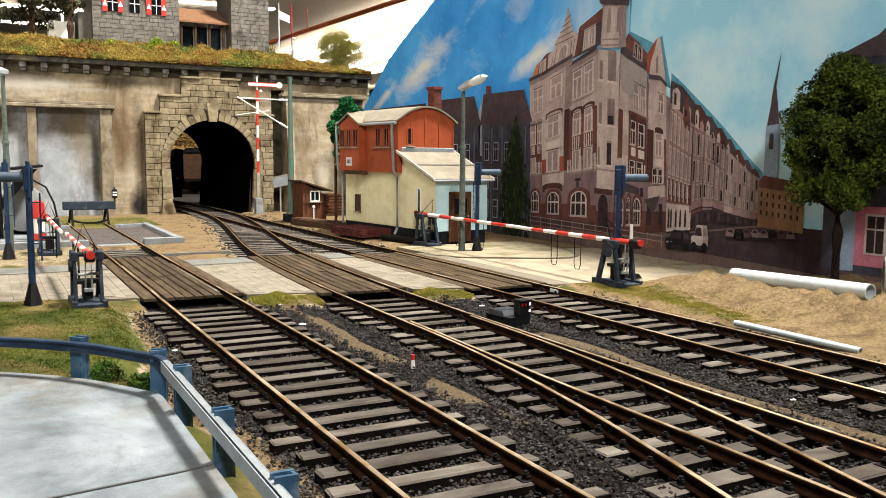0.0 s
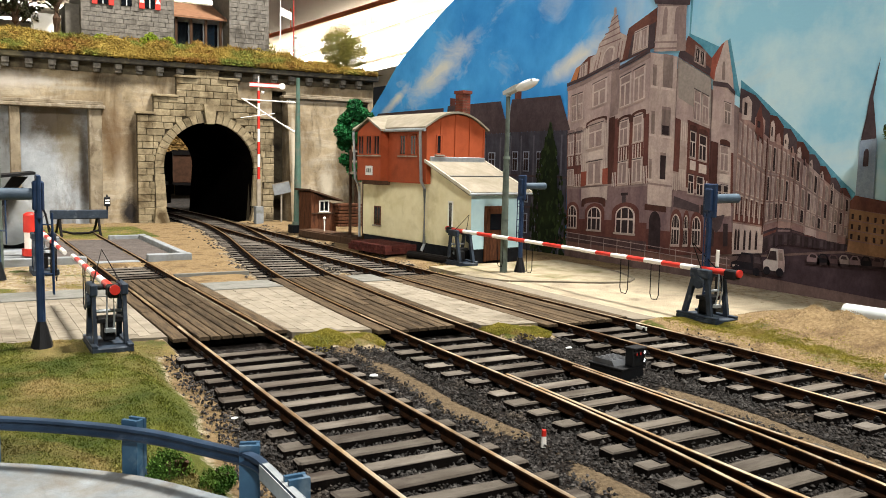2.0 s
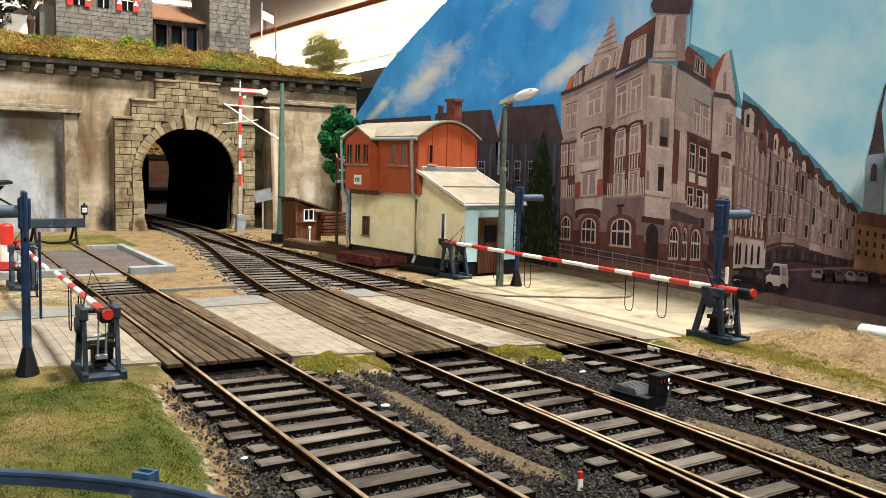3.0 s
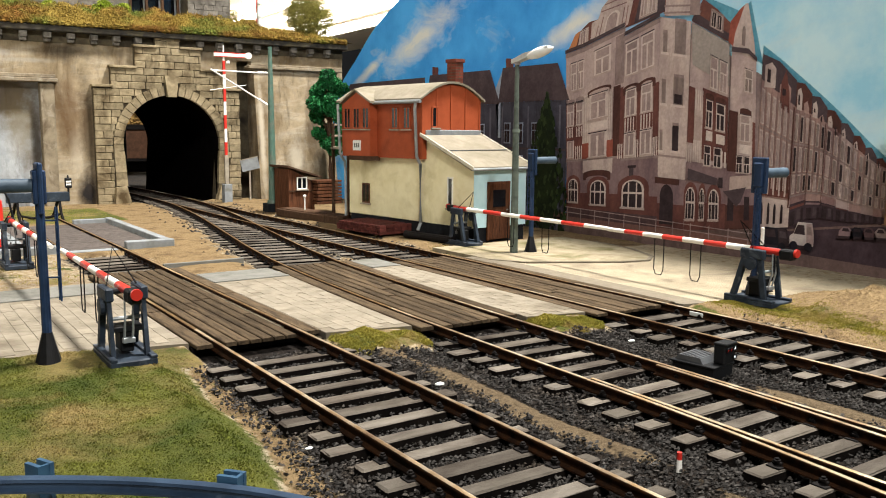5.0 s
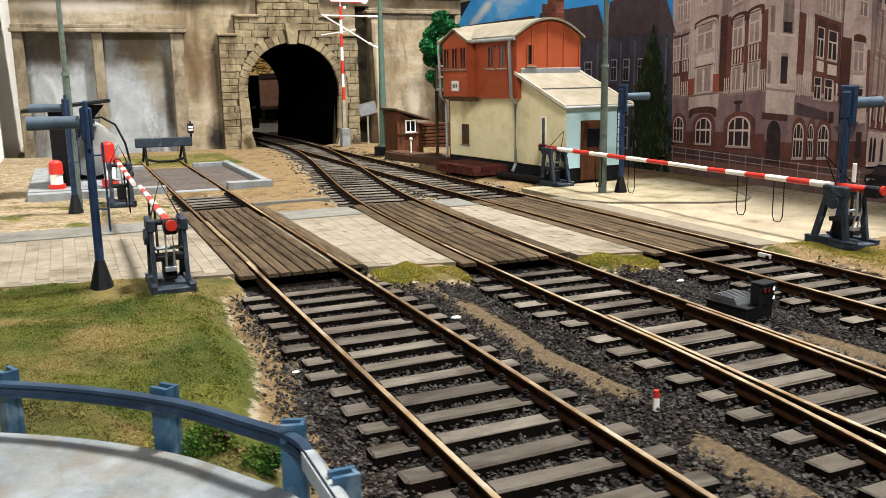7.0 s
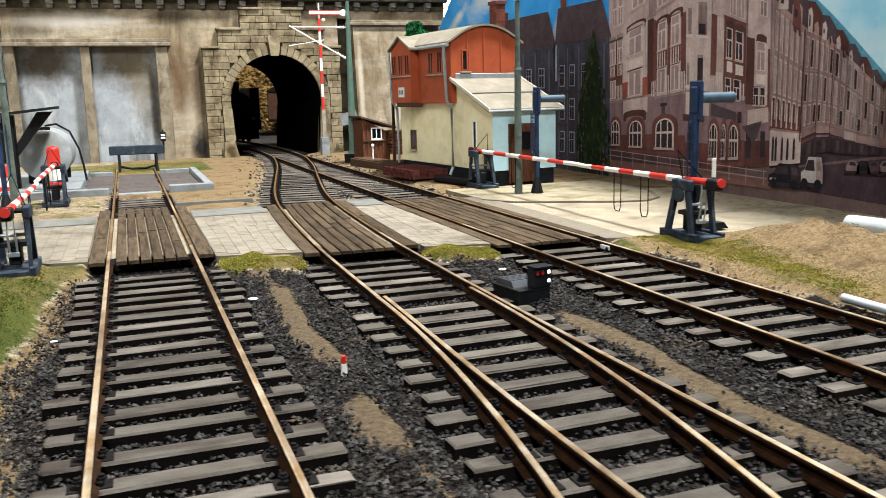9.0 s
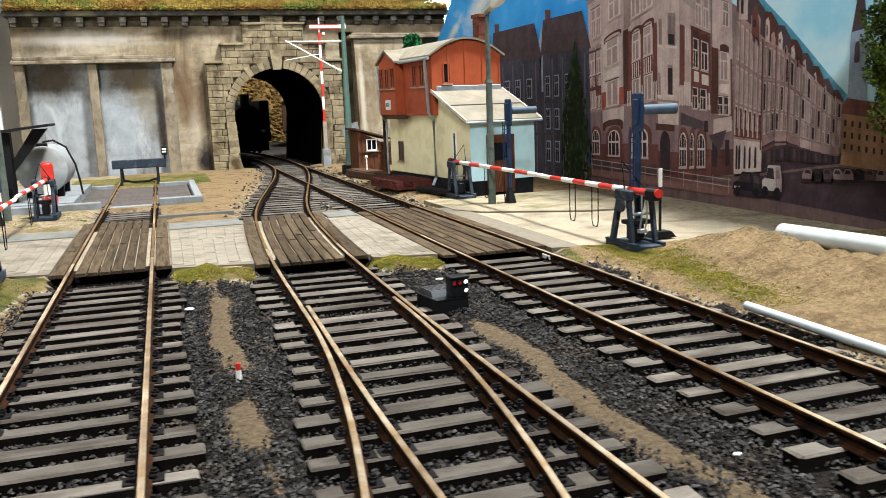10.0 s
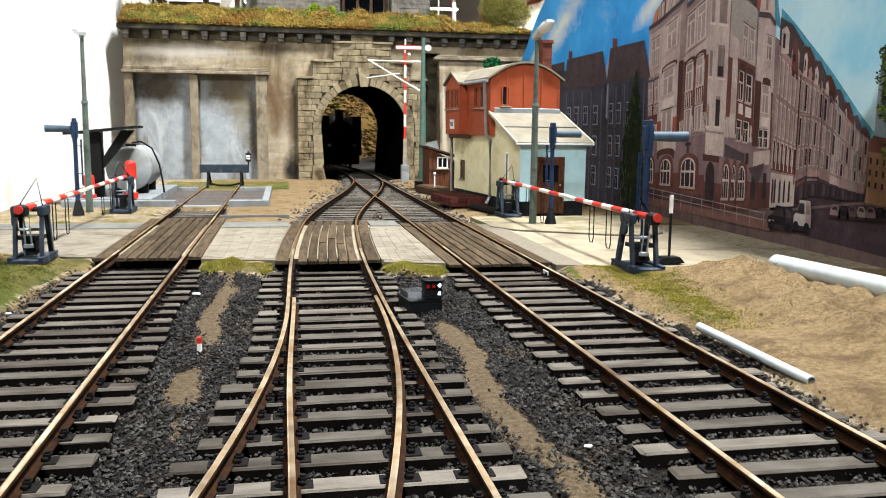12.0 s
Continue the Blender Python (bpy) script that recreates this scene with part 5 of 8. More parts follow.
    lay("corner_roof", P_SLATE, [(14.8, 5.65), (10.5, 5.6), (10.5, 6.9), (12.8, 6.7), (13.4, 6.15)], 3)
    lay("pink_wall", P_PINK, [(13.75, 0.5), (10.5, 0.5), (10.5, 2.05), (13.75, 1.98)], 3)
    lay("grey_wall", P_SPIRE, [(14.3, 0.3), (13.75, 0.35), (13.75, 1.95), (14.3, 1.9)], 3)
    for y in (13.15, 12.2, 11.3):
        q = ((y + 0.32, 0.85), (y - 0.28, 0.85), (y - 0.28, 1.75), (y + 0.32, 1.75))
        window(q, 0.5, 0.0, 0.8, 1.0, 4, dark=True)
        window([(a, b + 3.3) for a, b in q], 0.5, 0.0, 0.8, 0.8, 4, dark=True)
    # parked cars and the street rail of the print
    for y, w, h, z, m in ((19.9, 0.58, 0.6, 0.3, P_CARDARK), (18.98, 0.36, 0.74, 0.38, P_CARWHITE)):
        lay("printed_car", m, [(y + w, z + 0.12), (y - w, z + 0.12), (y - w, z + h * 0.55), (y - w * 0.8, z + h), (y + w * 0.35, z + h), (y + w * 0.62, z + h * 0.6), (y + w * 0.95, z + h * 0.48)], 6)
        lay("car_window", P_DARK, [(y + w * 0.6, z + h * 0.56), (y - w * 0.3, z + h * 0.56), (y - w * 0.2, z + h * 0.9), (y + w * 0.34, z + h * 0.9)], 7)
        lay("car_side", P_PANE if m is P_CARWHITE else P_DARK, [(y - w * 0.45, z + 0.14), (y - w, z + 0.14), (y - w, z + h * 0.55), (y - w * 0.8, z + h * 0.97), (y - w * 0.35, z + h * 0.97)], 6.5)
        lay("car_window", P_GREYPANE if m is P_CARWHITE else P_SLATE, [(y - w * 0.48, z + h * 0.58), (y - w * 0.88, z + h * 0.56), (y - w * 0.76, z + h * 0.86), (y - w * 0.45, z + h * 0.88)], 7)
        lay("car_shade", P_DARK, [(y + w * 0.95, z), (y - w, z), (y - w * 0.95, z + 0.16), (y + w * 0.9, z + 0.16)], 5.8)
        lay("car_plate", P_PALE, [(y + w * 0.85, z + 0.16), (y + w * 0.45, z + 0.16), (y + w * 0.45, z + 0.22), (y + w * 0.85, z + 0.22)], 7)
        for s in (-0.62, 0.58):
            lay("car_wheel", P_CARDARK, [(y + s * w + 0.12 * math.cos(a), z + 0.1 + 0.12 * math.sin(a)) for a in np.linspace(0, 6.0, 11)], 7.4)
    for k in range(8):
        y, z, w = 17.75 - 0.3 * k, 0.86 + 0.015 * k, 0.2 - 0.008 * k
        lay("printed_car", (P_ROSELOW, P_CARDARK, P_PLINTH, P_GREYPANE)[k % 4], [(y + w, z), (y - w, z + 0.02), (y - w * 0.8, z + 0.15), (y - w * 0.3, z + 0.25), (y + w * 0.5, z + 0.25), (y + w, z + 0.13)], 5)
        lay("car_window", P_DARK, [(y + w * 0.6, z + 0.14), (y - w * 0.5, z + 0.14), (y - w * 0.25, z + 0.22), (y + w * 0.4, z + 0.22)], 5.8)
        lay("car_shade", P_DARK, [(y + w, z - 0.05), (y - w, z - 0.03), (y - w, z + 0.03), (y + w, z + 0.01)], 5.6)
    for z in (0.52, 0.7):
        lay("street_rail", P_PANE, [(28.2, z + 0.12), (20.5, z - 0.06), (20.5, z - 0.035), (28.2, z + 0.145)], 8)
    for k in range(12):
        y = 28.1 - 0.68 * k
        lay("street_rail", P_PANE, [(y, 0.3 + (0.014 * (12 - k))), (y - 0.03, 0.3), (y - 0.03, 0.7 + 0.013 * (12 - k)), (y, 0.7 + 0.013 * (12 - k))], 8)
    lay("footway", P_FOOT, [(29, 0.25), (20.4, 0.2), (20.4, 0.5), (29, 0.62)], 3)
    # dark houses and a cypress beside the railway
    for a, b, zt, ze in ((37.2, 32.25, 5.82, 4.5), (32.1, 28.3, 5.85, 4.55)):
        N = ((a, -0.5), (b, -0.5), (b, ze), (a, ze))
        lay("dark_house", P_NIGHT, N, 2)
        lay("dark_roof", P_SLATE, [(a + 0.15, ze), (b - 0.1, ze), (b + 0.55, zt), (a - 0.1, zt)], 3)
        lay("chimney_stack", P_RED, [(a - 0.3, zt), (a - 0.75, zt), (a - 0.75, zt + 0.3), (a - 0.3, zt + 0.35)], 3)
        for v in (0.22, 0.46, 0.7):
            for u in (0.12, 0.32, 0.55, 0.78):
                window(N, u, v, 0.085, 0.14, 4, dark=True, frame_mat=P_NIGHTWIN)
            patch("string_course", P_SLATE, N, 0, v - 0.05, 1, v - 0.035, 3)
        for u in (0.03, 0.22, 0.44, 0.66, 0.9):
            patch("pilaster", P_PILASTER, N, u - 0.012, 0.08, u + 0.012, 0.97, 2.6)
    lay("gap_wall", P_NIGHT, [(32.4, -0.5), (31.9, -0.5), (31.9, 3.6), (32.4, 3.6)], 1.6)
    lay("gap_light", P_NIGHTWIN, [(32.25, 3.2), (32.05, 3.2), (32.0, 5.8), (32.5, 5.0)], 2)
    lay("low_roof", P_SLATE, [(44.9, 5.35), (37.5, 5.3), (37.5, 5.75), (44.4, 5.75)], 2)
    lay("low_house", P_NIGHT, [(44.9, -0.5), (37.2, -0.5), (37.2, 5.35), (44.9, 5.35)], 2)
    rng = random.Random(3)
    lay("printed_cypress", P_TREE, [(29.35 + 0.8 * math.sin(a) * (0.45 + 0.55 * math.cos(a / 2) ** 2), 2.2 - 2.4 * math.cos(a)) for a in np.linspace(0, 2 * math.pi, 40)], 6)
    for k in range(420):  # loose sprays round the dark heart of the tree
        f = rng.uniform(0, 1)
        z, half_width = -0.1 + 4.9 * f, 1.15 * (0.5 + 0.5 * math.sin(math.pi * min(1, 0.25 + 0.75 * f) ** 0.8)) * (1 - f ** 3)
        y, r = 29.35 + rng.uniform(-1, 1) * half_width, rng.uniform(0.05, 0.14)
        t0 = rng.uniform(0, 6.28)
        lay("cypress_spray", P_TREE if k % 4 else P_SPRAY, [(y + r * rng.uniform(0.5, 1.2) * math.cos(t0 + q), z + r * rng.uniform(0.8, 1.9) * math.sin(t0 + q)) for q in (0, 1.2, 2.5, 3.8, 5.0)], 6.2 + 0.001 * k)
    for (name, material), sh in layers.items():
        part(name, sh, material, back)


build_backdrop()


# ---------------------------------------------------------------- tracks
RAIL = [(-0.07, -0.15), (0.07, -0.15), (0.07, -0.13), (0.014, -0.115), (0.014, -0.045), (0.036, -0.035), (0.036, -0.014), (0.029, -0.004), (0.016, 0.002), (0.0, 0.003), (-0.016, 0.002), (-0.029, -0.004), (-0.036, -0.014), (-0.036, -0.035), (-0.014, -0.045), (-0.014, -0.115), (-0.07, -0.13)]


RAIL_MATERIALS = [M["rail_rust"], M["rail_head"], M["rail_worn"]]


def rail_mesh(line, off, y0, y1, step=0.5, taper=None):
    sh = Shape()
    ys = np.linspace(y0, y1, max(2, int(abs(y1 - y0) / step) + 1))
    rings = []
    for y in ys:
        d = (line(y + 0.05) - line(y - 0.05)) / 0.1
        n = Vector((1, -d, 0)).normalized()
        c = Vector((line(y), y, 0))
        o = off
        if taper:
            o = off + taper * (1 - smoothstep(0, 5.5, abs(y - y0)))
        rings.append([sh.vert(c + n * (o + p[0]) + Vector((0, 0, p[1]))) for p in RAIL])
    m = len(RAIL)
    for a, b in zip(rings, rings[1:]):
        for k in range(m):
            j = (k + 1) % m
            sh.idx([a[k], a[j], b[j], b[k]], 0 if not 7 <= k <= 10 else 1 if sh.v[a[k]][1] < 19.5 else 2)
    sh.idx(rings[0][::-1])
    sh.idx(rings[-1])
    return sh


def chair_mesh():
    sh = Shape()
    sh.box(-0.17, -0.085, -0.152, 0.17, 0.085, -0.135, 0.006)
    for s in (-1, 1):
        sh.box(s * 0.075 - 0.03, -0.055, -0.137, s * 0.075 + 0.03, 0.055, -0.095, 0.01)
        sh.cyl((s * 0.09, 0, -0.1), (s * 0.09, 0, -0.055), 0.026, seg=6)
        sh.cyl((s * 0.09, 0, -0.095), (s * 0.09, 0, -0.075), 0.042, seg=6)
    return mesh_of("rail_chair", sh, M["iron"])


def sleeper_mesh(length, k):
    sh = Shape()
    rng = random.Random(k)
    sh.box(-length / 2, -0.122, -0.36, length / 2, 0.122, -0.148, 0.018)
    sh.v = [(x + rng.uniform(-0.012, 0.012), y + rng.uniform(-0.01, 0.01), z + rng.uniform(-0.008, 0.004)) for x, y, z in sh.v]
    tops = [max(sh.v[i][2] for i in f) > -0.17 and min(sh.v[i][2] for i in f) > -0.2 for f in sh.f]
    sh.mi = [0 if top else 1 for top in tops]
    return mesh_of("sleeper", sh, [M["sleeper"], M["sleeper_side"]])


CHAIR = chair_mesh()
SLEEPERS = [sleeper_mesh(2.42, k) for k in range(5)]
half = GAUGE / 2 + 0.036


def lay_sleepers(track, line, y0, y1, rng, pitch=0.56, rails=None):
    y = y0
    while y < y1:
        x = line(y)
        ang = -math.degrees(math.atan((line(y + 0.1) - line(y - 0.1)) / 0.2)) + rng.uniform(-1.2, 1.2)
        piece("sleeper", rng.choice(SLEEPERS), track, x + rng.uniform(-0.05, 0.05), y, rng.uniform(-0.004, 0.004), ang, rng.uniform(0.96, 1.06), rng.uniform(0.92, 1.12))
        for s in (-half, half):
            piece("rail_chair", CHAIR, track, x + s, y, 0, ang)
        y += pitch * rng.uniform(0.96, 1.04)


def build_tracks():
    rng = random.Random(11)
    one = thing("railway_track", label="straight rusty track with dark wooden sleepers, leading to a buffer stop", category="track", group="tracks")
    for s in (-half, half):
        part("rail", rail_mesh(line_one, s, -4, 42.2, 2.0), RAIL_MATERIALS, one)
    lay_sleepers(one, line_one, 1.2, 18.5, rng)
    lay_sleepers(one, line_one, 27.35, 31.4, rng)
    two = thing("railway_track", label="rusty track with a turnout, curving off to the tunnel", category="track", group="tracks")
    part("rail", rail_mesh(line_two, half, -4, 74, 0.7), RAIL_MATERIALS, two)
    part("rail", rail_mesh(line_two, -half, 14.2, 74, 0.7), RAIL_MATERIALS, two)
    part("rail", rail_mesh(line_branch, -half, 14.2, -3, 0.5), RAIL_MATERIALS, two)
    part("switch_blade", rail_mesh(line_two, -half, 14.2, -4, 0.5, 0.09), RAIL_MATERIALS, two)
    part("switch_blade", rail_mesh(line_branch, half - 0.05, 14.2, -3, 0.5, -0.04), RAIL_MATERIALS, two)
    # long turnout sleepers
    y = 1.4
    longs = {}
    while y < 14.3:
        off = 3.655 - line_branch(y)
        length = 2.42 + off
        key = round(length * 4)
        if key not in longs:
            longs[key] = [sleeper_mesh(key / 4, 50 + key), sleeper_mesh(key / 4, 90 + key)]
        mid = 3.655 - off / 2
        piece("sleeper", rng.choice(longs[key]), two, mid + rng.uniform(-0.05, 0.05), y, rng.uniform(-0.004, 0.004), rng.uniform(-1, 1), 1, rng.uniform(0.95, 1.2))
        for x in {3.655 - half, 3.655 + half, round(line_branch(y) - half, 3), round(line_branch(y) + half, 3)}:
            piece("rail_chair", CHAIR, two, x, y, 0, 0)
        y += 0.56 * rng.uniform(0.95, 1.05)
    lay_sleepers(two, line_two, 14.6, 17.7, rng)
    lay_sleepers(two, line_two, 26.2, 60, rng, 0.6)
    three = thing("railway_track", label="straight rusty track joining the tunnel line", category="track", group="tracks")
    part("rail", rail_mesh(line_three, half, -4, 46, 2.0), RAIL_MATERIALS, three)
    part("rail", rail_mesh(line_three, -half, -4, 46, 2.0), RAIL_MATERIALS, three)
    lay_sleepers(three, line_three, 1.3, 17.1, rng)
    lay_sleepers(three, line_three, 25.4, 41, rng, 0.6)


build_tracks()

# stops at the buffer end: track one
def buffer_stop(x, y):
    b = thing("buffer_stop", x, y, 0.0, 0, "dark grey buffer stop beam on bent rails", "buffer stop")
    sh = Shape()
    sh.box(-1.12, -0.12, 0.62, 1.12, 0.1, 1.0, 0.03)
    part("beam", sh, M["steelblue"], b)
    for s in (-0.75, 0.75):
        sh = Shape()
        sh.tube([(s, 1.6, -0.1), (s, 0.9, 0.25), (s, 0.25, 0.75), (s, 0.12, 0.95)], 0.055, 6)
        sh.tube([(s, -0.7, -0.1), (s, -0.25, 0.2), (s, 0.05, 0.8)], 0.055, 6)
        part("bent_rail", sh, M["iron"], b)
    sh = Shape()
    sh.tube([(-0.75, -0.2, 0.15), (-0.3, -0.22, 0.04), (0.3, -0.22, 0.04), (0.75, -0.2, 0.15)], 0.05, 6)
    part("cross_tie", sh, M["iron"], b)
    lamp = Shape()
    lamp.box(0.97, -0.17, 1.14, 1.21, 0.03, 1.54, 0.03)
    lamp.cyl((1.09, -0.07, 0.95), (1.09, -0.07, 1.14), 0.04, seg=8)
    lamp.cyl((1.09, -0.07, 1.54), (1.09, -0.07, 1.64), 0.05, 0.02, seg=8)
    o = part("stop_lamp", lamp, M["black"], b, "black stop lamp box")
    sh = Shape()
    sh.box(1.0, -0.18, 1.25, 1.18, -0.168, 1.32)
    sh.box(1.0, -0.18, 1.36, 1.18, -0.168, 1.43)
    part("lens", sh, M["white"], o)


buffer_stop(0.12, 41.6)


# ---------------------------------------------------------------- signal box
def window_set(parent, u, z0, w, h, face, panes=2, frame="red", depth=0.05, axis="v", name="window"):
    """A glazed window with frame on a wall; face is the wall's coordinate, outward is towards lower values."""
    sh = Shape()
    def bx(s, a0, b0, c0, a1, b1, c1):
        if axis == "v":
            s.box(a0, b0, c0, a1, b1, c1, 0.006)
        else:
            s.box(b0, a0, c0, b1, a1, c1, 0.006)
    t = 0.05
    for a, b, c, d in ((u - w / 2, z0, u - w / 2 + t, z0 + h), (u + w / 2 - t, z0, u + w / 2, z0 + h), (u - w / 2, z0, u + w / 2, z0 + t), (u - w / 2, z0 + h - t, u + w / 2, z0 + h)):
        bx(sh, a, face - depth, b, c, face + 0.02, d)
    for k in range(1, panes):
        x = u - w / 2 + w * k / panes
        bx(sh, x - 0.02, face - depth * 0.8, z0, x + 0.02, face + 0.01, z0 + h)
    win = part(name, sh, M[frame], parent)
    g = Shape()
    bx(g, u - w / 2 + 0.02, face - 0.012, z0 + 0.02, u + w / 2 - 0.02, face + 0.01, z0 + h - 0.02)
    part("pane", g, M["glass"], win)
    sill = Shape()
    bx(sill, u - w / 2 - 0.05, face - depth - 0.05, z0 - 0.05, u + w / 2 + 0.05, face + 0.01, z0)
    part("sill", sill, M["greywood"], win)
    return win


def signal_box():
    h = thing("signal_box", 10.365, 27.2, 0, 7.13, "small signal box with orange upper storey over cream walls", "house")
    # lower walls of the tower, local x across, local y along the track
    sh = Shape()
    sh.box(0, 2.36, 0.42, 2.4, 6.75, 2.56, 0.02)
    part("wall", sh, M["cream"], h)
    sh = Shape()
    sh.box(0.04, 2.4, -0.1, 2.36, 6.7, 0.43)
    sh.box(0.04, 0.04, -0.1, 2.3, 2.4, 0.43)
    part("plinth", sh, M["plinth"], h, "black tarred plinth")
    # annex with a lean-to roof that falls towards the viewer's end
    sh = Shape()
    sh.prism([(0.0, 0.42), (2.36, 0.42), (2.36, 3.26), (0.0, 2.28)], "x", 0.0, 2.34)
    part("wall", sh, M["cream"], h)
    sh = Shape()
    sh.box(0.0, -0.012, 0.42, 2.34, 0.01, 2.28)
    part("front_wall", sh, M["paleblue"], h, "pale blue end wall")
    sh = Shape()
    sh.prism([(-0.16, 2.28), (-0.13, 2.22), (2.38, 3.25), (2.38, 3.36), (-0.16, 2.34)], "x", -0.2, 2.52)
    roof = part("lean_to_roof", sh, M["roofing"], h, "beige felt lean-to roof")
    for s0, s1 in ((-0.23, -0.19), (2.5, 2.54)):
        sh = Shape()
        sh.prism([(-0.2, 2.25), (-0.2, 2.36), (2.38, 3.39), (2.38, 3.28)], "x", s0, s1)
        part("barge_board", sh, M["creamboard"], roof)
    sh = Shape()
    sh.cyl((-0.22, -0.19, 2.27), (2.54, -0.19, 2.27), 0.042, seg=8)
    part("gutter", sh, M["zinc"], roof)
    sh = Shape()
    sh.prism([(1.0, 2.82), (1.03, 2.83), (1.03, 2.85), (1.0, 2.84)], "x", -0.16, 2.48)
    part("felt_seam", sh, M["inkbar"], roof)
    # upper storey
    sh = Shape()
    arcz = [(u, 4.5 + 0.5 * (1 - ((u - 1.12) / 1.3) ** 2)) for u in np.linspace(-0.18, 2.42, 13)]
    sh.prism([(-0.18, 2.52), (2.42, 2.52)] + arcz[::-1], "y", 2.3, 6.9)
    part("upper_storey", sh, M["orange"], h, "orange boarded upper storey")
    sh = Shape()
    for u in (0.42, 1.06, 1.72, 2.38):
        sh.box(u - 0.025, 2.27, 3.4, u + 0.025, 2.31, 4.5 + 0.5 * (1 - ((u - 1.12) / 1.3) ** 2) - 0.02)
    part("cover_strip", sh, M["orange"], h)
    for z in np.arange(2.7, 4.4, 0.17):
        sh = Shape()
        sh.box(-0.192, 2.3, z, -0.18, 6.9, z + 0.14)
        part("board", sh, M["orange"], h)
    top = [(u, z + 0.02) for u, z in [(-0.34, 4.42)] + arcz[1:-1] + [(2.56, 4.42)]]
    sh = Shape()
    sh.prism(top + [(u, z + 0.07) for u, z in top[::-1]], "y", 2.2, 7.05)
    roof = part("barrel_roof", sh, M["roofing"], h, "curved beige felt roof", soft=False)
    sh = Shape()
    sh.cyl((-0.36, 2.2, 4.4), (-0.36, 5.2, 4.4), 0.06, seg=8)
    part("gutter", sh, M["zinc"], roof)
    # bay with its own little gable
    sh = Shape()
    sh.prism([(4.75, 2.56), (6.35, 2.56), (6.35, 4.4), (5.55, 4.78), (4.75, 4.4)], "x", -0.5, -0.15)
    bay = part("bay", sh, M["orange"], h, "projecting signalman's bay")
    for v in (5.0, 5.55, 6.1):
        window_set(bay, v, 3.5, 0.42, 0.75, -0.5, 2, "orange", 0.03, "u")
    sh = Shape()
    sh.prism([(4.62, 4.38), (5.55, 4.82), (6.48, 4.38), (6.48, 4.45), (5.55, 4.9), (4.62, 4.45)], "x", -0.6, 0.5)
    part("bay_roof", sh, M["roofing"], bay)
    sh = Shape()
    sh.box(-0.53, 5.3, 2.75, -0.5, 5.75, 3.1)
    b = part("number_board", sh, M["board"], bay, "white board with dark marks")
    sh = Shape()
    for k in range(3):
        sh.box(-0.535, 5.38 + 0.11 * k, 2.85, -0.53, 5.45 + 0.11 * k, 3.0)
    part("mark", sh, M["inkbar"], b)
    sh = Shape()
    sh.box(-0.46, 4.7, 2.4, -0.1, 6.1, 2.56, 0.01)
    part("bay_sill", sh, M["oldwood"], bay)
    for u in (3.1, 3.75):
        window_set(h, u, 3.5, 0.4, 0.75, -0.19, 2, "orange", 0.03, "u")
    window_set(h, 6.65, 3.5, 0.28, 0.75, -0.19, 1, "orange", 0.03, "u")
    window_set(h, 0.36, 3.55, 0.3, 0.7, 2.3, 1, "orange", 0.03, "v")
    window_set(h, 1.1, 0.98, 0.27, 1.0, 0.0, 1, "white", 0.03, "u")
    window_set(h, 5.68, 0.85, 0.46, 0.72, 0.0, 2, "brownwood", 0.03, "u")
    # door in the end wall
    sh = Shape()
    sh.box(0.62, -0.06, 0.02, 1.5, -0.01, 1.78, 0.01)
    d = part("door", sh, M["brownwood"], h, "closed red-brown panelled door")
    sh = Shape()
    sh.box(0.78, -0.075, 1.05, 1.34, -0.06, 1.6, 0.01)
    part("pane", sh, M["glass"], d)
    sh = Shape()
    for x0, x1 in ((0.56, 0.64), (1.48, 1.56)):
        sh.box(x0, -0.07, 0.0, x1, 0.0, 1.85, 0.01)
    sh.box(0.56, -0.07, 1.77, 1.56, 0.0, 1.86, 0.01)
    part("door_frame", sh, M["brownwood"], d)
    sh = Shape()
    sh.ball((1.4, -0.09, 0.95), 0.03, 8, 6)
    part("handle", sh, M["zinc"], d)
    # flashing between the roofs
    sh = Shape()
    sh.box(-0.05, 2.26, 3.3, 2.42, 2.33, 3.48, 0.01)
    part("flashing", sh, M["zinc"], h)
    # down pipes
    sh = Shape()
    sh.tube([(-0.36, 2.45, 4.38), (-0.34, 2.5, 4.2), (-0.26, 2.5, 2.6), (-0.1, 2.5, 2.35), (-0.08, 2.5, 0.4), (-0.2, 2.5, 0.15)], 0.055, 8)
    part("down_pipe", sh, M["zinc"], h, soft=True)
    sh = Shape()
    sh.tube([(-0.34, 6.95, 4.4), (-0.26, 6.95, 2.6), (-0.08, 6.9, 2.3), (-0.08, 6.85, 0.3)], 0.05, 8)
    part("down_pipe", sh, M["zinc"], h, soft=True)
    # chimney
    ch = Shape()
    ch.box(1.98, 4.3, 4.4, 2.34, 4.75, 5.86, 0.01)
    c = part("chimney", ch, M["mortar"], h, "red brick chimney")
    c.location = (0.19 * K, -0.99 * K, 0)
    for row in range(12):
        z = 4.7 + row * 0.1
        for side in range(4):
            for k in range(2):
                sh = Shape()
                o = 0.09 if row % 2 else 0.0
                if side % 2 == 0:
                    x0 = 1.975 + k * 0.185
                    y = 4.29 if side == 0 else 4.745
                    sh.box(x0 + 0.006, y, z, x0 + 0.176, y + 0.02, z + 0.085, 0.006)
                else:
                    y0 = 4.3 + k * 0.225
                    x = 1.965 if side == 1 else 2.33
                    sh.box(x, y0 + 0.006, z, x + 0.02, y0 + 0.216, z + 0.085, 0.006)
                part("brick", sh, M["brick"], c)
    sh = Shape()
    sh.box(1.93, 4.25, 5.84, 2.39, 4.8, 5.96, 0.01)
    part("chimney_cap", sh, M["brick"], c)
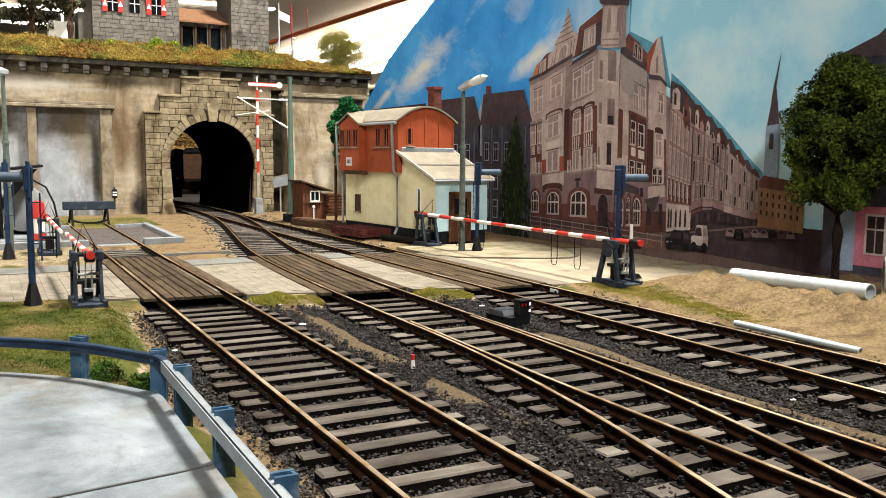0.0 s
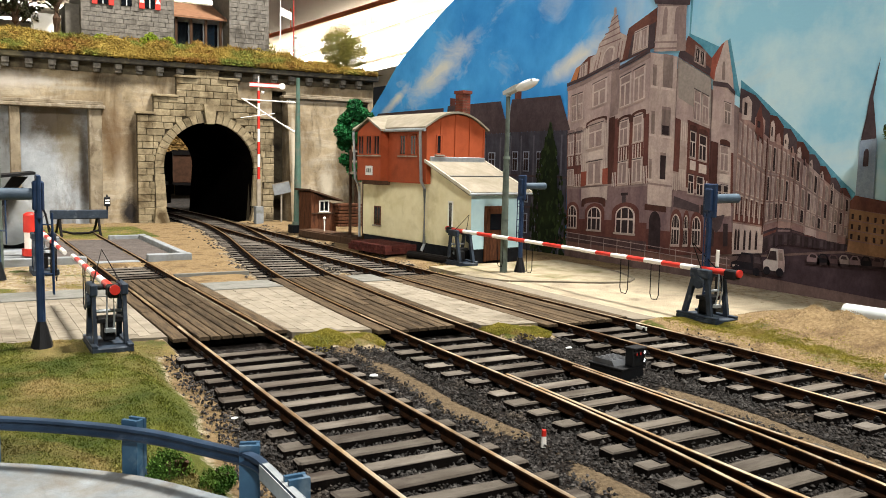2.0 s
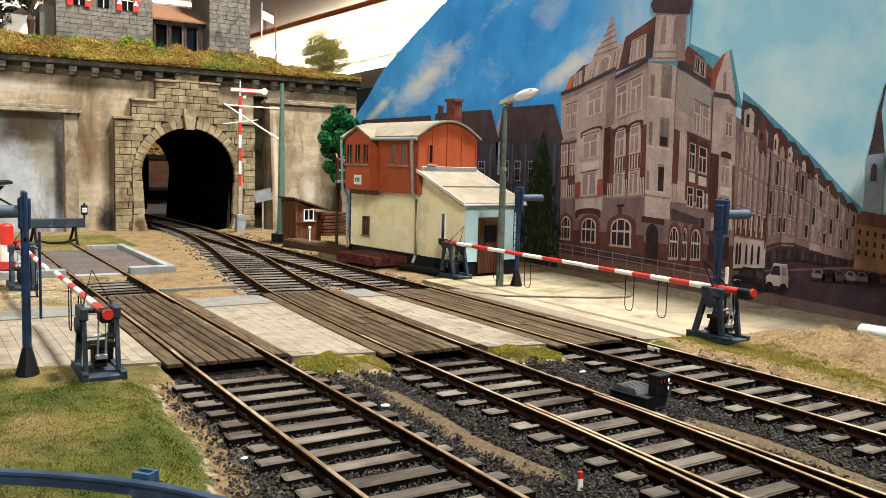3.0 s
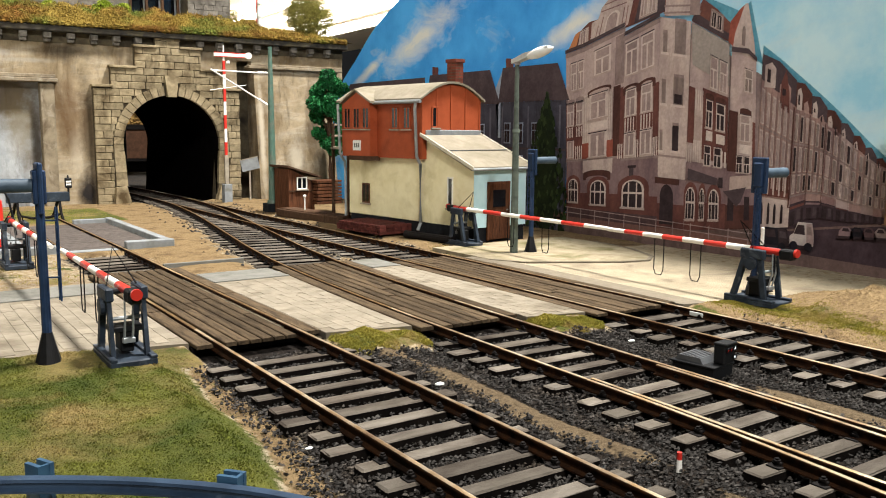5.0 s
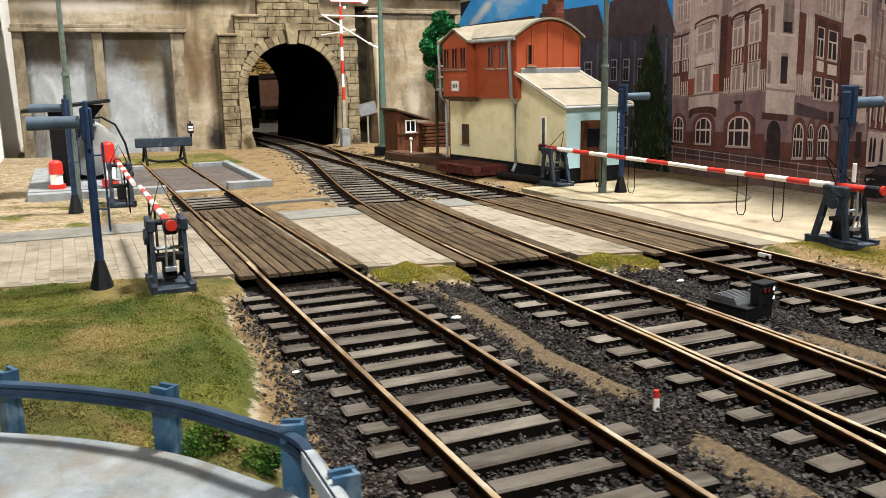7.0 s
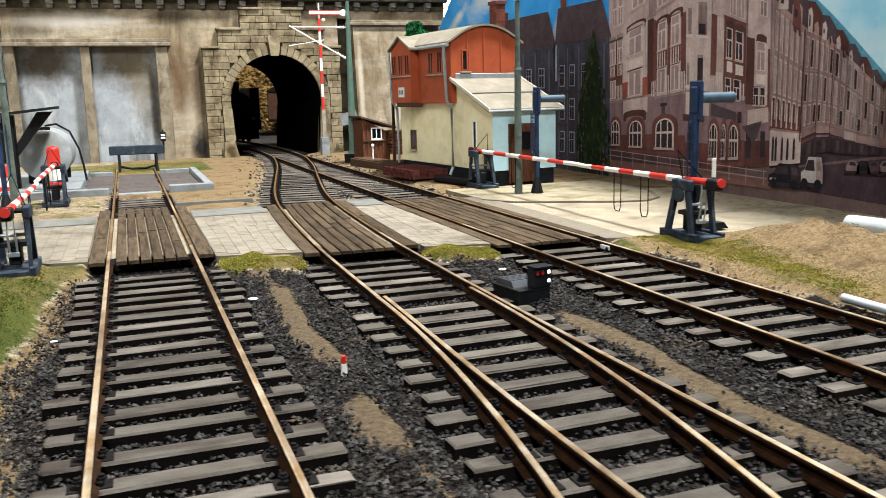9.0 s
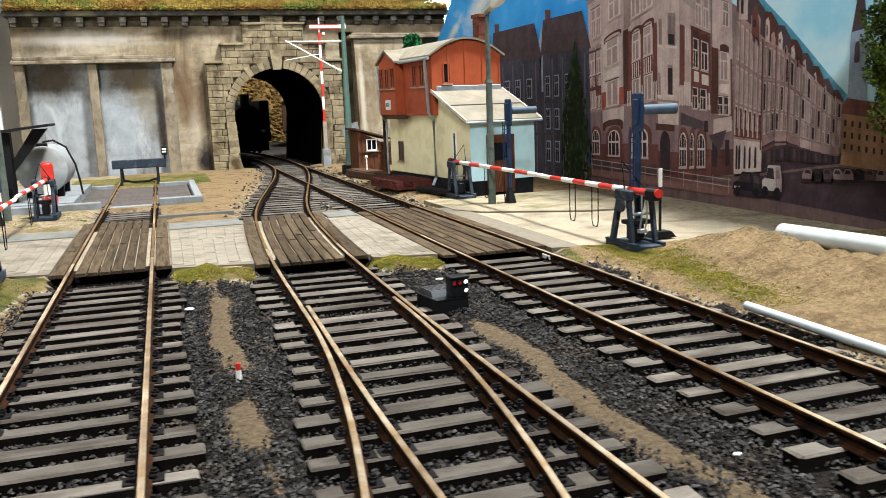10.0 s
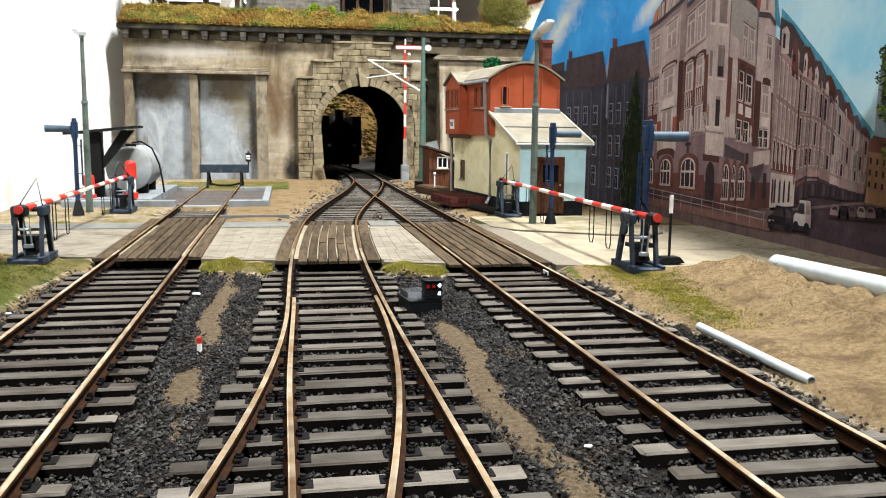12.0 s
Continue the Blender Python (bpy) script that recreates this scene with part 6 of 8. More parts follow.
    # outside stair at the far end
    st = thing("outside_stair", 10.45, 35.2, 0, 7, "weathered timber outside stair with landing", "stairs")
    sh = Shape()
    sh.box(-0.7, -0.6, 2.72, 0.5, 0.6, 2.82, 0.01)
    part("landing", sh, M["greywood"], st)
    for x, y in ((-0.65, -0.55), (0.0, -0.55), (0.45, 0.5), (-0.65, 0.5)):
        sh = Shape()
        sh.box(x - 0.05, y - 0.05, -0.1, x + 0.05, y + 0.05, 3.7, 0.01)
        part("post", sh, M["oldwood"], st)
    for y in (-0.55, 0.5):
        for z in (3.2, 3.62):
            sh = Shape()
            sh.box(-0.7, y - 0.03, z, 0.5, y + 0.03, z + 0.07, 0.01)
            part("hand_rail", sh, M["greywood"], st)
    for s in (-1, 1):
        sh = Shape()
        sh.tube([(-0.1 + 0.5 * s, -0.58, 0.3), (-0.1 - 0.5 * s, -0.58, 2.6)], 0.04, 5)
        part("brace", sh, M["oldwood"], st)
    sh = Shape()
    sh.tube([(-0.65, -0.6, 2.85), (0.0, -0.6, 3.6)], 0.03, 5)
    part("brace", sh, M["greywood"], st)
    for k in range(8):
        sh = Shape()
        sh.box(-0.1, -0.75 - 0.02 * k, 0.1 + 0.17 * k, 0.4, -0.55, 0.14 + 0.17 * k)
        part("tread", sh, M["greywood"], st)


signal_box()


def shed():
    s = thing("wooden_shed", 9.95, 39.6, 0, 6, "small brown board shed with white framed window", "shed")
    for k in range(7):
        sh = Shape()
        x = -0.62 + k * 0.178
        sh.prism([(x, -0.05), (x + 0.17, -0.05), (x + 0.17, 1.86 - 0.09 * (k + 1)), (x, 1.86 - 0.09 * k)], "y", -0.5, -0.44)
        part("board", sh, M["brownwood"], s)
    sh = Shape()
    sh.prism([(-0.6, -0.05), (0.62, -0.05), (0.62, 1.2), (-0.6, 1.82)], "y", -0.44, 0.75)
    part("wall", sh, M["brownwood"], s)
    sh = Shape()
    sh.prism([(-0.75, 1.9), (0.9, 1.42), (0.9, 1.49), (-0.75, 1.98)], "y", -0.65, 0.9)
    part("roof", sh, M["oldwood"], s)
    window_set(s, 0.0, 0.95, 0.5, 0.52, -0.5, 2, "white", 0.04, "v")
    sh = Shape()
    sh.box(-0.62, -0.53, 0.86, 0.64, -0.5, 0.92)
    part("ledge", sh, M["oldwood"], s)
    # open lean-to with stacked boards behind it
    t = thing("board_stack", 11.0, 39.2, 0, 6, "stack of reddish boards under a low cover", "stack")
    for k in range(7):
        sh = Shape()
        sh.box(-0.5 + 0.03 * (k % 3), -0.4, 0.3 + 0.15 * k, 0.75, 0.5, 0.41 + 0.15 * k, 0.01)
        part("board", sh, M["brownwood"], t)


shed()


def platform_and_bricks():
    p = thing("brick_stack", 9.2, 32.2, 0, 7, "low flat stack of dark red bricks beside the track", "bricks")
    me = Shape().box(-0.14, -0.07, 0, 0.14, 0.07, 0.1, 0.008)
    me = mesh_of("brick", me, M["darkbrick"])
    rng = random.Random(8)
    for lay_n in range(3):
        for i in range(5):
            for j in range(16):
                if rng.random() < 0.05 and lay_n == 2:
                    continue
                piece("brick", me, p, -0.62 + i * 0.3 + rng.uniform(-0.01, 0.01), -1.9 + j * 0.16 + rng.uniform(-0.01, 0.01), 0.0 + lay_n * 0.105, rng.uniform(-2, 2))
    q = thing("loading_platform", 9.35, 36.6, 0, 6, "low dark timber edged platform strip", "platform")
    sh = Shape()
    sh.box(-0.35, -2.2, -0.1, 0.5, 2.4, 0.2, 0.02)
    part("edge", sh, M["oldwood"], q)
    sh = Shape()
    sh.box(-0.25, -2.1, 0.2, 0.5, 2.3, 0.23)
    part("surface", sh, M["oldwood"], q)
    sh = Shape()
    sh.cyl((9.35, 29.6, 0.06), (9.75, 27.4, 0.06), 0.13, seg=12)
    solid("drain_pipe", sh, M["iron"], "dark pipe lying beside the signal box", "pipe")


platform_and_bricks()


# ---------------------------------------------------------------- level crossing
def raised():
    sh = Shape()
    sh.m = Matrix.Translation((0, 0, 1.06))
    return sh


def striped_pole(parent, y0, y1, r, bands, first="red", name="boom"):
    holder = None
    for k in range(bands):
        a, b = y0 + (y1 - y0) * k / bands, y0 + (y1 - y0) * (k + 1) / bands
        sh = raised()
        sh.cyl((0, a, 0), (0, b, 0), r * (1 - 0.25 * k / bands), r * (1 - 0.25 * (k + 1) / bands), seg=12)
        colour = "red" if (k % 2 == 0) == (first == "red") else "white"
        ob = part(name if k == 0 else "band", sh, M[colour], parent if k == 0 else holder, soft=True)
        if k == 0:
            holder = ob
    return holder


def barrier(x, y, way, length, label):
    """A lowered crossing barrier; the boom points along way (+1 or -1) in y."""
    b = thing("crossing_barrier", x, y, 0, 0 if way > 0 else 180, label, "barrier", "crossing barriers")
    sh = Shape()
    sh.box(-0.34, -0.55, -0.05, 0.34, 0.62, 0.05, 0.015)
    sh.box(-0.34, -0.55, 0.05, -0.24, 0.62, 0.1, 0.01)
    sh.box(0.24, -0.55, 0.05, 0.34, 0.62, 0.1, 0.01)
    part("base_frame", sh, M["steelblue"], b)
    for s in (-1, 1):
        sh = Shape()
        sh.prism([(-0.36, 0.05), (-0.24, 0.05), (-0.08, 0.98), (-0.2, 0.98)], "x", s * 0.25 - 0.032, s * 0.25 + 0.032)
        sh.prism([(0.4, 0.05), (0.52, 0.05), (0.24, 0.98), (0.12, 0.98)], "x", s * 0.25 - 0.045, s * 0.25 + 0.045)
        sh.box(s * 0.25 - 0.06, -0.26, 0.9, s * 0.25 + 0.06, 0.3, 1.1, 0.02)
        part("bearing_stand", sh, M["steelblue"], b)
    sh = Shape()
    sh.box(-0.24, -0.2, 0.42, 0.24, 0.16, 0.5, 0.01)
    sh.box(-0.1, -0.16, 0.1, 0.1, 0.2, 0.42, 0.02)
    sh.cyl((-0.3, 0.02, 1.02), (0.3, 0.02, 1.02), 0.05, seg=10)
    part("drive_box", sh, M["black"], b)
    sh = Shape()
    sh.tube([(0.05, -0.3, 1.02), (0.06, -0.32, 0.62), (0.06, -0.24, 0.3)], 0.018, 6)
    sh.tube([(-0.05, -0.3, 1.02), (-0.06, -0.32, 0.62), (-0.06, -0.24, 0.3)], 0.018, 6)
    sh.box(-0.09, -0.29, 0.26, 0.09, -0.2, 0.34, 0.01)
    sh.cyl((-0.24, -0.12, 0.62), (0.24, -0.12, 0.62), 0.03, seg=8)
    part("linkage", sh, M["zinc"], b, "bare grey drive rods")
    sh = Shape()
    sh.cyl((-0.35, 0.02, 0.8), (-0.29, 0.02, 0.8), 0.13, seg=14)
    part("pulley", sh, M["steelblue"], b)
    boom = striped_pole(b, 0.25, length, 0.066, 7, "white", "boom")
    boom["label"] = "red and white striped boom"
    sh = raised()
    sh.cyl((0, -0.62, 0), (0, 0.25, 0), 0.075, 0.068, seg=12)
    part("tail", sh, M["red"], boom, soft=True)
    sh = raised()
    sh.box(-0.1, -0.76, -0.13, 0.1, -0.45, 0.08, 0.03)
    part("counterweight", sh, M["black"], boom)
    sh = raised()
    sh.cyl((0, -0.83, 0.02), (0, -0.78, 0.02), 0.085, seg=16)
    part("red_disc", sh, M["red"], boom)
    for f in (0.38, 0.62):
        y0, w = length * f, 0.14
        sh = raised()
        sh.tube([(0, y0 - w, -0.05), (0, y0 - w, -0.78), (0, y0 - 0.6 * w, -0.9), (0, y0 + 0.6 * w, -0.9), (0, y0 + w, -0.78), (0, y0 + w, -0.05)], 0.012, 5)
        part("hanger", sh, M["iron"], boom, "thin wire loop")
    sh = Shape()
    sh.tube([(-0.22, 0.05, 1.1), (0, 0.55, 1.62), (0.22, 0.05, 1.1)], 0.014, 5)
    part("stay_wire", sh, M["iron"], b)
    return b


barrier(-2.22, 18.95, 1, 4.75, "lowered red and white crossing barrier on blue-grey stand in grass")
barrier(-2.3, 29.6, -1, 5.2, "lowered red and white crossing barrier beside the inspection pit")
barrier(9.88, 16.45, 1, 4.42, "lowered red and white barrier on dark stand by the sand bank")
barrier(9.95, 27.2, -1, 6.3, "lowered red and white crossing barrier before the signal box")


M["hoodgrey"] = mat("hood_slate", "35424e", "475663", 4, 0.55, 0, 0.25, 30, 0.15)


def crossing_light(x, y, side, label):
    p = thing("crossing_light", x, y, 0, 0, label, "signal", "crossing lights")
    sh = Shape()
    sh.cyl((0, 0, -0.05), (0, 0, 0.42), 0.19, 0.075, seg=10)
    part("foot", sh, M["black"], p)
    sh = Shape()
    sh.cyl((0, 0, 0.35), (0, 0, 2.85), 0.07, 0.062, seg=10)
    part("post", sh, M["navy"], p)
    sh = Shape()
    sh.box(-0.035, -0.19, 2.2, 0.035, 0.19, 2.95, 0.02)
    sh.box(-0.09, -0.1, 2.34, 0.09, 0.1, 2.84, 0.02)
    part("lamp_head", sh, M["navy"], p)
    sh = Shape()
    sh.cyl((side * 0.1, 0, 2.62), (side * 0.85, 0, 2.62), 0.1, 0.11, seg=14)
    part("hood", sh, M["hoodgrey"], p, "long slate grey lamp hood", soft=True)
    sh = Shape()
    for s in (-0.17, -0.05):
        sh.tube([(-side * 0.2, s, 0.9), (-side * 0.2, s, 2.3)], 0.016, 5)
    for k in range(7):
        sh.cyl((-side * 0.2, -0.17, 1.0 + 0.2 * k), (-side * 0.2, -0.05, 1.0 + 0.2 * k), 0.012, seg=5)
    sh.cyl((0, 0, 1.25), (-side * 0.2, -0.11, 1.25), 0.014, seg=5)
    sh.cyl((0, 0, 2.1), (-side * 0.2, -0.11, 2.1), 0.014, seg=5)
    part("ladder", sh, M["navy"], p)


crossing_light(-3.24, 19.35, -1, "blue-grey crossing light with long dark hood in the grass")
crossing_light(-3.48, 28.6, -1, "blue-grey crossing light with dark hood by the white partition")
crossing_light(10.1, 16.75, 1, "blue-grey crossing light behind the barrier stand")
crossing_light(10.66, 24.75, 1, "dark crossing light beside the signal box door")


def street_lamp(x, y, way, top, reach, label):
    l = thing("street_lamp", x, y, 0, way, label, "lamp", "street lamps")
    sh = Shape()
    sh.cyl((0, 0, -0.05), (0, 0, 3.5), 0.115, 0.09, seg=12)
    part("base_tube", sh, M["lampgrey"], l)
    sh = Shape()
    sh.cyl((0, 0, 3.45), (0, 0, top - 0.02), 0.075, 0.06, seg=12)
    sh.cyl((0, 0, 3.42), (0, 0, 3.52), 0.12, 0.1, seg=12)
    part("pole", sh, M["lampgrey"], l, soft=True)
    tilt = Matrix.Translation((0, 0, top)) @ Matrix.Rotation(radians(-9), 4, "Y") @ Matrix.Translation((0, 0, -top))
    sh = Shape()
    sh.m = tilt
    sh.prism([(-0.14, top - 0.05), (-0.14, top + 0.06), (reach * 0.3, top + 0.11), (reach * 0.86, top + 0.06), (reach * 0.86, top + 0.01), (reach * 0.3, top - 0.04)], "y", -0.12, 0.12)
    sh.cyl((0, 0, top - 0.12), (0, 0, top + 0.02), 0.085, seg=10)
    h = part("lamp_head", sh, M["lamphead"], l)
    sh = Shape()
    sh.m = tilt
    sh.ball((reach * 0.58, 0, top - 0.0), reach * 0.33, 16, 8, 1.0, 0.3, 0.24)
    part("cover", sh, M["lampglass"], h, "clear white lamp cover", soft=True)


street_lamp(10.15, 24.9, -93, 5.42, 1.75, "grey-green street lamp with a curved head beside the crossing")
street_lamp(-3.4, 29.8, 113, 5.62, 1.1, "grey-green street lamp by the fuel point")


def marker_stick(x, y):
    m = thing("marker_stick", x, y, 0, 0, "thin black and white marker stick on a foot", "post")
    sh = Shape()
    sh.cyl((0, 0, 0), (0, 0, 1.1), 0.03, seg=8)
    part("rod", sh, M["black"], m)
    sh = Shape()
    sh.cyl((0, 0, 1.02), (0, 0, 1.4), 0.042, seg=10)
    part("cap", sh, M["white"], m)
    sh = Shape()
    sh.prism([(-0.3, -0.03), (0.3, -0.03), (0.18, 0.1), (-0.18, 0.1)], "y", -0.15, 0.15)
    part("foot", sh, M["black"], m)


marker_stick(10.87, 17.15)


# ---------------------------------------------------------------- railway signals and mast
def semaphore(x, y):
    s = thing("semaphore_signal", x, y, 0, 0, "red and white striped signal mast with level arm", "signal")
    sh = Shape()
    sh.box(-0.2, -0.2, -0.2, 0.2, 0.2, 0.82, 0.02)
    part("foot", sh, M["kerb"], s, "pale grey concrete foot")
    n = 7
    for k in range(n):
        sh = Shape()
        a, b = 2.2 + 4.5 * k / n, 2.2 + 4.5 * (k + 1) / n
        sh.box(-0.058, -0.05, a, 0.058, 0.05, b)
        part("band", sh, M["red" if k % 2 == 0 else "white"], s)
    sh = Shape()
    sh.box(-0.09, -0.07, 0.5, 0.09, 0.07, 2.22)
    part("lower_mast", sh, M["greywood"], s)
    sh = Shape()
    sh.box(-0.5, -0.1, 6.88, 1.1, -0.06, 7.08, 0.01)
    arm = part("arm", sh, M["white"], s, "white signal arm with red edge")
    sh = Shape()
    sh.box(-0.5, -0.11, 6.87, 1.05, -0.1, 6.905)
    sh.box(-0.5, -0.11, 7.055, 1.05, -0.1, 7.09)
    part("edge", sh, M["red"], arm)
    sh = Shape()
    sh.cyl((1.22, -0.11, 6.98), (1.22, -0.05, 6.98), 0.16, seg=20)
    part("disc", sh, M["white"], arm)
    sh = Shape()
    sh.cyl((0, 0, 6.7), (0, 0, 7.42), 0.05, 0.03, seg=8)
    sh.ball((0.2, -0.05, 6.62), 0.09, 8, 6)
    part("finial", sh, M["white"], s)


semaphore(9.22, 46.0)


def catenary_mast(x, y):
    c = thing("catenary_mast", x, y, 0, 0, "green tapered overhead line mast with white bracket", "mast")
    sh = Shape()
    sh.box(-0.34, -0.34, -0.1, 0.34, 0.34, 0.28, 0.03)
    part("footing", sh, M["plinth"], c)
    sh = Shape()
    sh.cyl((0, 0, 0.28), (0, 0, 0.42), 0.26, 0.22, seg=12)
    sh.cyl((0, 0, 0.42), (0, 0, 6.95), 0.185, 0.085, seg=10)
    part("shaft", sh, M["mastgreen"], c, soft=True)
    b = Shape()
    b.tube([(-0.1, 0, 5.84), (-2.55, 0, 5.86)], 0.03, 6)
    br = part("bracket", b, M["white"], c, "white tubular bracket")
    for pts, r in (([(-2.6, 0, 5.9), (-0.15, 0, 4.5)], 0.033), ([(-2.65, 0, 5.05), (-1.1, 0, 5.3)], 0.02)):
        sh = Shape()
        sh.tube(pts, r, 6)
        part("strut", sh, M["white"], br)
    for p0, p1 in (((-0.55, 0, 5.84), (-0.15, 0, 5.84)), ((-0.55, 0, 4.73), (-0.15, 0, 4.5))):
        sh = Shape()
        for k in range(4):
            a, bb = Vector(p0).lerp(Vector(p1), k / 4), Vector(p0).lerp(Vector(p1), (k + 0.6) / 4)
            sh.cyl(a, bb, 0.06, seg=10)
        part("insulator", sh, M["white"], br)


catenary_mast(9.32, 40.62)


def dwarf_signal(x, y, rz):
    d = thing("dwarf_signal", x, y, -0.24, rz, "black ground signal box with two white lights lit", "signal")
    sh = Shape()
    sh.box(-0.27, 0, 0, 0.27, 0.72, 0.26, 0.015)
    sh.box(-0.29, -0.015, 0.23, 0.29, 0.74, 0.265, 0.008)
    part("housing", sh, M["black"], d)
    sh = Shape()
    sh.prism([(0.2, 0.26), (0.7, 0.26), (0.62, 0.35), (0.26, 0.35)], "x", -0.24, 0.2)
    lid = part("lid", sh, M["signal_lid"], d, "shiny grey ribbed cover plate")
    for k in range(6):
        sh = Shape()
        sh.box(-0.22, 0.28 + 0.055 * k, 0.35, 0.18, 0.305 + 0.055 * k, 0.362)
        part("rib", sh, M["signal_lid"], lid)
    sh = Shape()
    sh.box(-0.04, -0.03, 0.26, 0.26, 0.16, 0.58, 0.02)
    sh.box(-0.05, -0.06, 0.55, 0.27, 0.16, 0.59, 0.01)
    h = part("lamp_head", sh, M["black"], d)
    for px, pz, m in ((0.2, 0.5, "ledwhite"), (0.2, 0.37, "ledwhite"), (0.01, 0.49, "ledred"), (0.1, 0.49, "ledred")):
        sh = Shape()
        sh.cyl((px, -0.05, pz), (px, -0.028, pz), 0.03, seg=12)
        part("lens", sh, M[m], h)
        sh = Shape()
        sh.cyl((px, -0.075, pz), (px, -0.03, pz), 0.038, 0.038, seg=12, cap=False)
        part("lens_hood", sh, M["black"], h)


M["signal_lid"] = mat("signal_lid_grey", "4a4c4e", "64676a", 5, 0.3, 0.3, 0.5, 30, 0.1, rnd=0.1)
dwarf_signal(5.07, 13.58, 8)


def fouling_marker(x, y):
    m = thing("fouling_marker", x, y, -0.2, 0, "small red and white fouling point marker peg", "marker")
    sh = Shape()
    sh.cyl((0, 0, 0), (0, 0, 0.14), 0.036, 0.032, seg=10)
    part("lower", sh, M["white"], m)
    sh = Shape()
    sh.cyl((0, 0, 0.14), (0, 0, 0.22), 0.032, 0.028, seg=10)
    part("upper", sh, M["red"], m)


fouling_marker(1.76, 11.58)


# ---------------------------------------------------------------- fuel point, pit and tank
def inspection_pit():
    p = thing("inspection_pit", 0, 0, 0, 0, "flat pit with dark grating and pale concrete rim", "pit")
    for x0, y0, x1, y1, zt in ((-4.7, 31.5, -0.92, 31.85, 0.15), (-0.66, 31.5, 0.66, 31.85, -0.04), (0.9, 31.5, 2.3, 31.85, 0.15), (2.05, 31.85, 2.3, 39.4, 0.13), (-4.7, 31.85, -1.75, 39.4, 0.2), (-1.75, 39.2, -0.9, 39.45, 0.1), (0.9, 39.2, 2.05, 39.45, 0.1)):
        sh = Shape()
        sh.box(x0, y0, -0.2, x1, y1, zt, 0.02)
        part("rim", sh, M["kerb"], p)
    sh = Shape()
    sh.box(-1.75, 31.85, -0.25, 2.05, 39.2, -0.07)
    part("pit_floor", sh, M["plinth"], p)
    for x0, x1 in ((-1.72, -0.84), (-0.66, 0.66), (0.84, 2.02)):
        for k in range(14):
            sh = Shape()
            y = 31.9 + k * 0.52
            sh.box(x0, y, -0.08, x1, y + 0.5, -0.045, 0.008)
            part("grating", sh, M["pit"], p)


inspection_pit()


def fuel_point():
    c = thing("canopy", -3.75, 32.9, 0.2, 0, "black sloping canopy on one post at the fuel point", "canopy")
    sh = Shape()
    sh.box(-0.22, -0.2, -0.02, 0.22, 0.2, 2.3, 0.02)
    part("post", sh, M["black"], c)
    sh = Shape()
    sh.prism([(-0.9, 2.2), (1.5, 2.46), (1.5, 2.54), (-0.9, 2.29)], "y", -0.9, 0.9)
    part("roof", sh, M["black"], c)
    sh = Shape()
    sh.prism([(0.1, 1.2), (0.1, 0.85), (1.35, 2.38), (0.9, 2.38)], "y", -0.12, 0.12)
    part("brace", sh, M["black"], c)
    t = thing("fuel_tank", -2.85, 35.4, 0.2, 0, "grey horizontal cylinder tank with a hose", "tank")
    sh = Shape()
    sh.cyl((0, -1.4, 0.95), (0, 1.6, 0.95), 0.82, seg=32)
    sh.cyl((0, -1.5, 0.95), (0, -1.4, 0.95), 0.66, 0.82, seg=32)
    part("shell", sh, M["tank"], t, soft=True)
    for y in (-0.9, 1.0):
        sh = Shape()
        sh.box(-0.6, y - 0.12, 0, 0.6, y + 0.12, 0.42, 0.02)
        part("saddle", sh, M["black"], t)
    sh = Shape()
    sh.cyl((0, -0.8, 1.7), (0, -0.8, 1.86), 0.2, seg=14)
    part("manhole", sh, M["iron"], t)
    sh = Shape()
    sh.tube([(0.05, -0.8, 1.9), (0.4, -0.9, 1.95), (0.8, -1.0, 1.7), (1.05, -1.05, 1.1), (1.15, -1.05, 0.5), (1.2, -1.05, 0.02)], 0.035, 8)
    part("hose", sh, M["black"], t, soft=True)
    for x, y, lab in ((-2.45, 31.95, "red and white fuel pump column"), (-3.9, 32.2, "low red and white fuel pump")):
        f = thing("fuel_pump", x, y, 0.2, 0, lab, "pump", "fuel pumps")
        k = 1.0 if x > -3 else 0.6
        sh = Shape()
        sh.cyl((0, 0, 0), (0, 0, 0.22 * k), 0.24, seg=16)
        part("base", sh, M["red"], f)
        sh = Shape()
        sh.cyl((0, 0, 0.22 * k), (0, 0, 0.72 * k), 0.17, seg=16)
        part("column", sh, M["white"], f)
        sh = Shape()
        sh.cyl((0, 0, 0.72 * k), (0, 0, 1.22 * k), 0.2, 0.19, seg=16)
        sh.ball((0, 0, 1.22 * k), 0.19, 14, 8, 1, 1, 0.6)
        part("cap", sh, M["red"], f, soft=True)


fuel_point()


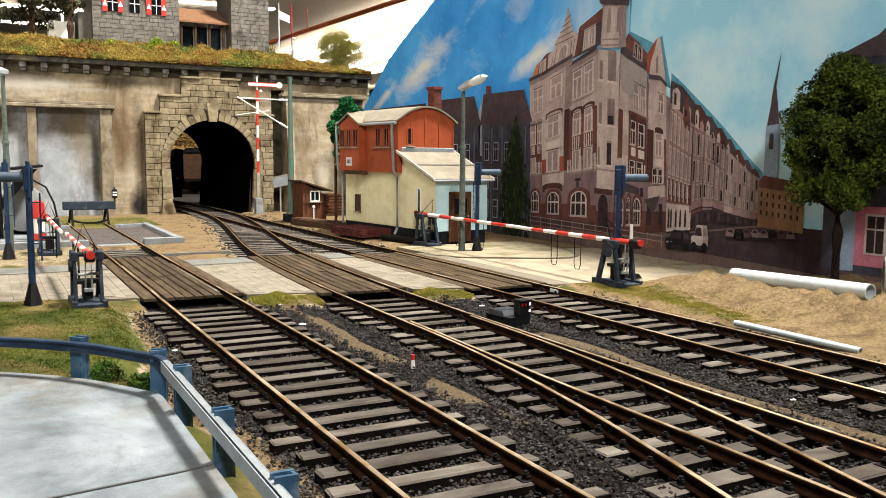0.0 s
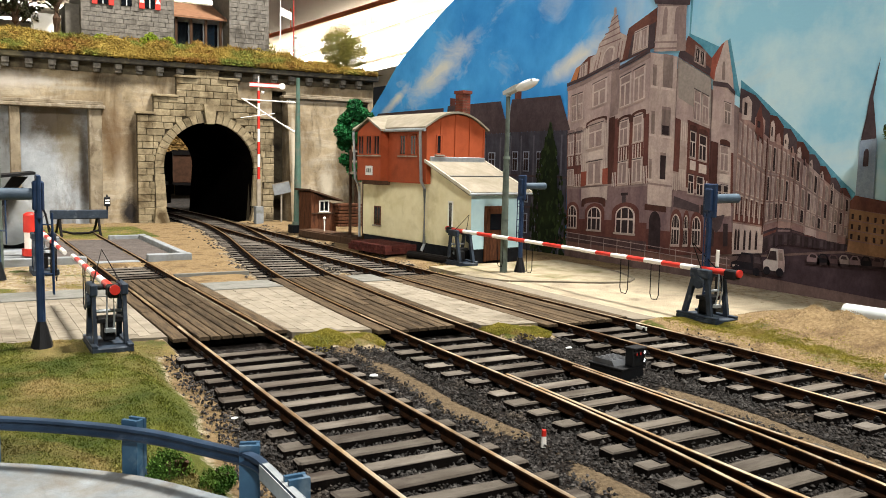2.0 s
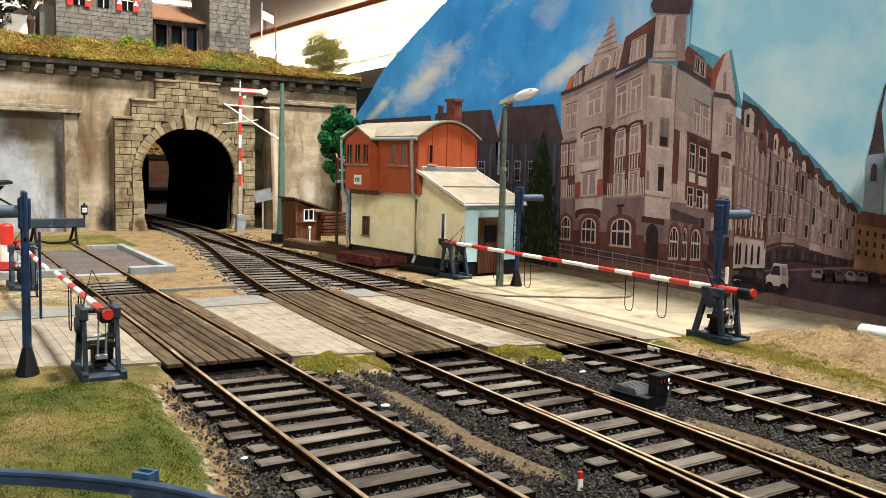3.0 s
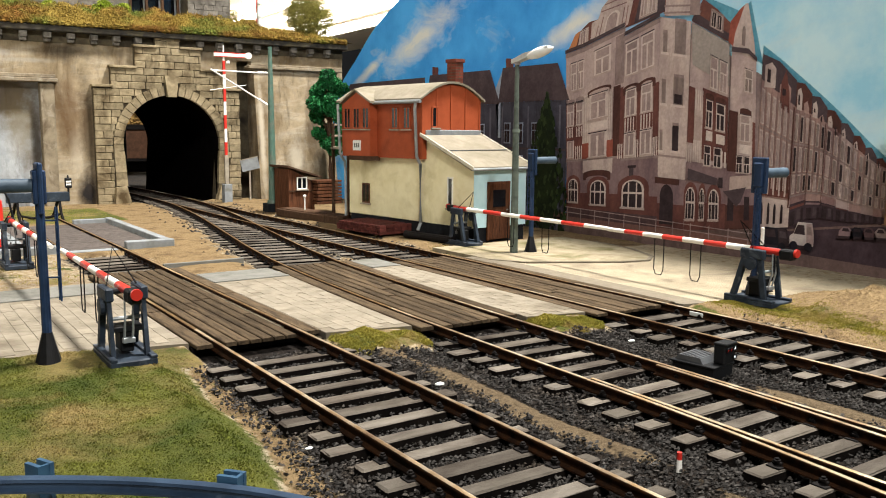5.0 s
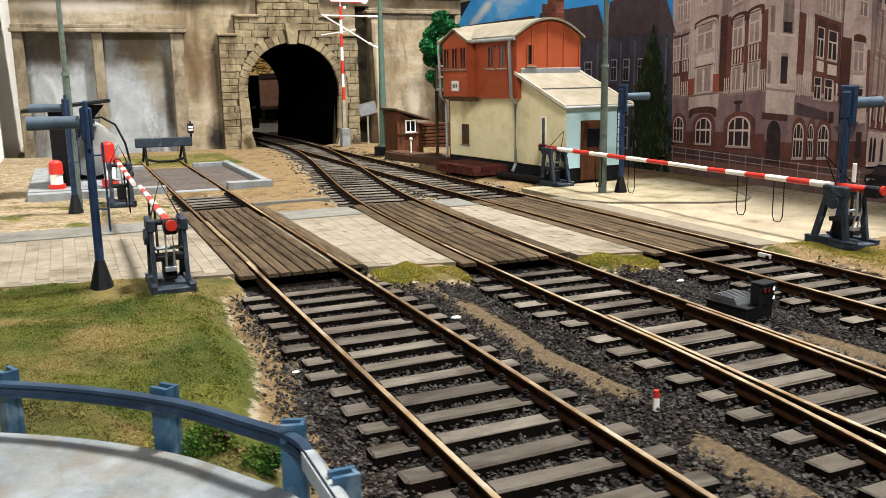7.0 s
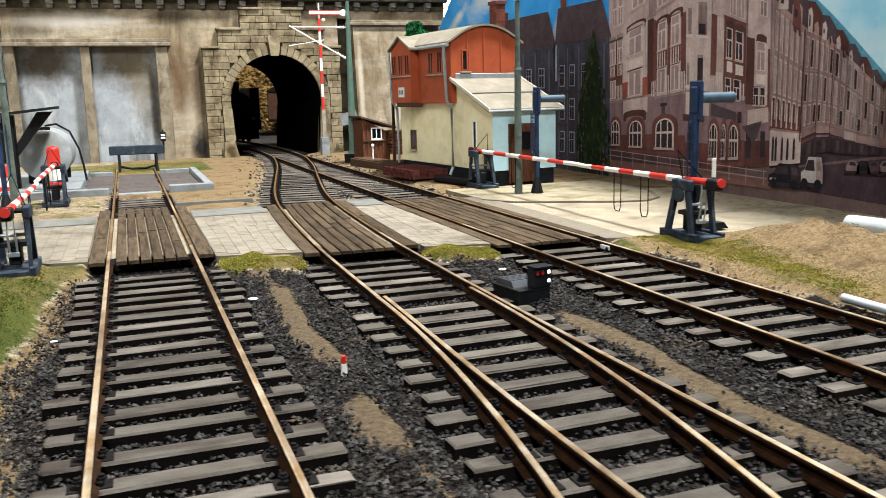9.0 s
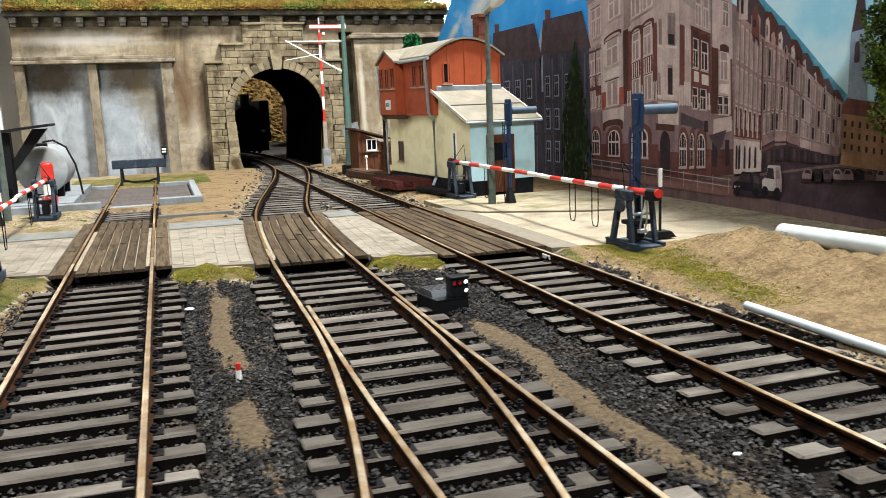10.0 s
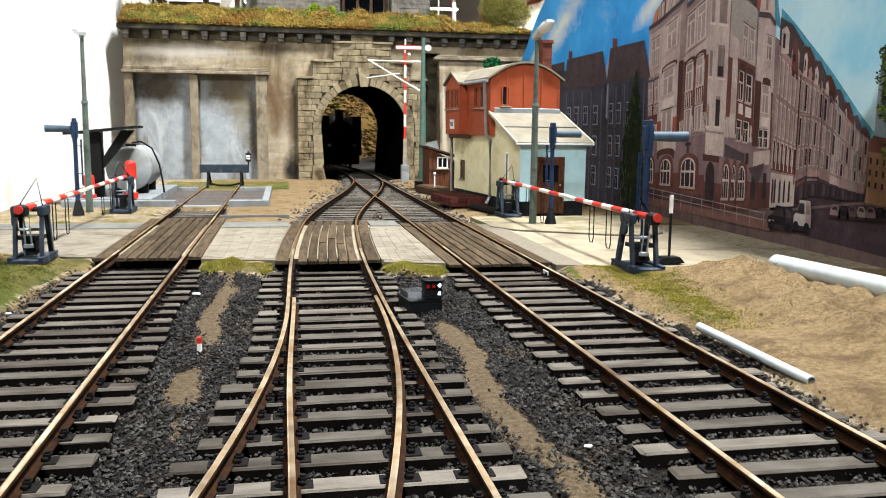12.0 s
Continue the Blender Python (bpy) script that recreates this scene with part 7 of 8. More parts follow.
def signboards():
    s = thing("notice_board", 10.75, 46.9, 0, -12, "blank grey notice board on a post by the portal", "sign")
    sh = Shape()
    sh.box(-0.04, -0.04, -0.1, 0.04, 0.04, 1.6)
    part("post", sh, M["greywood"], s)
    sh = Shape()
    sh.m = Matrix.Translation((0, 0, 1.75)) @ Matrix.Rotation(radians(-13), 4, "Y") @ Matrix.Translation((0, 0, -1.75))
    sh.box(-0.45, -0.08, 1.42, 0.45, -0.04, 2.0, 0.01)
    b = part("board", sh, M["kerb"], s)
    sh = Shape()
    sh.m = Matrix.Translation((0, 0, 1.75)) @ Matrix.Rotation(radians(-13), 4, "Y") @ Matrix.Translation((0, 0, -1.75))
    sh.box(-0.47, -0.09, 2.0, 0.47, -0.03, 2.04)
    part("top_edge", sh, M["greywood"], b)
    r = thing("warning_sign", 10.0, 34.1, 0, 0, "tilted red diamond sign on a post", "sign")
    sh = Shape()
    sh.box(-0.03, -0.03, -0.1, 0.03, 0.03, 1.75)
    part("post", sh, M["brownwood"], r)
    sh = Shape()
    sh.prism([(-0.28, 1.55), (0, 1.3), (0.28, 1.6), (0, 1.95)], "y", -0.07, -0.03)
    part("plate", sh, M["signred"], r)
    p = thing("white_stake", 9.36, 37.45, 0, 0, "thin white stake with round head", "post")
    sh = Shape()
    sh.cyl((0, 0, 0), (0, 0, 0.75), 0.03, seg=8)
    part("stick", sh, M["white"], p)
    sh = Shape()
    sh.ball((0, 0, 0.79), 0.07, 10, 6)
    part("head", sh, M["white"], p)


signboards()


# ---------------------------------------------------------------- guard rail and concrete road
def road_edge_points():
    pts = [(-2.17, 0.0), (-2.17, 6.0), (-2.17, 9.6), (-2.17, 10.4), (-2.2, 10.85), (-2.45, 11.3), (-3.0, 12.1), (-3.95, 12.95), (-5.2, 13.65), (-7, 14.15), (-9, 14.35)]
    xs, ys = spline([(k, p[0]) for k, p in enumerate(pts)]), spline([(k, p[1]) for k, p in enumerate(pts)])
    return [(xs(u), ys(u)) for u in np.linspace(0, len(pts) - 1, 60)]


EDGE = road_edge_points()


def concrete_road():
    r = thing("concrete_road", label="pale worn concrete road with a joint and raised edge", category="road", kind="structure")
    sh = Shape()
    inner = [(x - 0.03, y - 0.04) for x, y in EDGE]
    poly = [(-12, 0)] + inner + [(-12, 14.3)]
    sh.prism(poly, "z", -0.3, 0.06)
    part("slab", sh, M["concrete_road"], r)
    sh = Shape()
    for (x0, y0), (x1, y1) in zip(EDGE, EDGE[1:]):
        d = Vector((x1 - x0, y1 - y0)).normalized()
        n = Vector((-d.y, d.x))
        a0, a1 = Vector((x0, y0)), Vector((x1, y1))
        sh.face([(*a0, 0.075), (*a1, 0.075), (*(a1 + n * 0.38), 0.0603), (*(a0 + n * 0.38), 0.0603)])
        sh.face([(*a0, -0.2), (*a1, -0.2), (*a1, 0.075), (*a0, 0.075)])
    part("edge_strip", sh, M["concrete_road"], r, "lighter worn road edge")
    sh = Shape()
    sh.prism([(-6, 7.55), (-2.12, 8.0), (-2.12, 8.03), (-6, 7.58)], "z", 0.0605, 0.0765)
    part("joint", sh, M["inkbar"], r)


concrete_road()


def guard_rail():
    g = thing("guard_rail", label="blue-grey steel guard rail curving along the road edge", category="guard rail")
    path = [(x + 0.02, y) for x, y in EDGE if y > 3]
    prof = [(0.0, 0.42), (0.04, 0.432), (0.05, 0.455), (0.01, 0.478), (0.01, 0.507), (0.05, 0.53), (0.04, 0.555), (0.0, 0.565), (-0.03, 0.565), (-0.03, 0.42)]
    sh = Shape()
    rings = []
    for k, (x, y) in enumerate(path):
        a, b = path[max(k - 1, 0)], path[min(k + 1, len(path) - 1)]
        d = Vector((b[0] - a[0], b[1] - a[1])).normalized()
        n = Vector((-d.y, d.x))
        rings.append([sh.vert((x + n.x * p, y + n.y * p, z)) for p, z in prof])
    for a, b in zip(rings, rings[1:]):
        for k in range(len(prof)):
            j = (k + 1) % len(prof)
            sh.idx([a[k], a[j], b[j], b[k]])
    part("beam", sh, M["guard"], g, soft=True)
    # separate strip that makes the straight stretch of the beam paler
    strip = Shape()
    for y0, y1 in ((3.2, 10.55),):
        strip.prism([(-2.185, 0.567), (-2.125, 0.567), (-2.098, 0.545), (-2.098, 0.53), (-2.185, 0.56)], "y", y0, y1)
        strip.prism([(-2.203, 0.425), (-2.203, 0.562), (-2.214, 0.562), (-2.214, 0.425)], "y", y0, y1)
    part("beam_facing", strip, M["zinc"], g, "pale grey facing of the straight stretch")
    sh = Shape()
    for s in (-0.055, 0.055):
        sh.box(s - 0.02, -0.095, -0.15, s + 0.02, 0.095, 0.615)
    sh.box(-0.04, -0.09, -0.15, 0.04, -0.06, 0.61)
    me = mesh_of("post", sh, M["guardpost"])
    for x, y, rz in ((-2.06, 4.2, 90), (-2.06, 6.1, 90), (-2.06, 8.05, 90), (-2.06, 10.0, 90), (-2.16, 11.0, 70), (-2.98, 12.28, 40), (-4.27, 13.4, 25), (-5.9, 14.1, 15), (-7.6, 14.45, 8)):
        piece("post", me, g, x, y, 0, rz)


guard_rail()


# ---------------------------------------------------------------- pipes and odds
def pipe(name, p0, p1, r, wall, material, label):
    p0, p1 = Vector(p0), Vector(p1)
    sh = Shape()
    seg = 24
    q = (p1 - p0).to_track_quat("Z", "Y")
    rings = []
    for c, rr in ((p0, r - wall), (p0, r), (p1, r), (p1, r - wall)):
        rings.append([sh.vert(c + q @ Vector((rr * math.cos(2 * math.pi * k / seg), rr * math.sin(2 * math.pi * k / seg), 0))) for k in range(seg)])
    for a, b in zip(rings, rings[1:] + rings[:1]):
        for k in range(seg):
            j = (k + 1) % seg
            sh.idx([a[k], a[j], b[j], b[k]])
    return solid(name, sh, material, label, "pipe", soft=True)


pipe("white_pipe", (11.6, 14.3, 0.37), (11.63, 10.75, 0.46), 0.175, 0.025, M["pipe"], "thick white plastic pipe lying on the sand bank")
pipe("concrete_pipe", (12.66, 11.2, 0.68), (13.46, 10.2, 0.68), 0.43, 0.06, M["pipeconc"], "short wide concrete pipe on the bank")
pipe("white_rod", (8.7, 11.52, -0.05), (8.67, 8.8, -0.05), 0.062, 0.016, M["pipe"], "thin white plastic tube lying beside the track")


def small_stone(x, y, z, s, lab):
    sh = Shape()
    sh.ball((0, 0, 0), s, 9, 6, 1.6, 1.0, 0.45)
    rng = random.Random(int(x * 100))
    sh.v = [(a + rng.uniform(-0.15, 0.15) * s + x, b + rng.uniform(-0.15, 0.15) * s + y, c + z) for a, b, c in sh.v]
    solid("white_chip", sh, M["board"], lab, "stone", group="white chips on the gravel")


small_stone(-1.34, 14.3, -0.16, 0.03, "small white chip lying on the gravel")
small_stone(1.33, 15.6, -0.17, 0.05, "flat white chip lying beside the track")
small_stone(5.62, 15.95, -0.18, 0.045, "flat white chip lying on the gravel")
small_stone(5.6, 7.6, -0.17, 0.03, "small white chip lying on the gravel")


sh = Shape()
sh.box(7.93, 16.3, -0.11, 7.95, 16.62, -0.03, 0.004)
solid("number_plate", sh, M["board"], "tiny white blank plate leaning on the rail", "plate")


# ---------------------------------------------------------------- castle on the plateau
def castle():
    c = thing("castle", label="grey stone castle with red and white shutters and a tower", category="castle")
    sh = Shape()
    sh.box(1.5, 50.6, 8.6, 6.1, 55, 14.5)
    part("main_block", sh, M["castle_joint"], c)
    sh = Shape()
    sh.box(9.05, 50.6, 8.6, 11.3, 54, 15)
    part("tower", sh, M["castle_joint"], c)
    sh = Shape()
    sh.box(6.1, 51.8, 8.6, 9.05, 54, 10.9)
    part("hall_wall", sh, M["wall_grey"], c)
    sh = Shape()
    sh.prism([(51.0, 10.75), (54, 11.9), (54, 12.0), (51.0, 10.85)], "x", 6.0, 9.1)
    part("hall_roof", sh, M["rooftile"], c, "brown tiled lean-to roof")
    for x in (6.5, 7.3, 8.1):
        sh = Shape()
        sh.box(x, 51.74, 9.3, x + 0.6, 51.8, 10.6)
        part("opening", sh, M["glass"], c)
    for x in (6.35, 7.15, 7.95, 8.75):
        sh = Shape()
        sh.box(x - 0.06, 51.2, 8.8, x + 0.06, 51.35, 10.75)
        part("post", sh, M["oldwood"], c)
    sh = Shape()
    sh.box(0.85, 51.2, 8.6, 1.5, 54, 10.9)
    part("side_wall", sh, M["castle_joint"], c)
    for k in range(3):
        x = 2.55 + 1.15 * k
        sh = Shape()
        sh.box(x - 0.26, 50.5, 10.95, x + 0.26, 50.6, 12.0, 0.01)
        w = part("window", sh, M["glass"], c)
        sh = Shape()
        sh.box(x - 0.02, 50.48, 10.95, x + 0.02, 50.5, 12.0)
        sh.box(x - 0.26, 50.48, 11.4, x + 0.26, 50.5, 11.44)
        part("glazing_bar", sh, M["board"], w)
        if k != 1:
            for s in (-1, 1):
                sh = Shape()
                sh.box(x + s * 0.4 - 0.13, 50.46, 10.9, x + s * 0.4 + 0.13, 50.5, 12.05)
                o = part("shutter", sh, M["red"], w, "red shutter with white point")
                sh = Shape()
                sh.prism([(x + s * 0.4 - 0.13, 11.2), (x + s * 0.4 + 0.13, 11.2), (x + s * 0.4, 11.5)], "y", 50.44, 50.46)
                part("shutter_mark", sh, M["white"], o)
    rng = random.Random(2)
    for x0, x1, zt in ((1.5, 6.1, 12.9), (9.05, 11.3, 12.9)):
        z = 9.1
        while z < zt:
            h = rng.uniform(0.21, 0.27)
            x = x0
            while x < x1:
                sh = Shape()
                w = rng.uniform(0.32, 0.65)
                b = min(x + w, x1)
                free = not any(2.55 + 1.15 * k - 0.5 < (x + b) / 2 < 2.55 + 1.15 * k + 0.5 and 10.85 < z < 12.05 for k in range(3)) or x0 > 8
                if free and b - x > 0.08:
                    sh.box(x + 0.01, 50.57 - rng.uniform(0, 0.03), z, b - 0.01, 50.62, z + h - 0.02)
                    part("stone", sh, M["castle"], c)
                x += w
            z += h
    w = thing("white_hut", -0.2, 52.2, 8.8, 0, "small white building behind the castle", "house")
    sh = Shape()
    sh.box(-0.4, -0.6, 0, 0.9, 0.8, 1.55, 0.02)
    part("wall", sh, M["white"], w)


castle()


def flag_poles():
    for x, lab in ((11.62, "white flag pole with a hanging white flag"), (12.4, "thin red and white pole on the plateau")):
        p = thing("flag_pole", x, 49.6, 8.75, 0, lab, "flag pole", "flag poles")
        sh = Shape()
        sh.cyl((0, 0, 0), (0, 0, 3.3), 0.035, 0.025, seg=8)
        part("pole", sh, M["white"] if x < 12 else M["red"], p)
        if x < 12:
            sh = Shape()
            sh.prism([(0.04, 2.4), (0.65, 2.2), (0.66, 2.62), (0.04, 2.85)], "y", -0.02, 0.02)
            part("flag", sh, M["white"], p)
    sh = Shape()
    sh.cyl((12.5, 49.5, 8.75), (12.5, 49.5, 9.35), 0.13, 0.11, seg=10)
    sh.cyl((12.5, 49.5, 9.35), (12.5, 49.5, 9.9), 0.16, 0.1, seg=10)
    sh.ball((12.5, 49.5, 10.05), 0.11, 10, 8)
    solid("toy_figure", sh, M["board"], "plain little model figurine in pale top standing on the plateau", "figurine", soft=True)


flag_poles()


# ---------------------------------------------------------------- plants
def foliage(name, parent, blobs, count, size, material, seed, label=""):
    """A crown of small single leaves round several centres."""
    rng = np.random.default_rng(seed)
    sh = Shape()
    total = sum(r**2 for *_, r in blobs)
    for cx, cy, cz, r in blobs:
        k = int(count * r * r / total)
        d, a, b = (rng.normal(0, 1, (k, 3)) for _ in range(3))
        d /= np.linalg.norm(d, axis=1, keepdims=True)
        p = np.array((cx, cy, cz)) + d * r * rng.uniform(0.5, 1.08, (k, 1)) ** 0.6
        s = rng.uniform(*size, (k, 1))
        a /= np.linalg.norm(a, axis=1, keepdims=True)
        b -= a * np.sum(a * b, axis=1, keepdims=True)
        b /= np.linalg.norm(b, axis=1, keepdims=True)
        o = len(sh.v)
        quad = np.stack([p - a * s, p + b * s * 0.5, p + a * s, p - b * s * 0.5], 1).reshape(-1, 3)
        sh.v += [tuple(q) for q in quad.tolist()]
        sh.f += [(o + 4 * n, o + 4 * n + 1, o + 4 * n + 2, o + 4 * n + 3) for n in range(k)]
        sh.mi += [0] * k
    return part(name, sh, material, parent, label)


def tree(x, y, z, height, spread, crown_low, material, leaves, label, seed, size=(0.05, 0.09), trunk=0.12, flat_x=1.0, clumps=26, clump=(0.2, 0.38), bark="bark"):
    t = thing("tree", x, y, z, 0, label, "tree")
    rng = random.Random(seed)
    sh = Shape()
    top = height * 0.75
    sh.tube([(0, 0, -0.1), (0.02, 0, crown_low * 0.6), (-0.03, 0.03, crown_low), (0.03, 0, top)], trunk, 8)
    blobs = []
    for k in range(clumps):
        w = rng.uniform(0, 6.28)
        f = rng.uniform(0, 1)
        zz = crown_low + (height - crown_low) * f
        wide = spread * math.sin(math.pi * min(1, 0.16 + 0.8 * f)) * rng.uniform(0.35, 0.8)
        p = (flat_x * wide * math.cos(w), wide * math.sin(w), zz)
        sh.tube([(0, 0, max(crown_low * 0.8, zz - 0.7)), (p[0] * 0.5, p[1] * 0.5, zz - 0.25), p], trunk * 0.3, 5)
        blobs.append((*p, spread * rng.uniform(*clump)))
    part("trunk", sh, M[bark], t)
    foliage("crown", t, blobs, leaves, size, material, seed)
    return t


tree(14.5, 13.75, 0.05, 5.35, 2.45, 2.15, M["leaf"], 52000, "broad dark green street tree with dense small leaves", 21, (0.025, 0.055), 0.13, 0.2, 85, (0.1, 0.2), "darkbark")
tree(13.3, 43.0, 0.0, 6.2, 1.25, 2.6, M["leafgreen"], 17000, "bright bluish green leafy tree behind the signal box", 22, (0.05, 0.12), 0.12, 1.0, 46, (0.16, 0.3))
tree(-1.4, 51.5, 8.9, 4.8, 1.5, 0.9, M["leafdark"], 3500, "dark gnarled tree on the plateau", 23, (0.07, 0.13), 0.16)
tree(-3.6, 51.0, 8.9, 4.6, 1.5, 0.5, M["leafdark"], 3500, "dark gnarled tree at the plateau's edge", 24, (0.07, 0.13), 0.16)
tree(0.4, 50.9, 8.9, 4.6, 1.1, 1.9, M["leafdark"], 2500, "dark tree with bare trunk beside the castle", 25, (0.07, 0.13), 0.2)


def bush(x, y, z, r, squash, material, label, seed, count=3800, size=(0.022, 0.052)):
    b = thing("bush", x, y, z, 0, label, "bush", "bushes")
    rng = random.Random(seed)
    blobs = [(rng.uniform(-0.45, 0.45) * r, rng.uniform(-0.4, 0.4) * r, squash * r * rng.uniform(0.4, 1.0), r * rng.uniform(0.45, 0.62)) for _ in range(10)]
    foliage("foliage", b, blobs, int(count * 1.6), size, material, seed)
    sh = Shape()
    for k in range(5):
        sh.tube([(0, 0, -0.1), (rng.uniform(-0.4, 0.4) * r, rng.uniform(-0.4, 0.4) * r, r * 0.8)], 0.03, 5)
    part("stems", sh, M["bark"], b)


bush(15.7, 50.0, 8.7, 1.75, 0.8, M["bush"], "round olive bush on the plateau's end", 31, 16000)
bush(11.35, 51.0, 8.8, 0.6, 1.1, M["bush"], "small olive bush beside the castle tower", 32, 1500)
bush(4.6, 49.3, 8.85, 0.55, 0.8, M["bushgreen"], "low bright green bush before the castle", 33, 2200)
bush(5.5, 49.4, 8.85, 0.45, 0.8, M["bushgreen"], "low bright green bush before the castle", 34, 1500)
bush(2.2, 49.6, 8.85, 0.4, 0.7, M["bushgreen"], "low bright green bush before the castle", 35, 1200)
bush(-2.62, 12.15, -0.08, 0.3, 0.6, M["weed"], "small green weed tuft behind the guard rail", 36, 2600, (0.008, 0.022))
bush(-2.25, 11.75, -0.08, 0.22, 0.6, M["weed"], "small green weed tuft behind the guard rail", 37, 1800, (0.008, 0.022))


# ---------------------------------------------------------------- behind the tunnel
def locomotive(x, y, rz):
    l = thing("steam_locomotive", x, y, 0.02, rz, "black steam locomotive standing in the tunnel's far end", "locomotive")
    sh = Shape()
    sh.cyl((0, 0.2, 2.35), (0, 8, 2.35), 0.92, seg=28)
    part("boiler", sh, M["black"], l, soft=True)
    sh = Shape()
    sh.cyl((0, 0.05, 2.35), (0, 0.2, 2.35), 0.7, 0.9, seg=24)
    sh.cyl((0, -0.02, 2.35), (0, 0.06, 2.35), 0.08, seg=10)
    part("smokebox_door", sh, M["black"], l)
    sh = Shape()
    sh.cyl((0, 0.9, 3.2), (0, 0.9, 4.0), 0.3, 0.34, seg=18)
    part("chimney", sh, M["black"], l)
    sh = Shape()
    sh.ball((0, 3.2, 3.3), 0.42, 14, 8)
    part("steam_dome", sh, M["black"], l)
    sh = Shape()
    sh.box(-1.35, -0.35, 0.85, 1.35, -0.1, 1.35, 0.02)
    part("buffer_beam", sh, M["black"], l)
    for s in (-0.88, 0.88):
        sh = Shape()
        sh.cyl((s, -0.75, 1.05), (s, -0.35, 1.05), 0.09, seg=10)
        sh.cyl((s, -0.8, 1.05), (s, -0.72, 1.05), 0.24, seg=16)
        part("buffer", sh, M["black"], l)
        sh = Shape()
        sh.cyl((s, -0.3, 1.55), (s, -0.1, 1.55), 0.12, seg=12)
        part("lamp", sh, M["lampglass"], l)
    sh = Shape()
    sh.box(-1.4, -0.1, 1.35, 1.4, 9.5, 1.45, 0.01)
    part("running_plate", sh, M["black"], l)
    for s in (-1.35, 1.35):
        sh = Shape()
        sh.box(s - 0.55 if s > 0 else s - 0.1, 0.15, 1.2, s + 0.1 if s > 0 else s + 0.55, 6.5, 3.55, 0.06)
        part("side_tank", sh, M["black"], l)
        for k in range(4):
            sh = Shape()
            sh.cyl((s * 0.6 - 0.06, 1.2 + k * 1.7, 0.65), (s * 0.6 + 0.06, 1.2 + k * 1.7, 0.65), 0.65, seg=20)
            part("wheel", sh, M["black"], l)
    sh = Shape()
    sh.box(-1.25, -0.05, 0.22, 1.25, 1.6, 0.95, 0.05)
    part("cylinder_block", sh, M["black"], l)
    sh = Shape()
    sh.box(-1.4, 8, 1.2, 1.4, 10.2, 3.7, 0.05)
    part("cab", sh, M["black"], l)


locomotive(6.78, 60.4, 6)


def coach(x, y, rz):
    c = thing("railway_coach", x, y, 0, rz, "brown wooden sided coach behind the tunnel", "coach")
    sh = Shape()
    sh.box(-1.4, 0, 1.1, 1.4, 10, 3.4, 0.05)
    part("body", sh, M["coach"], c)
    sh = Shape()
    sh.prism([(-1.5, 3.4), (1.5, 3.4), (0.9, 3.8), (-0.9, 3.8)], "y", -0.1, 10.1)
    part("roof", sh, M["iron"], c)
    for k in range(5):
        sh = Shape()
        sh.box(-1.43, 0.6 + 1.9 * k, 2.1, -1.4, 1.6 + 1.9 * k, 2.9)
        part("window", sh, M["glass"], c)
    for k in (1.5, 8.5):
        sh = Shape()
        sh.cyl((-0.85, k, 0.5), (0.85, k, 0.5), 0.5, seg=18)
        part("wheelset", sh, M["iron"], c)
    sh = Shape()
    sh.box(-1.35, 0, 0.9, 1.35, 10, 1.12)
    part("underframe", sh, M["iron"], c)


coach(12.4, 75.6, -18)


def far_side():
    sh = Shape()
    for j in range(13):
        for i in range(25):
            x, v = -3 + i * 1.2, j / 12
            y = 76 + 13 * smoothstep(9.2, 10.2, x) + 2.0 * v + 1.2 * noise.noise(Vector((x * 0.5, v * 4, 0)))
            sh.v.append((x, y, -0.4 + 9.5 * v + 0.4 * noise.noise(Vector((x, v * 8, 5)))))
    for j in range(12):
        for i in range(24):
            a = j * 25 + i
            sh.idx((a, a + 1, a + 26, a + 25))
    solid("hillside", sh, M["scrub"], "yellow-brown hillside behind the tunnel", "hill", kind="structure", soft=True)


far_side()

# ---------------------------------------------------------------- stuff that nobody could count
def on_plateau(rng):
    x, y = rng.uniform(-5.4, 16.6), WALL - 0.62 + abs(rng.normal(0, 1.3))
    if y > WALL + 4:
        return None
    return np.array((x, y, plateau_z(x, y) + rng.uniform(-0.08, 0.1)))


scatter("moss", 26000, on_plateau, (0.03, 0.1), M["moss"], "thick yellow-brown moss cushions along the wall top", "moss", 41)
tufts("moss_fibre", 30000, on_plateau, (0.06, 0.22), M["moss"], "ragged dry moss fibres along the wall top", 42, 0.02)


def on_gravel(rng):
    x, y = rng.uniform(-1.95, 9.0), 2.8 + 15.8 * rng.uniform(0, 1) ** 1.1
    if (y > road_near(x) - 0.3 or y > road_near(x) - 1.0 and off_track(x, y) > 0.5) or x < meadow_edge(y) + 0.05 + rng.uniform(-0.2, 0.3) or x > right_edge(y) - rng.uniform(0, 0.5):
        return None
    if noise.noise(Vector((x * 1.4, y * 1.4, 31.0))) > 0.25 + 0.5 * rng.uniform():
        return None
    if zones(x, y)[3] > rng.uniform(0.15, 0.95):
        return None
    return np.array((x, y, ground_z(x, y) + 0.02 + rng.uniform(-0.01, 0.05)))


scatter("ballast", 78000, on_gravel, (0.014, 0.036), M["ballast"], "dark grey crushed stone ballast between the sleepers", "gravel", 43)


def far_gravel(rng):
    y = rng.uniform(25.8, 47.5)
    line = (line_two(y), 7.27)[int(rng.integers(0, 2))]
    x = line + rng.normal(0, 0.66)
    return np.array((x, y, ground_z(x, y) + 0.01))


scatter("ballast", 6500, far_gravel, (0.035, 0.07), M["ballast"], "dark gravel along the far tracks", "gravel", 44)


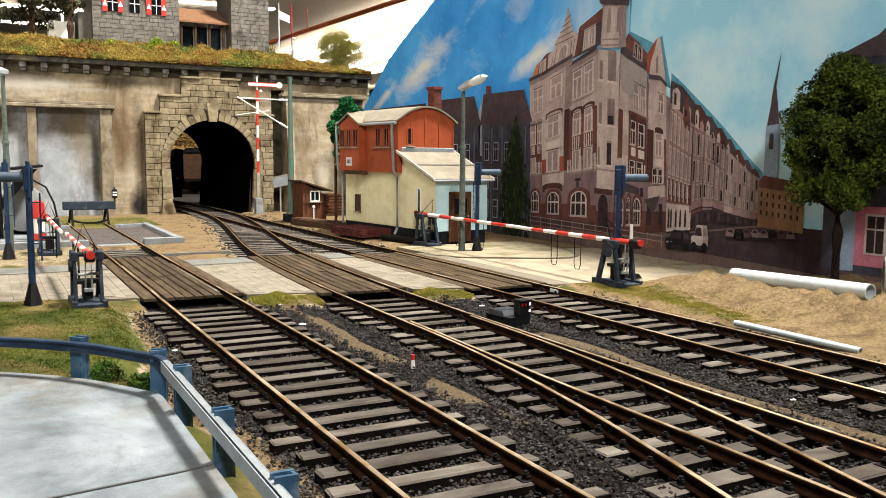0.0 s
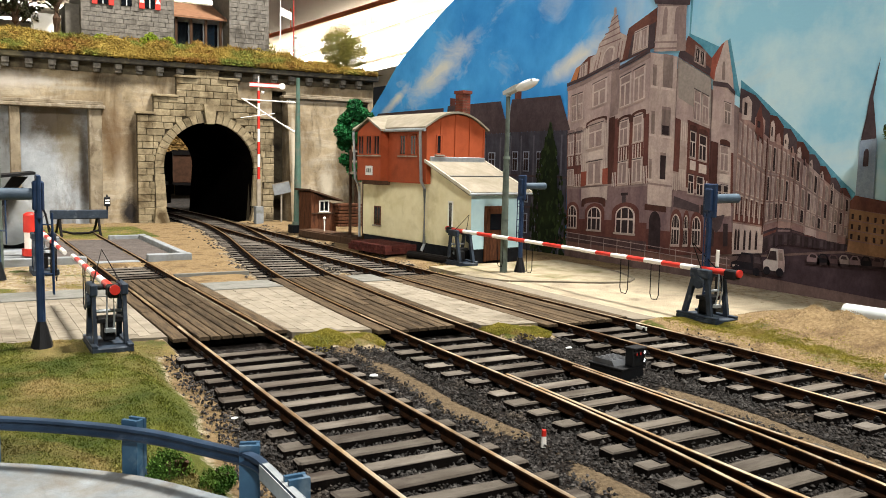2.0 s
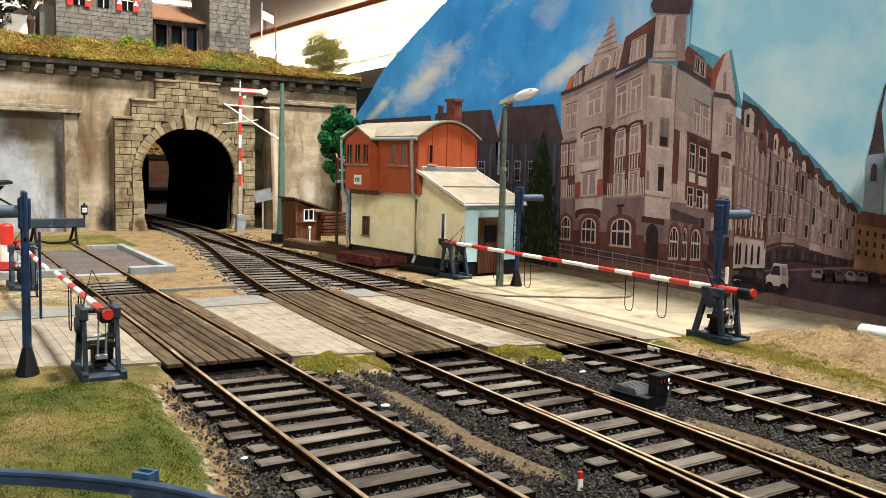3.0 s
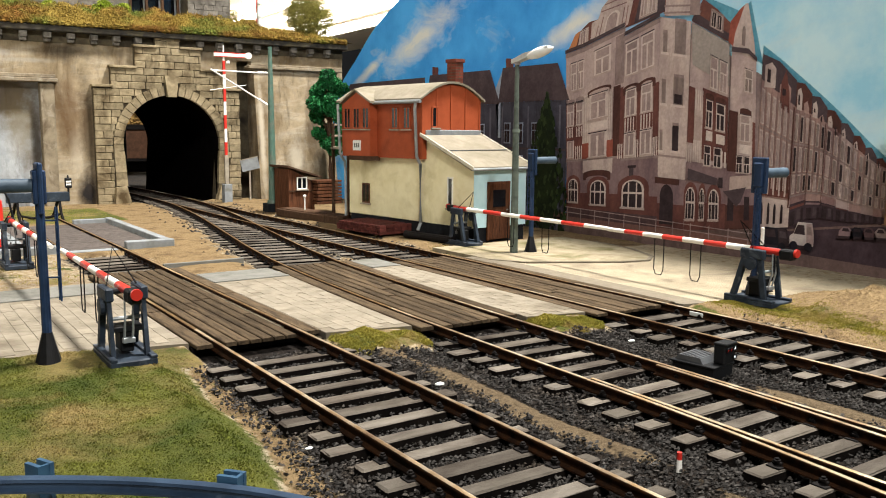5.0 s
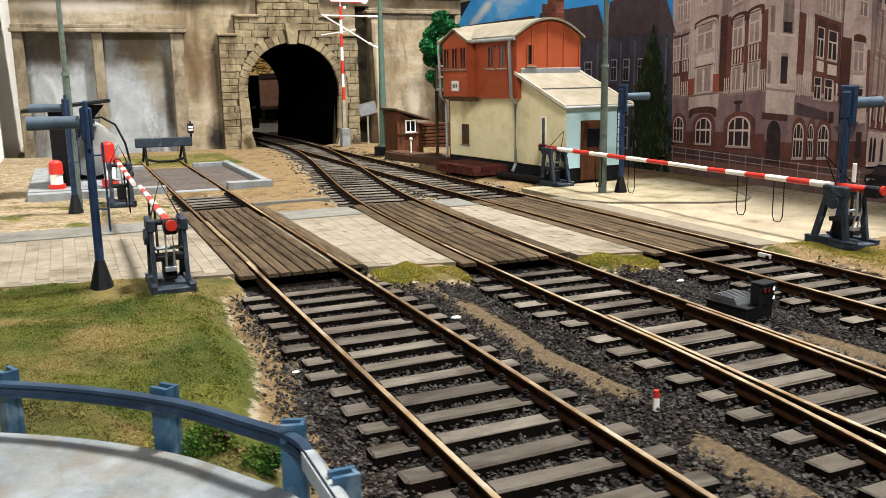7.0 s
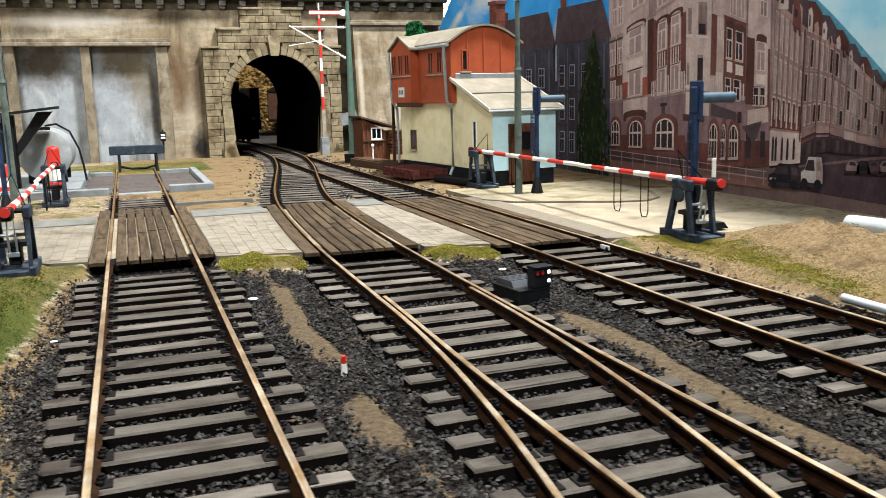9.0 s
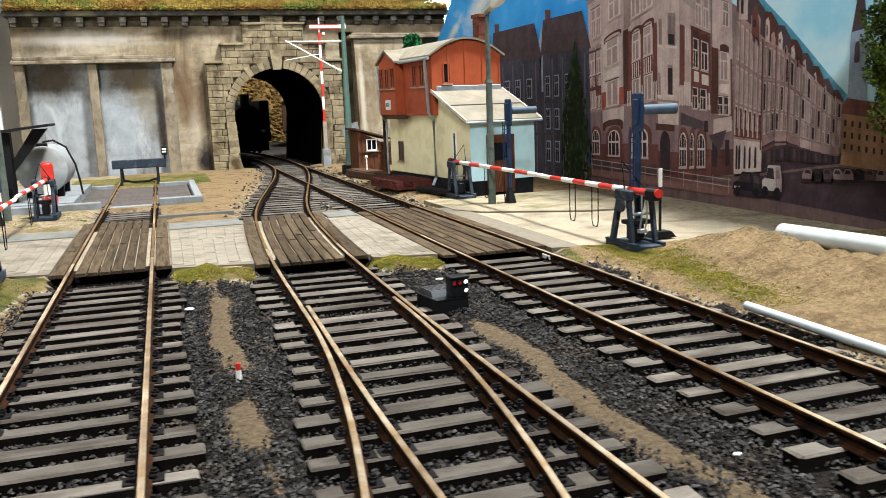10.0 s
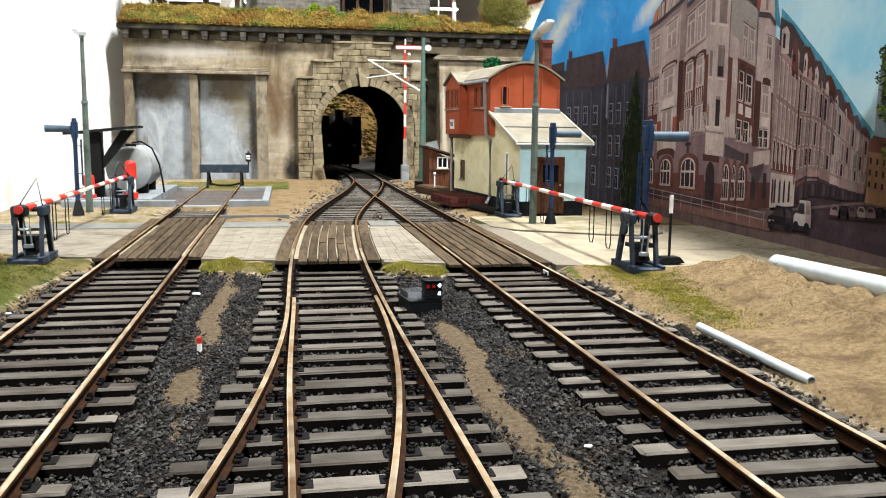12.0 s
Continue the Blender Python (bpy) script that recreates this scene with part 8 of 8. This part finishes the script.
def on_meadow(rng):
    x, y = rng.uniform(-9, -1.2), rng.uniform(10.5, 20.6)
    if x > meadow_edge(y) - 0.22 + rng.uniform(-0.4, 0.4) or y > road_near(x) - 0.05:
        return None
    if x < -2.05 and y < 11.6 or any((x - ex) ** 2 + (y - ey) ** 2 < 0.02 for ex, ey in EDGE):
        return None
    if y < 14.6 and x < -2.2:
        k = min(range(len(EDGE)), key=lambda n: abs(EDGE[n][0] - x))
        if y < EDGE[k][1] + 0.1:
            return None
    bare = noise.noise(Vector((x * 0.8, y * 0.8, 9.0)))
    if bare > 0.1 + 0.35 * rng.uniform():
        return None
    return np.array((x, y, ground_z(x, y) - 0.01))


tufts("meadow_grass", 110000, on_meadow, (0.012, 0.034), M["grass"], "short mixed green and straw coloured static grass", 45, 0.014)


def on_strip(rng):
    k = rng.uniform()
    if k < 0.42:
        x = rng.uniform(1.12, 2.62) if rng.uniform() < 0.5 else rng.uniform(4.75, 6.2)
        y = road_near(x) + 0.05 - (0.95 + 0.2 * math.sin(5 * x) + 0.15 * math.sin(11 * x)) * rng.uniform(0, 1) ** 1.4
    elif k < 0.84:
        y = 11.2 + 5.9 * rng.uniform() ** 0.6
        x = 9.6 - 0.05 * (16.5 - y) + rng.normal(0, 0.26)
        if y > 16.9 and x > 10.6:
            return None
    elif k < 0.9:
        x, y = rng.uniform(-5.5, -1.3), rng.uniform(26.3, 31.2)
        if noise.noise(Vector((x * 0.9, y * 0.9, 4.0))) < -0.05:
            return None
    elif k < 0.95:
        x, y = rng.normal(9.3, 0.35), rng.normal(26.4, 0.5)
    else:
        x, y = rng.normal(0.2, 1.6), rng.uniform(39.8, 47.4)
        if x > 3:
            return None
    return np.array((x, y, ground_z(x, y) - 0.01))


tufts("verge_grass", 80000, on_strip, (0.012, 0.032), M["yellowgrass"], "yellowish static grass along road and tracks", 46, 0.021)


def on_bank(rng):
    x, y = rng.uniform(8.9, 13.5), rng.uniform(4, 18)
    if bank(x, y) < 0.03:
        return None
    return np.array((x, y, ground_z(x, y) - 0.004))


M["sandgrain"] = mat("sand_clod", "6a583f", "8c7857", 3, 0.95, 0, 0.1, 30, 0.3, isl=0.25)
scatter("sand_clods", 26000, on_bank, (0.006, 0.017), M["sandgrain"], "loose sandy clods on the bank", "sand", 47)


def on_hill(rng):
    x, v = rng.uniform(-2, 22), rng.uniform(0, 1)
    y = 76 + 13 * smoothstep(9.2, 10.2, x) + 2 * v
    return np.array((x, y + rng.uniform(-0.5, 0.1), -0.3 + 9.5 * v))


scatter("autumn_scrub", 11000, on_hill, (0.1, 0.32), M["scrub"], "dry yellow-brown scrub on the hillside behind the tunnel", "scrub", 48)


# ---------------------------------------------------------------- paving pieces of the crossing
def crossing_planks():
    c = thing("crossing_deck", label="dark wooden plank deck of the level crossing", category="deck", kind="structure")
    rng = random.Random(6)

    def plank(line, o0, o1, y0, y1):
        sh = Shape()
        g = 0.016
        ys = np.linspace(y0 + g, y1 - g, max(2, int((y1 - y0) / 1.0)))
        rows = []
        d = rng.uniform(-0.012, 0.006)
        for y in ys:
            x = line(y)
            rows.append([sh.vert((x + o0 + g, y, -0.085)), sh.vert((x + o0 + g, y, -0.03 + d)), sh.vert((x + o0 + 2 * g, y, -0.018 + d)), sh.vert((x + o1 - 2 * g, y, -0.018 + d)), sh.vert((x + o1 - g, y, -0.03 + d)), sh.vert((x + o1 - g, y, -0.085))])
        for a, b in zip(rows, rows[1:]):
            for k in range(5):
                sh.idx([a[k], a[k + 1], b[k + 1], b[k]])
        sh.idx(rows[0][::-1])
        sh.idx(rows[-1])
        part("plank", sh, M["plank"], c)

    for line, near, far in ((line_one, 18.95, 27.1), (line_two, 18.1, 26.0), (line_three, 17.3, 25.2)):
        inner = np.linspace(-0.64, 0.64, 7)
        for a, b in zip(inner, inner[1:]):
            y = near
            while y < far - 0.3:
                y1 = min(far, y + rng.uniform(1.8, 4.2))
                if far - y1 < 0.8:
                    y1 = far
                plank(line, a, b, y, y1)
                y = y1
        for a, b in ((-1.11, -0.81), (0.81, 1.11)):
            y = near + 0.05
            while y < far - 0.3:
                y1 = min(far, y + rng.uniform(2.5, 5.0))
                if far - y1 < 0.8:
                    y1 = far
                plank(line, a, b, y, y1)
                y = y1
        # block added below the planks, black in place of the shade there
        sh = Shape()
        rows = []
        for y in np.linspace(near + 0.3, far - 0.3, 9):
            rows.append([sh.vert((line(y) + o, y, z)) for o, z in ((-1.1, -0.24), (-1.1, -0.12), (1.1, -0.12), (1.1, -0.24))])
        for a, b in zip(rows, rows[1:]):
            for k in range(3):
                sh.idx([a[k], a[k + 1], b[k + 1], b[k]])
        sh.idx(rows[0][::-1])
        sh.idx(rows[-1])
        part("deck_bearer", sh, M["iron"], c, "black block painted as the shade below the planks")


crossing_planks()


def pavement():
    deck = thing("pavement", label="pale grey stone paving of the road between the tracks", category="road", kind="structure")
    rng = random.Random(9)
    variants = []
    for k in range(6):
        s = Shape()
        s.box(-0.1085, -0.217, -0.12, 0.1085, 0.217, 0.0, 0.006)
        s.v = [(x + rng.uniform(-0.002, 0.002), y + rng.uniform(-0.003, 0.003), z + (rng.uniform(-0.003, 0.002) if z > -0.05 else 0)) for x, y, z in s.v]
        variants.append(mesh_of("paving_stone", s, M["sett"]))
    for x0, x1 in ((1.32, 8), (-7.0, -1.32), (4.9, 6.0)):
        left, right = (lambda y: line_one(y) + 1.13, lambda y: line_two(y) - 1.13) if x0 == 1.32 else (lambda y: -5.6, lambda y: -1.13) if x0 < 0 else (lambda y: line_two(y) + 1.13, lambda y: line_three(y) - 1.13)
        p = thing("pavement", label="pale beige-grey setts of the crossing road", category="road", kind="structure")
        y = 17.4
        while y < 24.5:
            a, b = left(y + 0.2), right(y + 0.2)
            n = max(1, round((b - a) / 0.222))
            w = (b - a) / n
            for k in range(n):
                x = a + w * (k + 0.5)
                yy = y + 0.22 + (0.22 if k % 2 else 0) + rng.uniform(-0.008, 0.008)
                if yy - 0.22 < road_near(x) or yy + 0.22 > 24.6:
                    continue
                piece("paving_stone", rng.choice(variants), p, x, yy, -0.03 + rng.uniform(-0.003, 0.002), rng.uniform(-0.4, 0.4), w / 0.222, 1)
            y += 0.44
    bed = Shape()
    for na, nb, fa, fb in ((-9.0, -1.12, -9.0, -1.12), (1.12, 2.66, 1.12, 3.05),
                           (4.9, 6.15, 5.3, 6.15), (8.39, 9.0, 8.39, 9.0)):
        bed.prism([(na, road_near(na)), (nb, road_near(nb)), (fb, road_far(fb)), (fa, road_far(fa))],
                  "z", -0.16, -0.042)
    p = deck
    part("joint_bed", bed, M["joint"], p)
    for x0, x1 in ((-9, -1.13), (1.13, 2.98), (5.28, 6.12)):
        k = Shape()
        k.box(x0, 24.66, -0.14, x1, 25.9, -0.022, 0.015)
        part("flagstone_strip", k, M["flag"], p, "smooth pale flag strip")
        k = Shape()
        k.box(x0, 24.58, -0.14, x1, 24.66, -0.014, 0.01)
        part("kerb", k, M["flag"], p)
    i = thing("pavement", label="low pale footway island with a kerb before the signal box", category="footway", kind="structure")
    out = [(8.7, 27.0), (8.75, 24.2), (9.3, 23.3), (10.4, 22.7), (11.6, 22.0), (12.4, 21.85), (13.0, 22.3), (13.6, 23.6), (13.9, 25.5), (13.9, 27.0)]
    s = Shape()
    s.prism(out, "z", -0.15, -0.035)
    part("footway", s, M["footway"], i)
    s = Shape()
    for (xa, ya), (xb, yb) in zip(out[1:8], out[2:9]):
        d = Vector((xb - xa, yb - ya)).normalized()
        n = Vector((-d.y, d.x)) * 0.1
        s.prism([(xa, ya), (xb, yb), (xb - n.x, yb - n.y), (xa - n.x, ya - n.y)], "z", -0.15, -0.024)
    part("kerb", s, M["joint"], i)
    g = Shape()
    g.box(0.85, 27.62, -0.15, 3.0, 27.72, 0.01, 0.01)
    solid("kerb_beam", g, M["flag"], "short pale kerb beam lying behind the road", "kerb", kind="structure")


pavement()
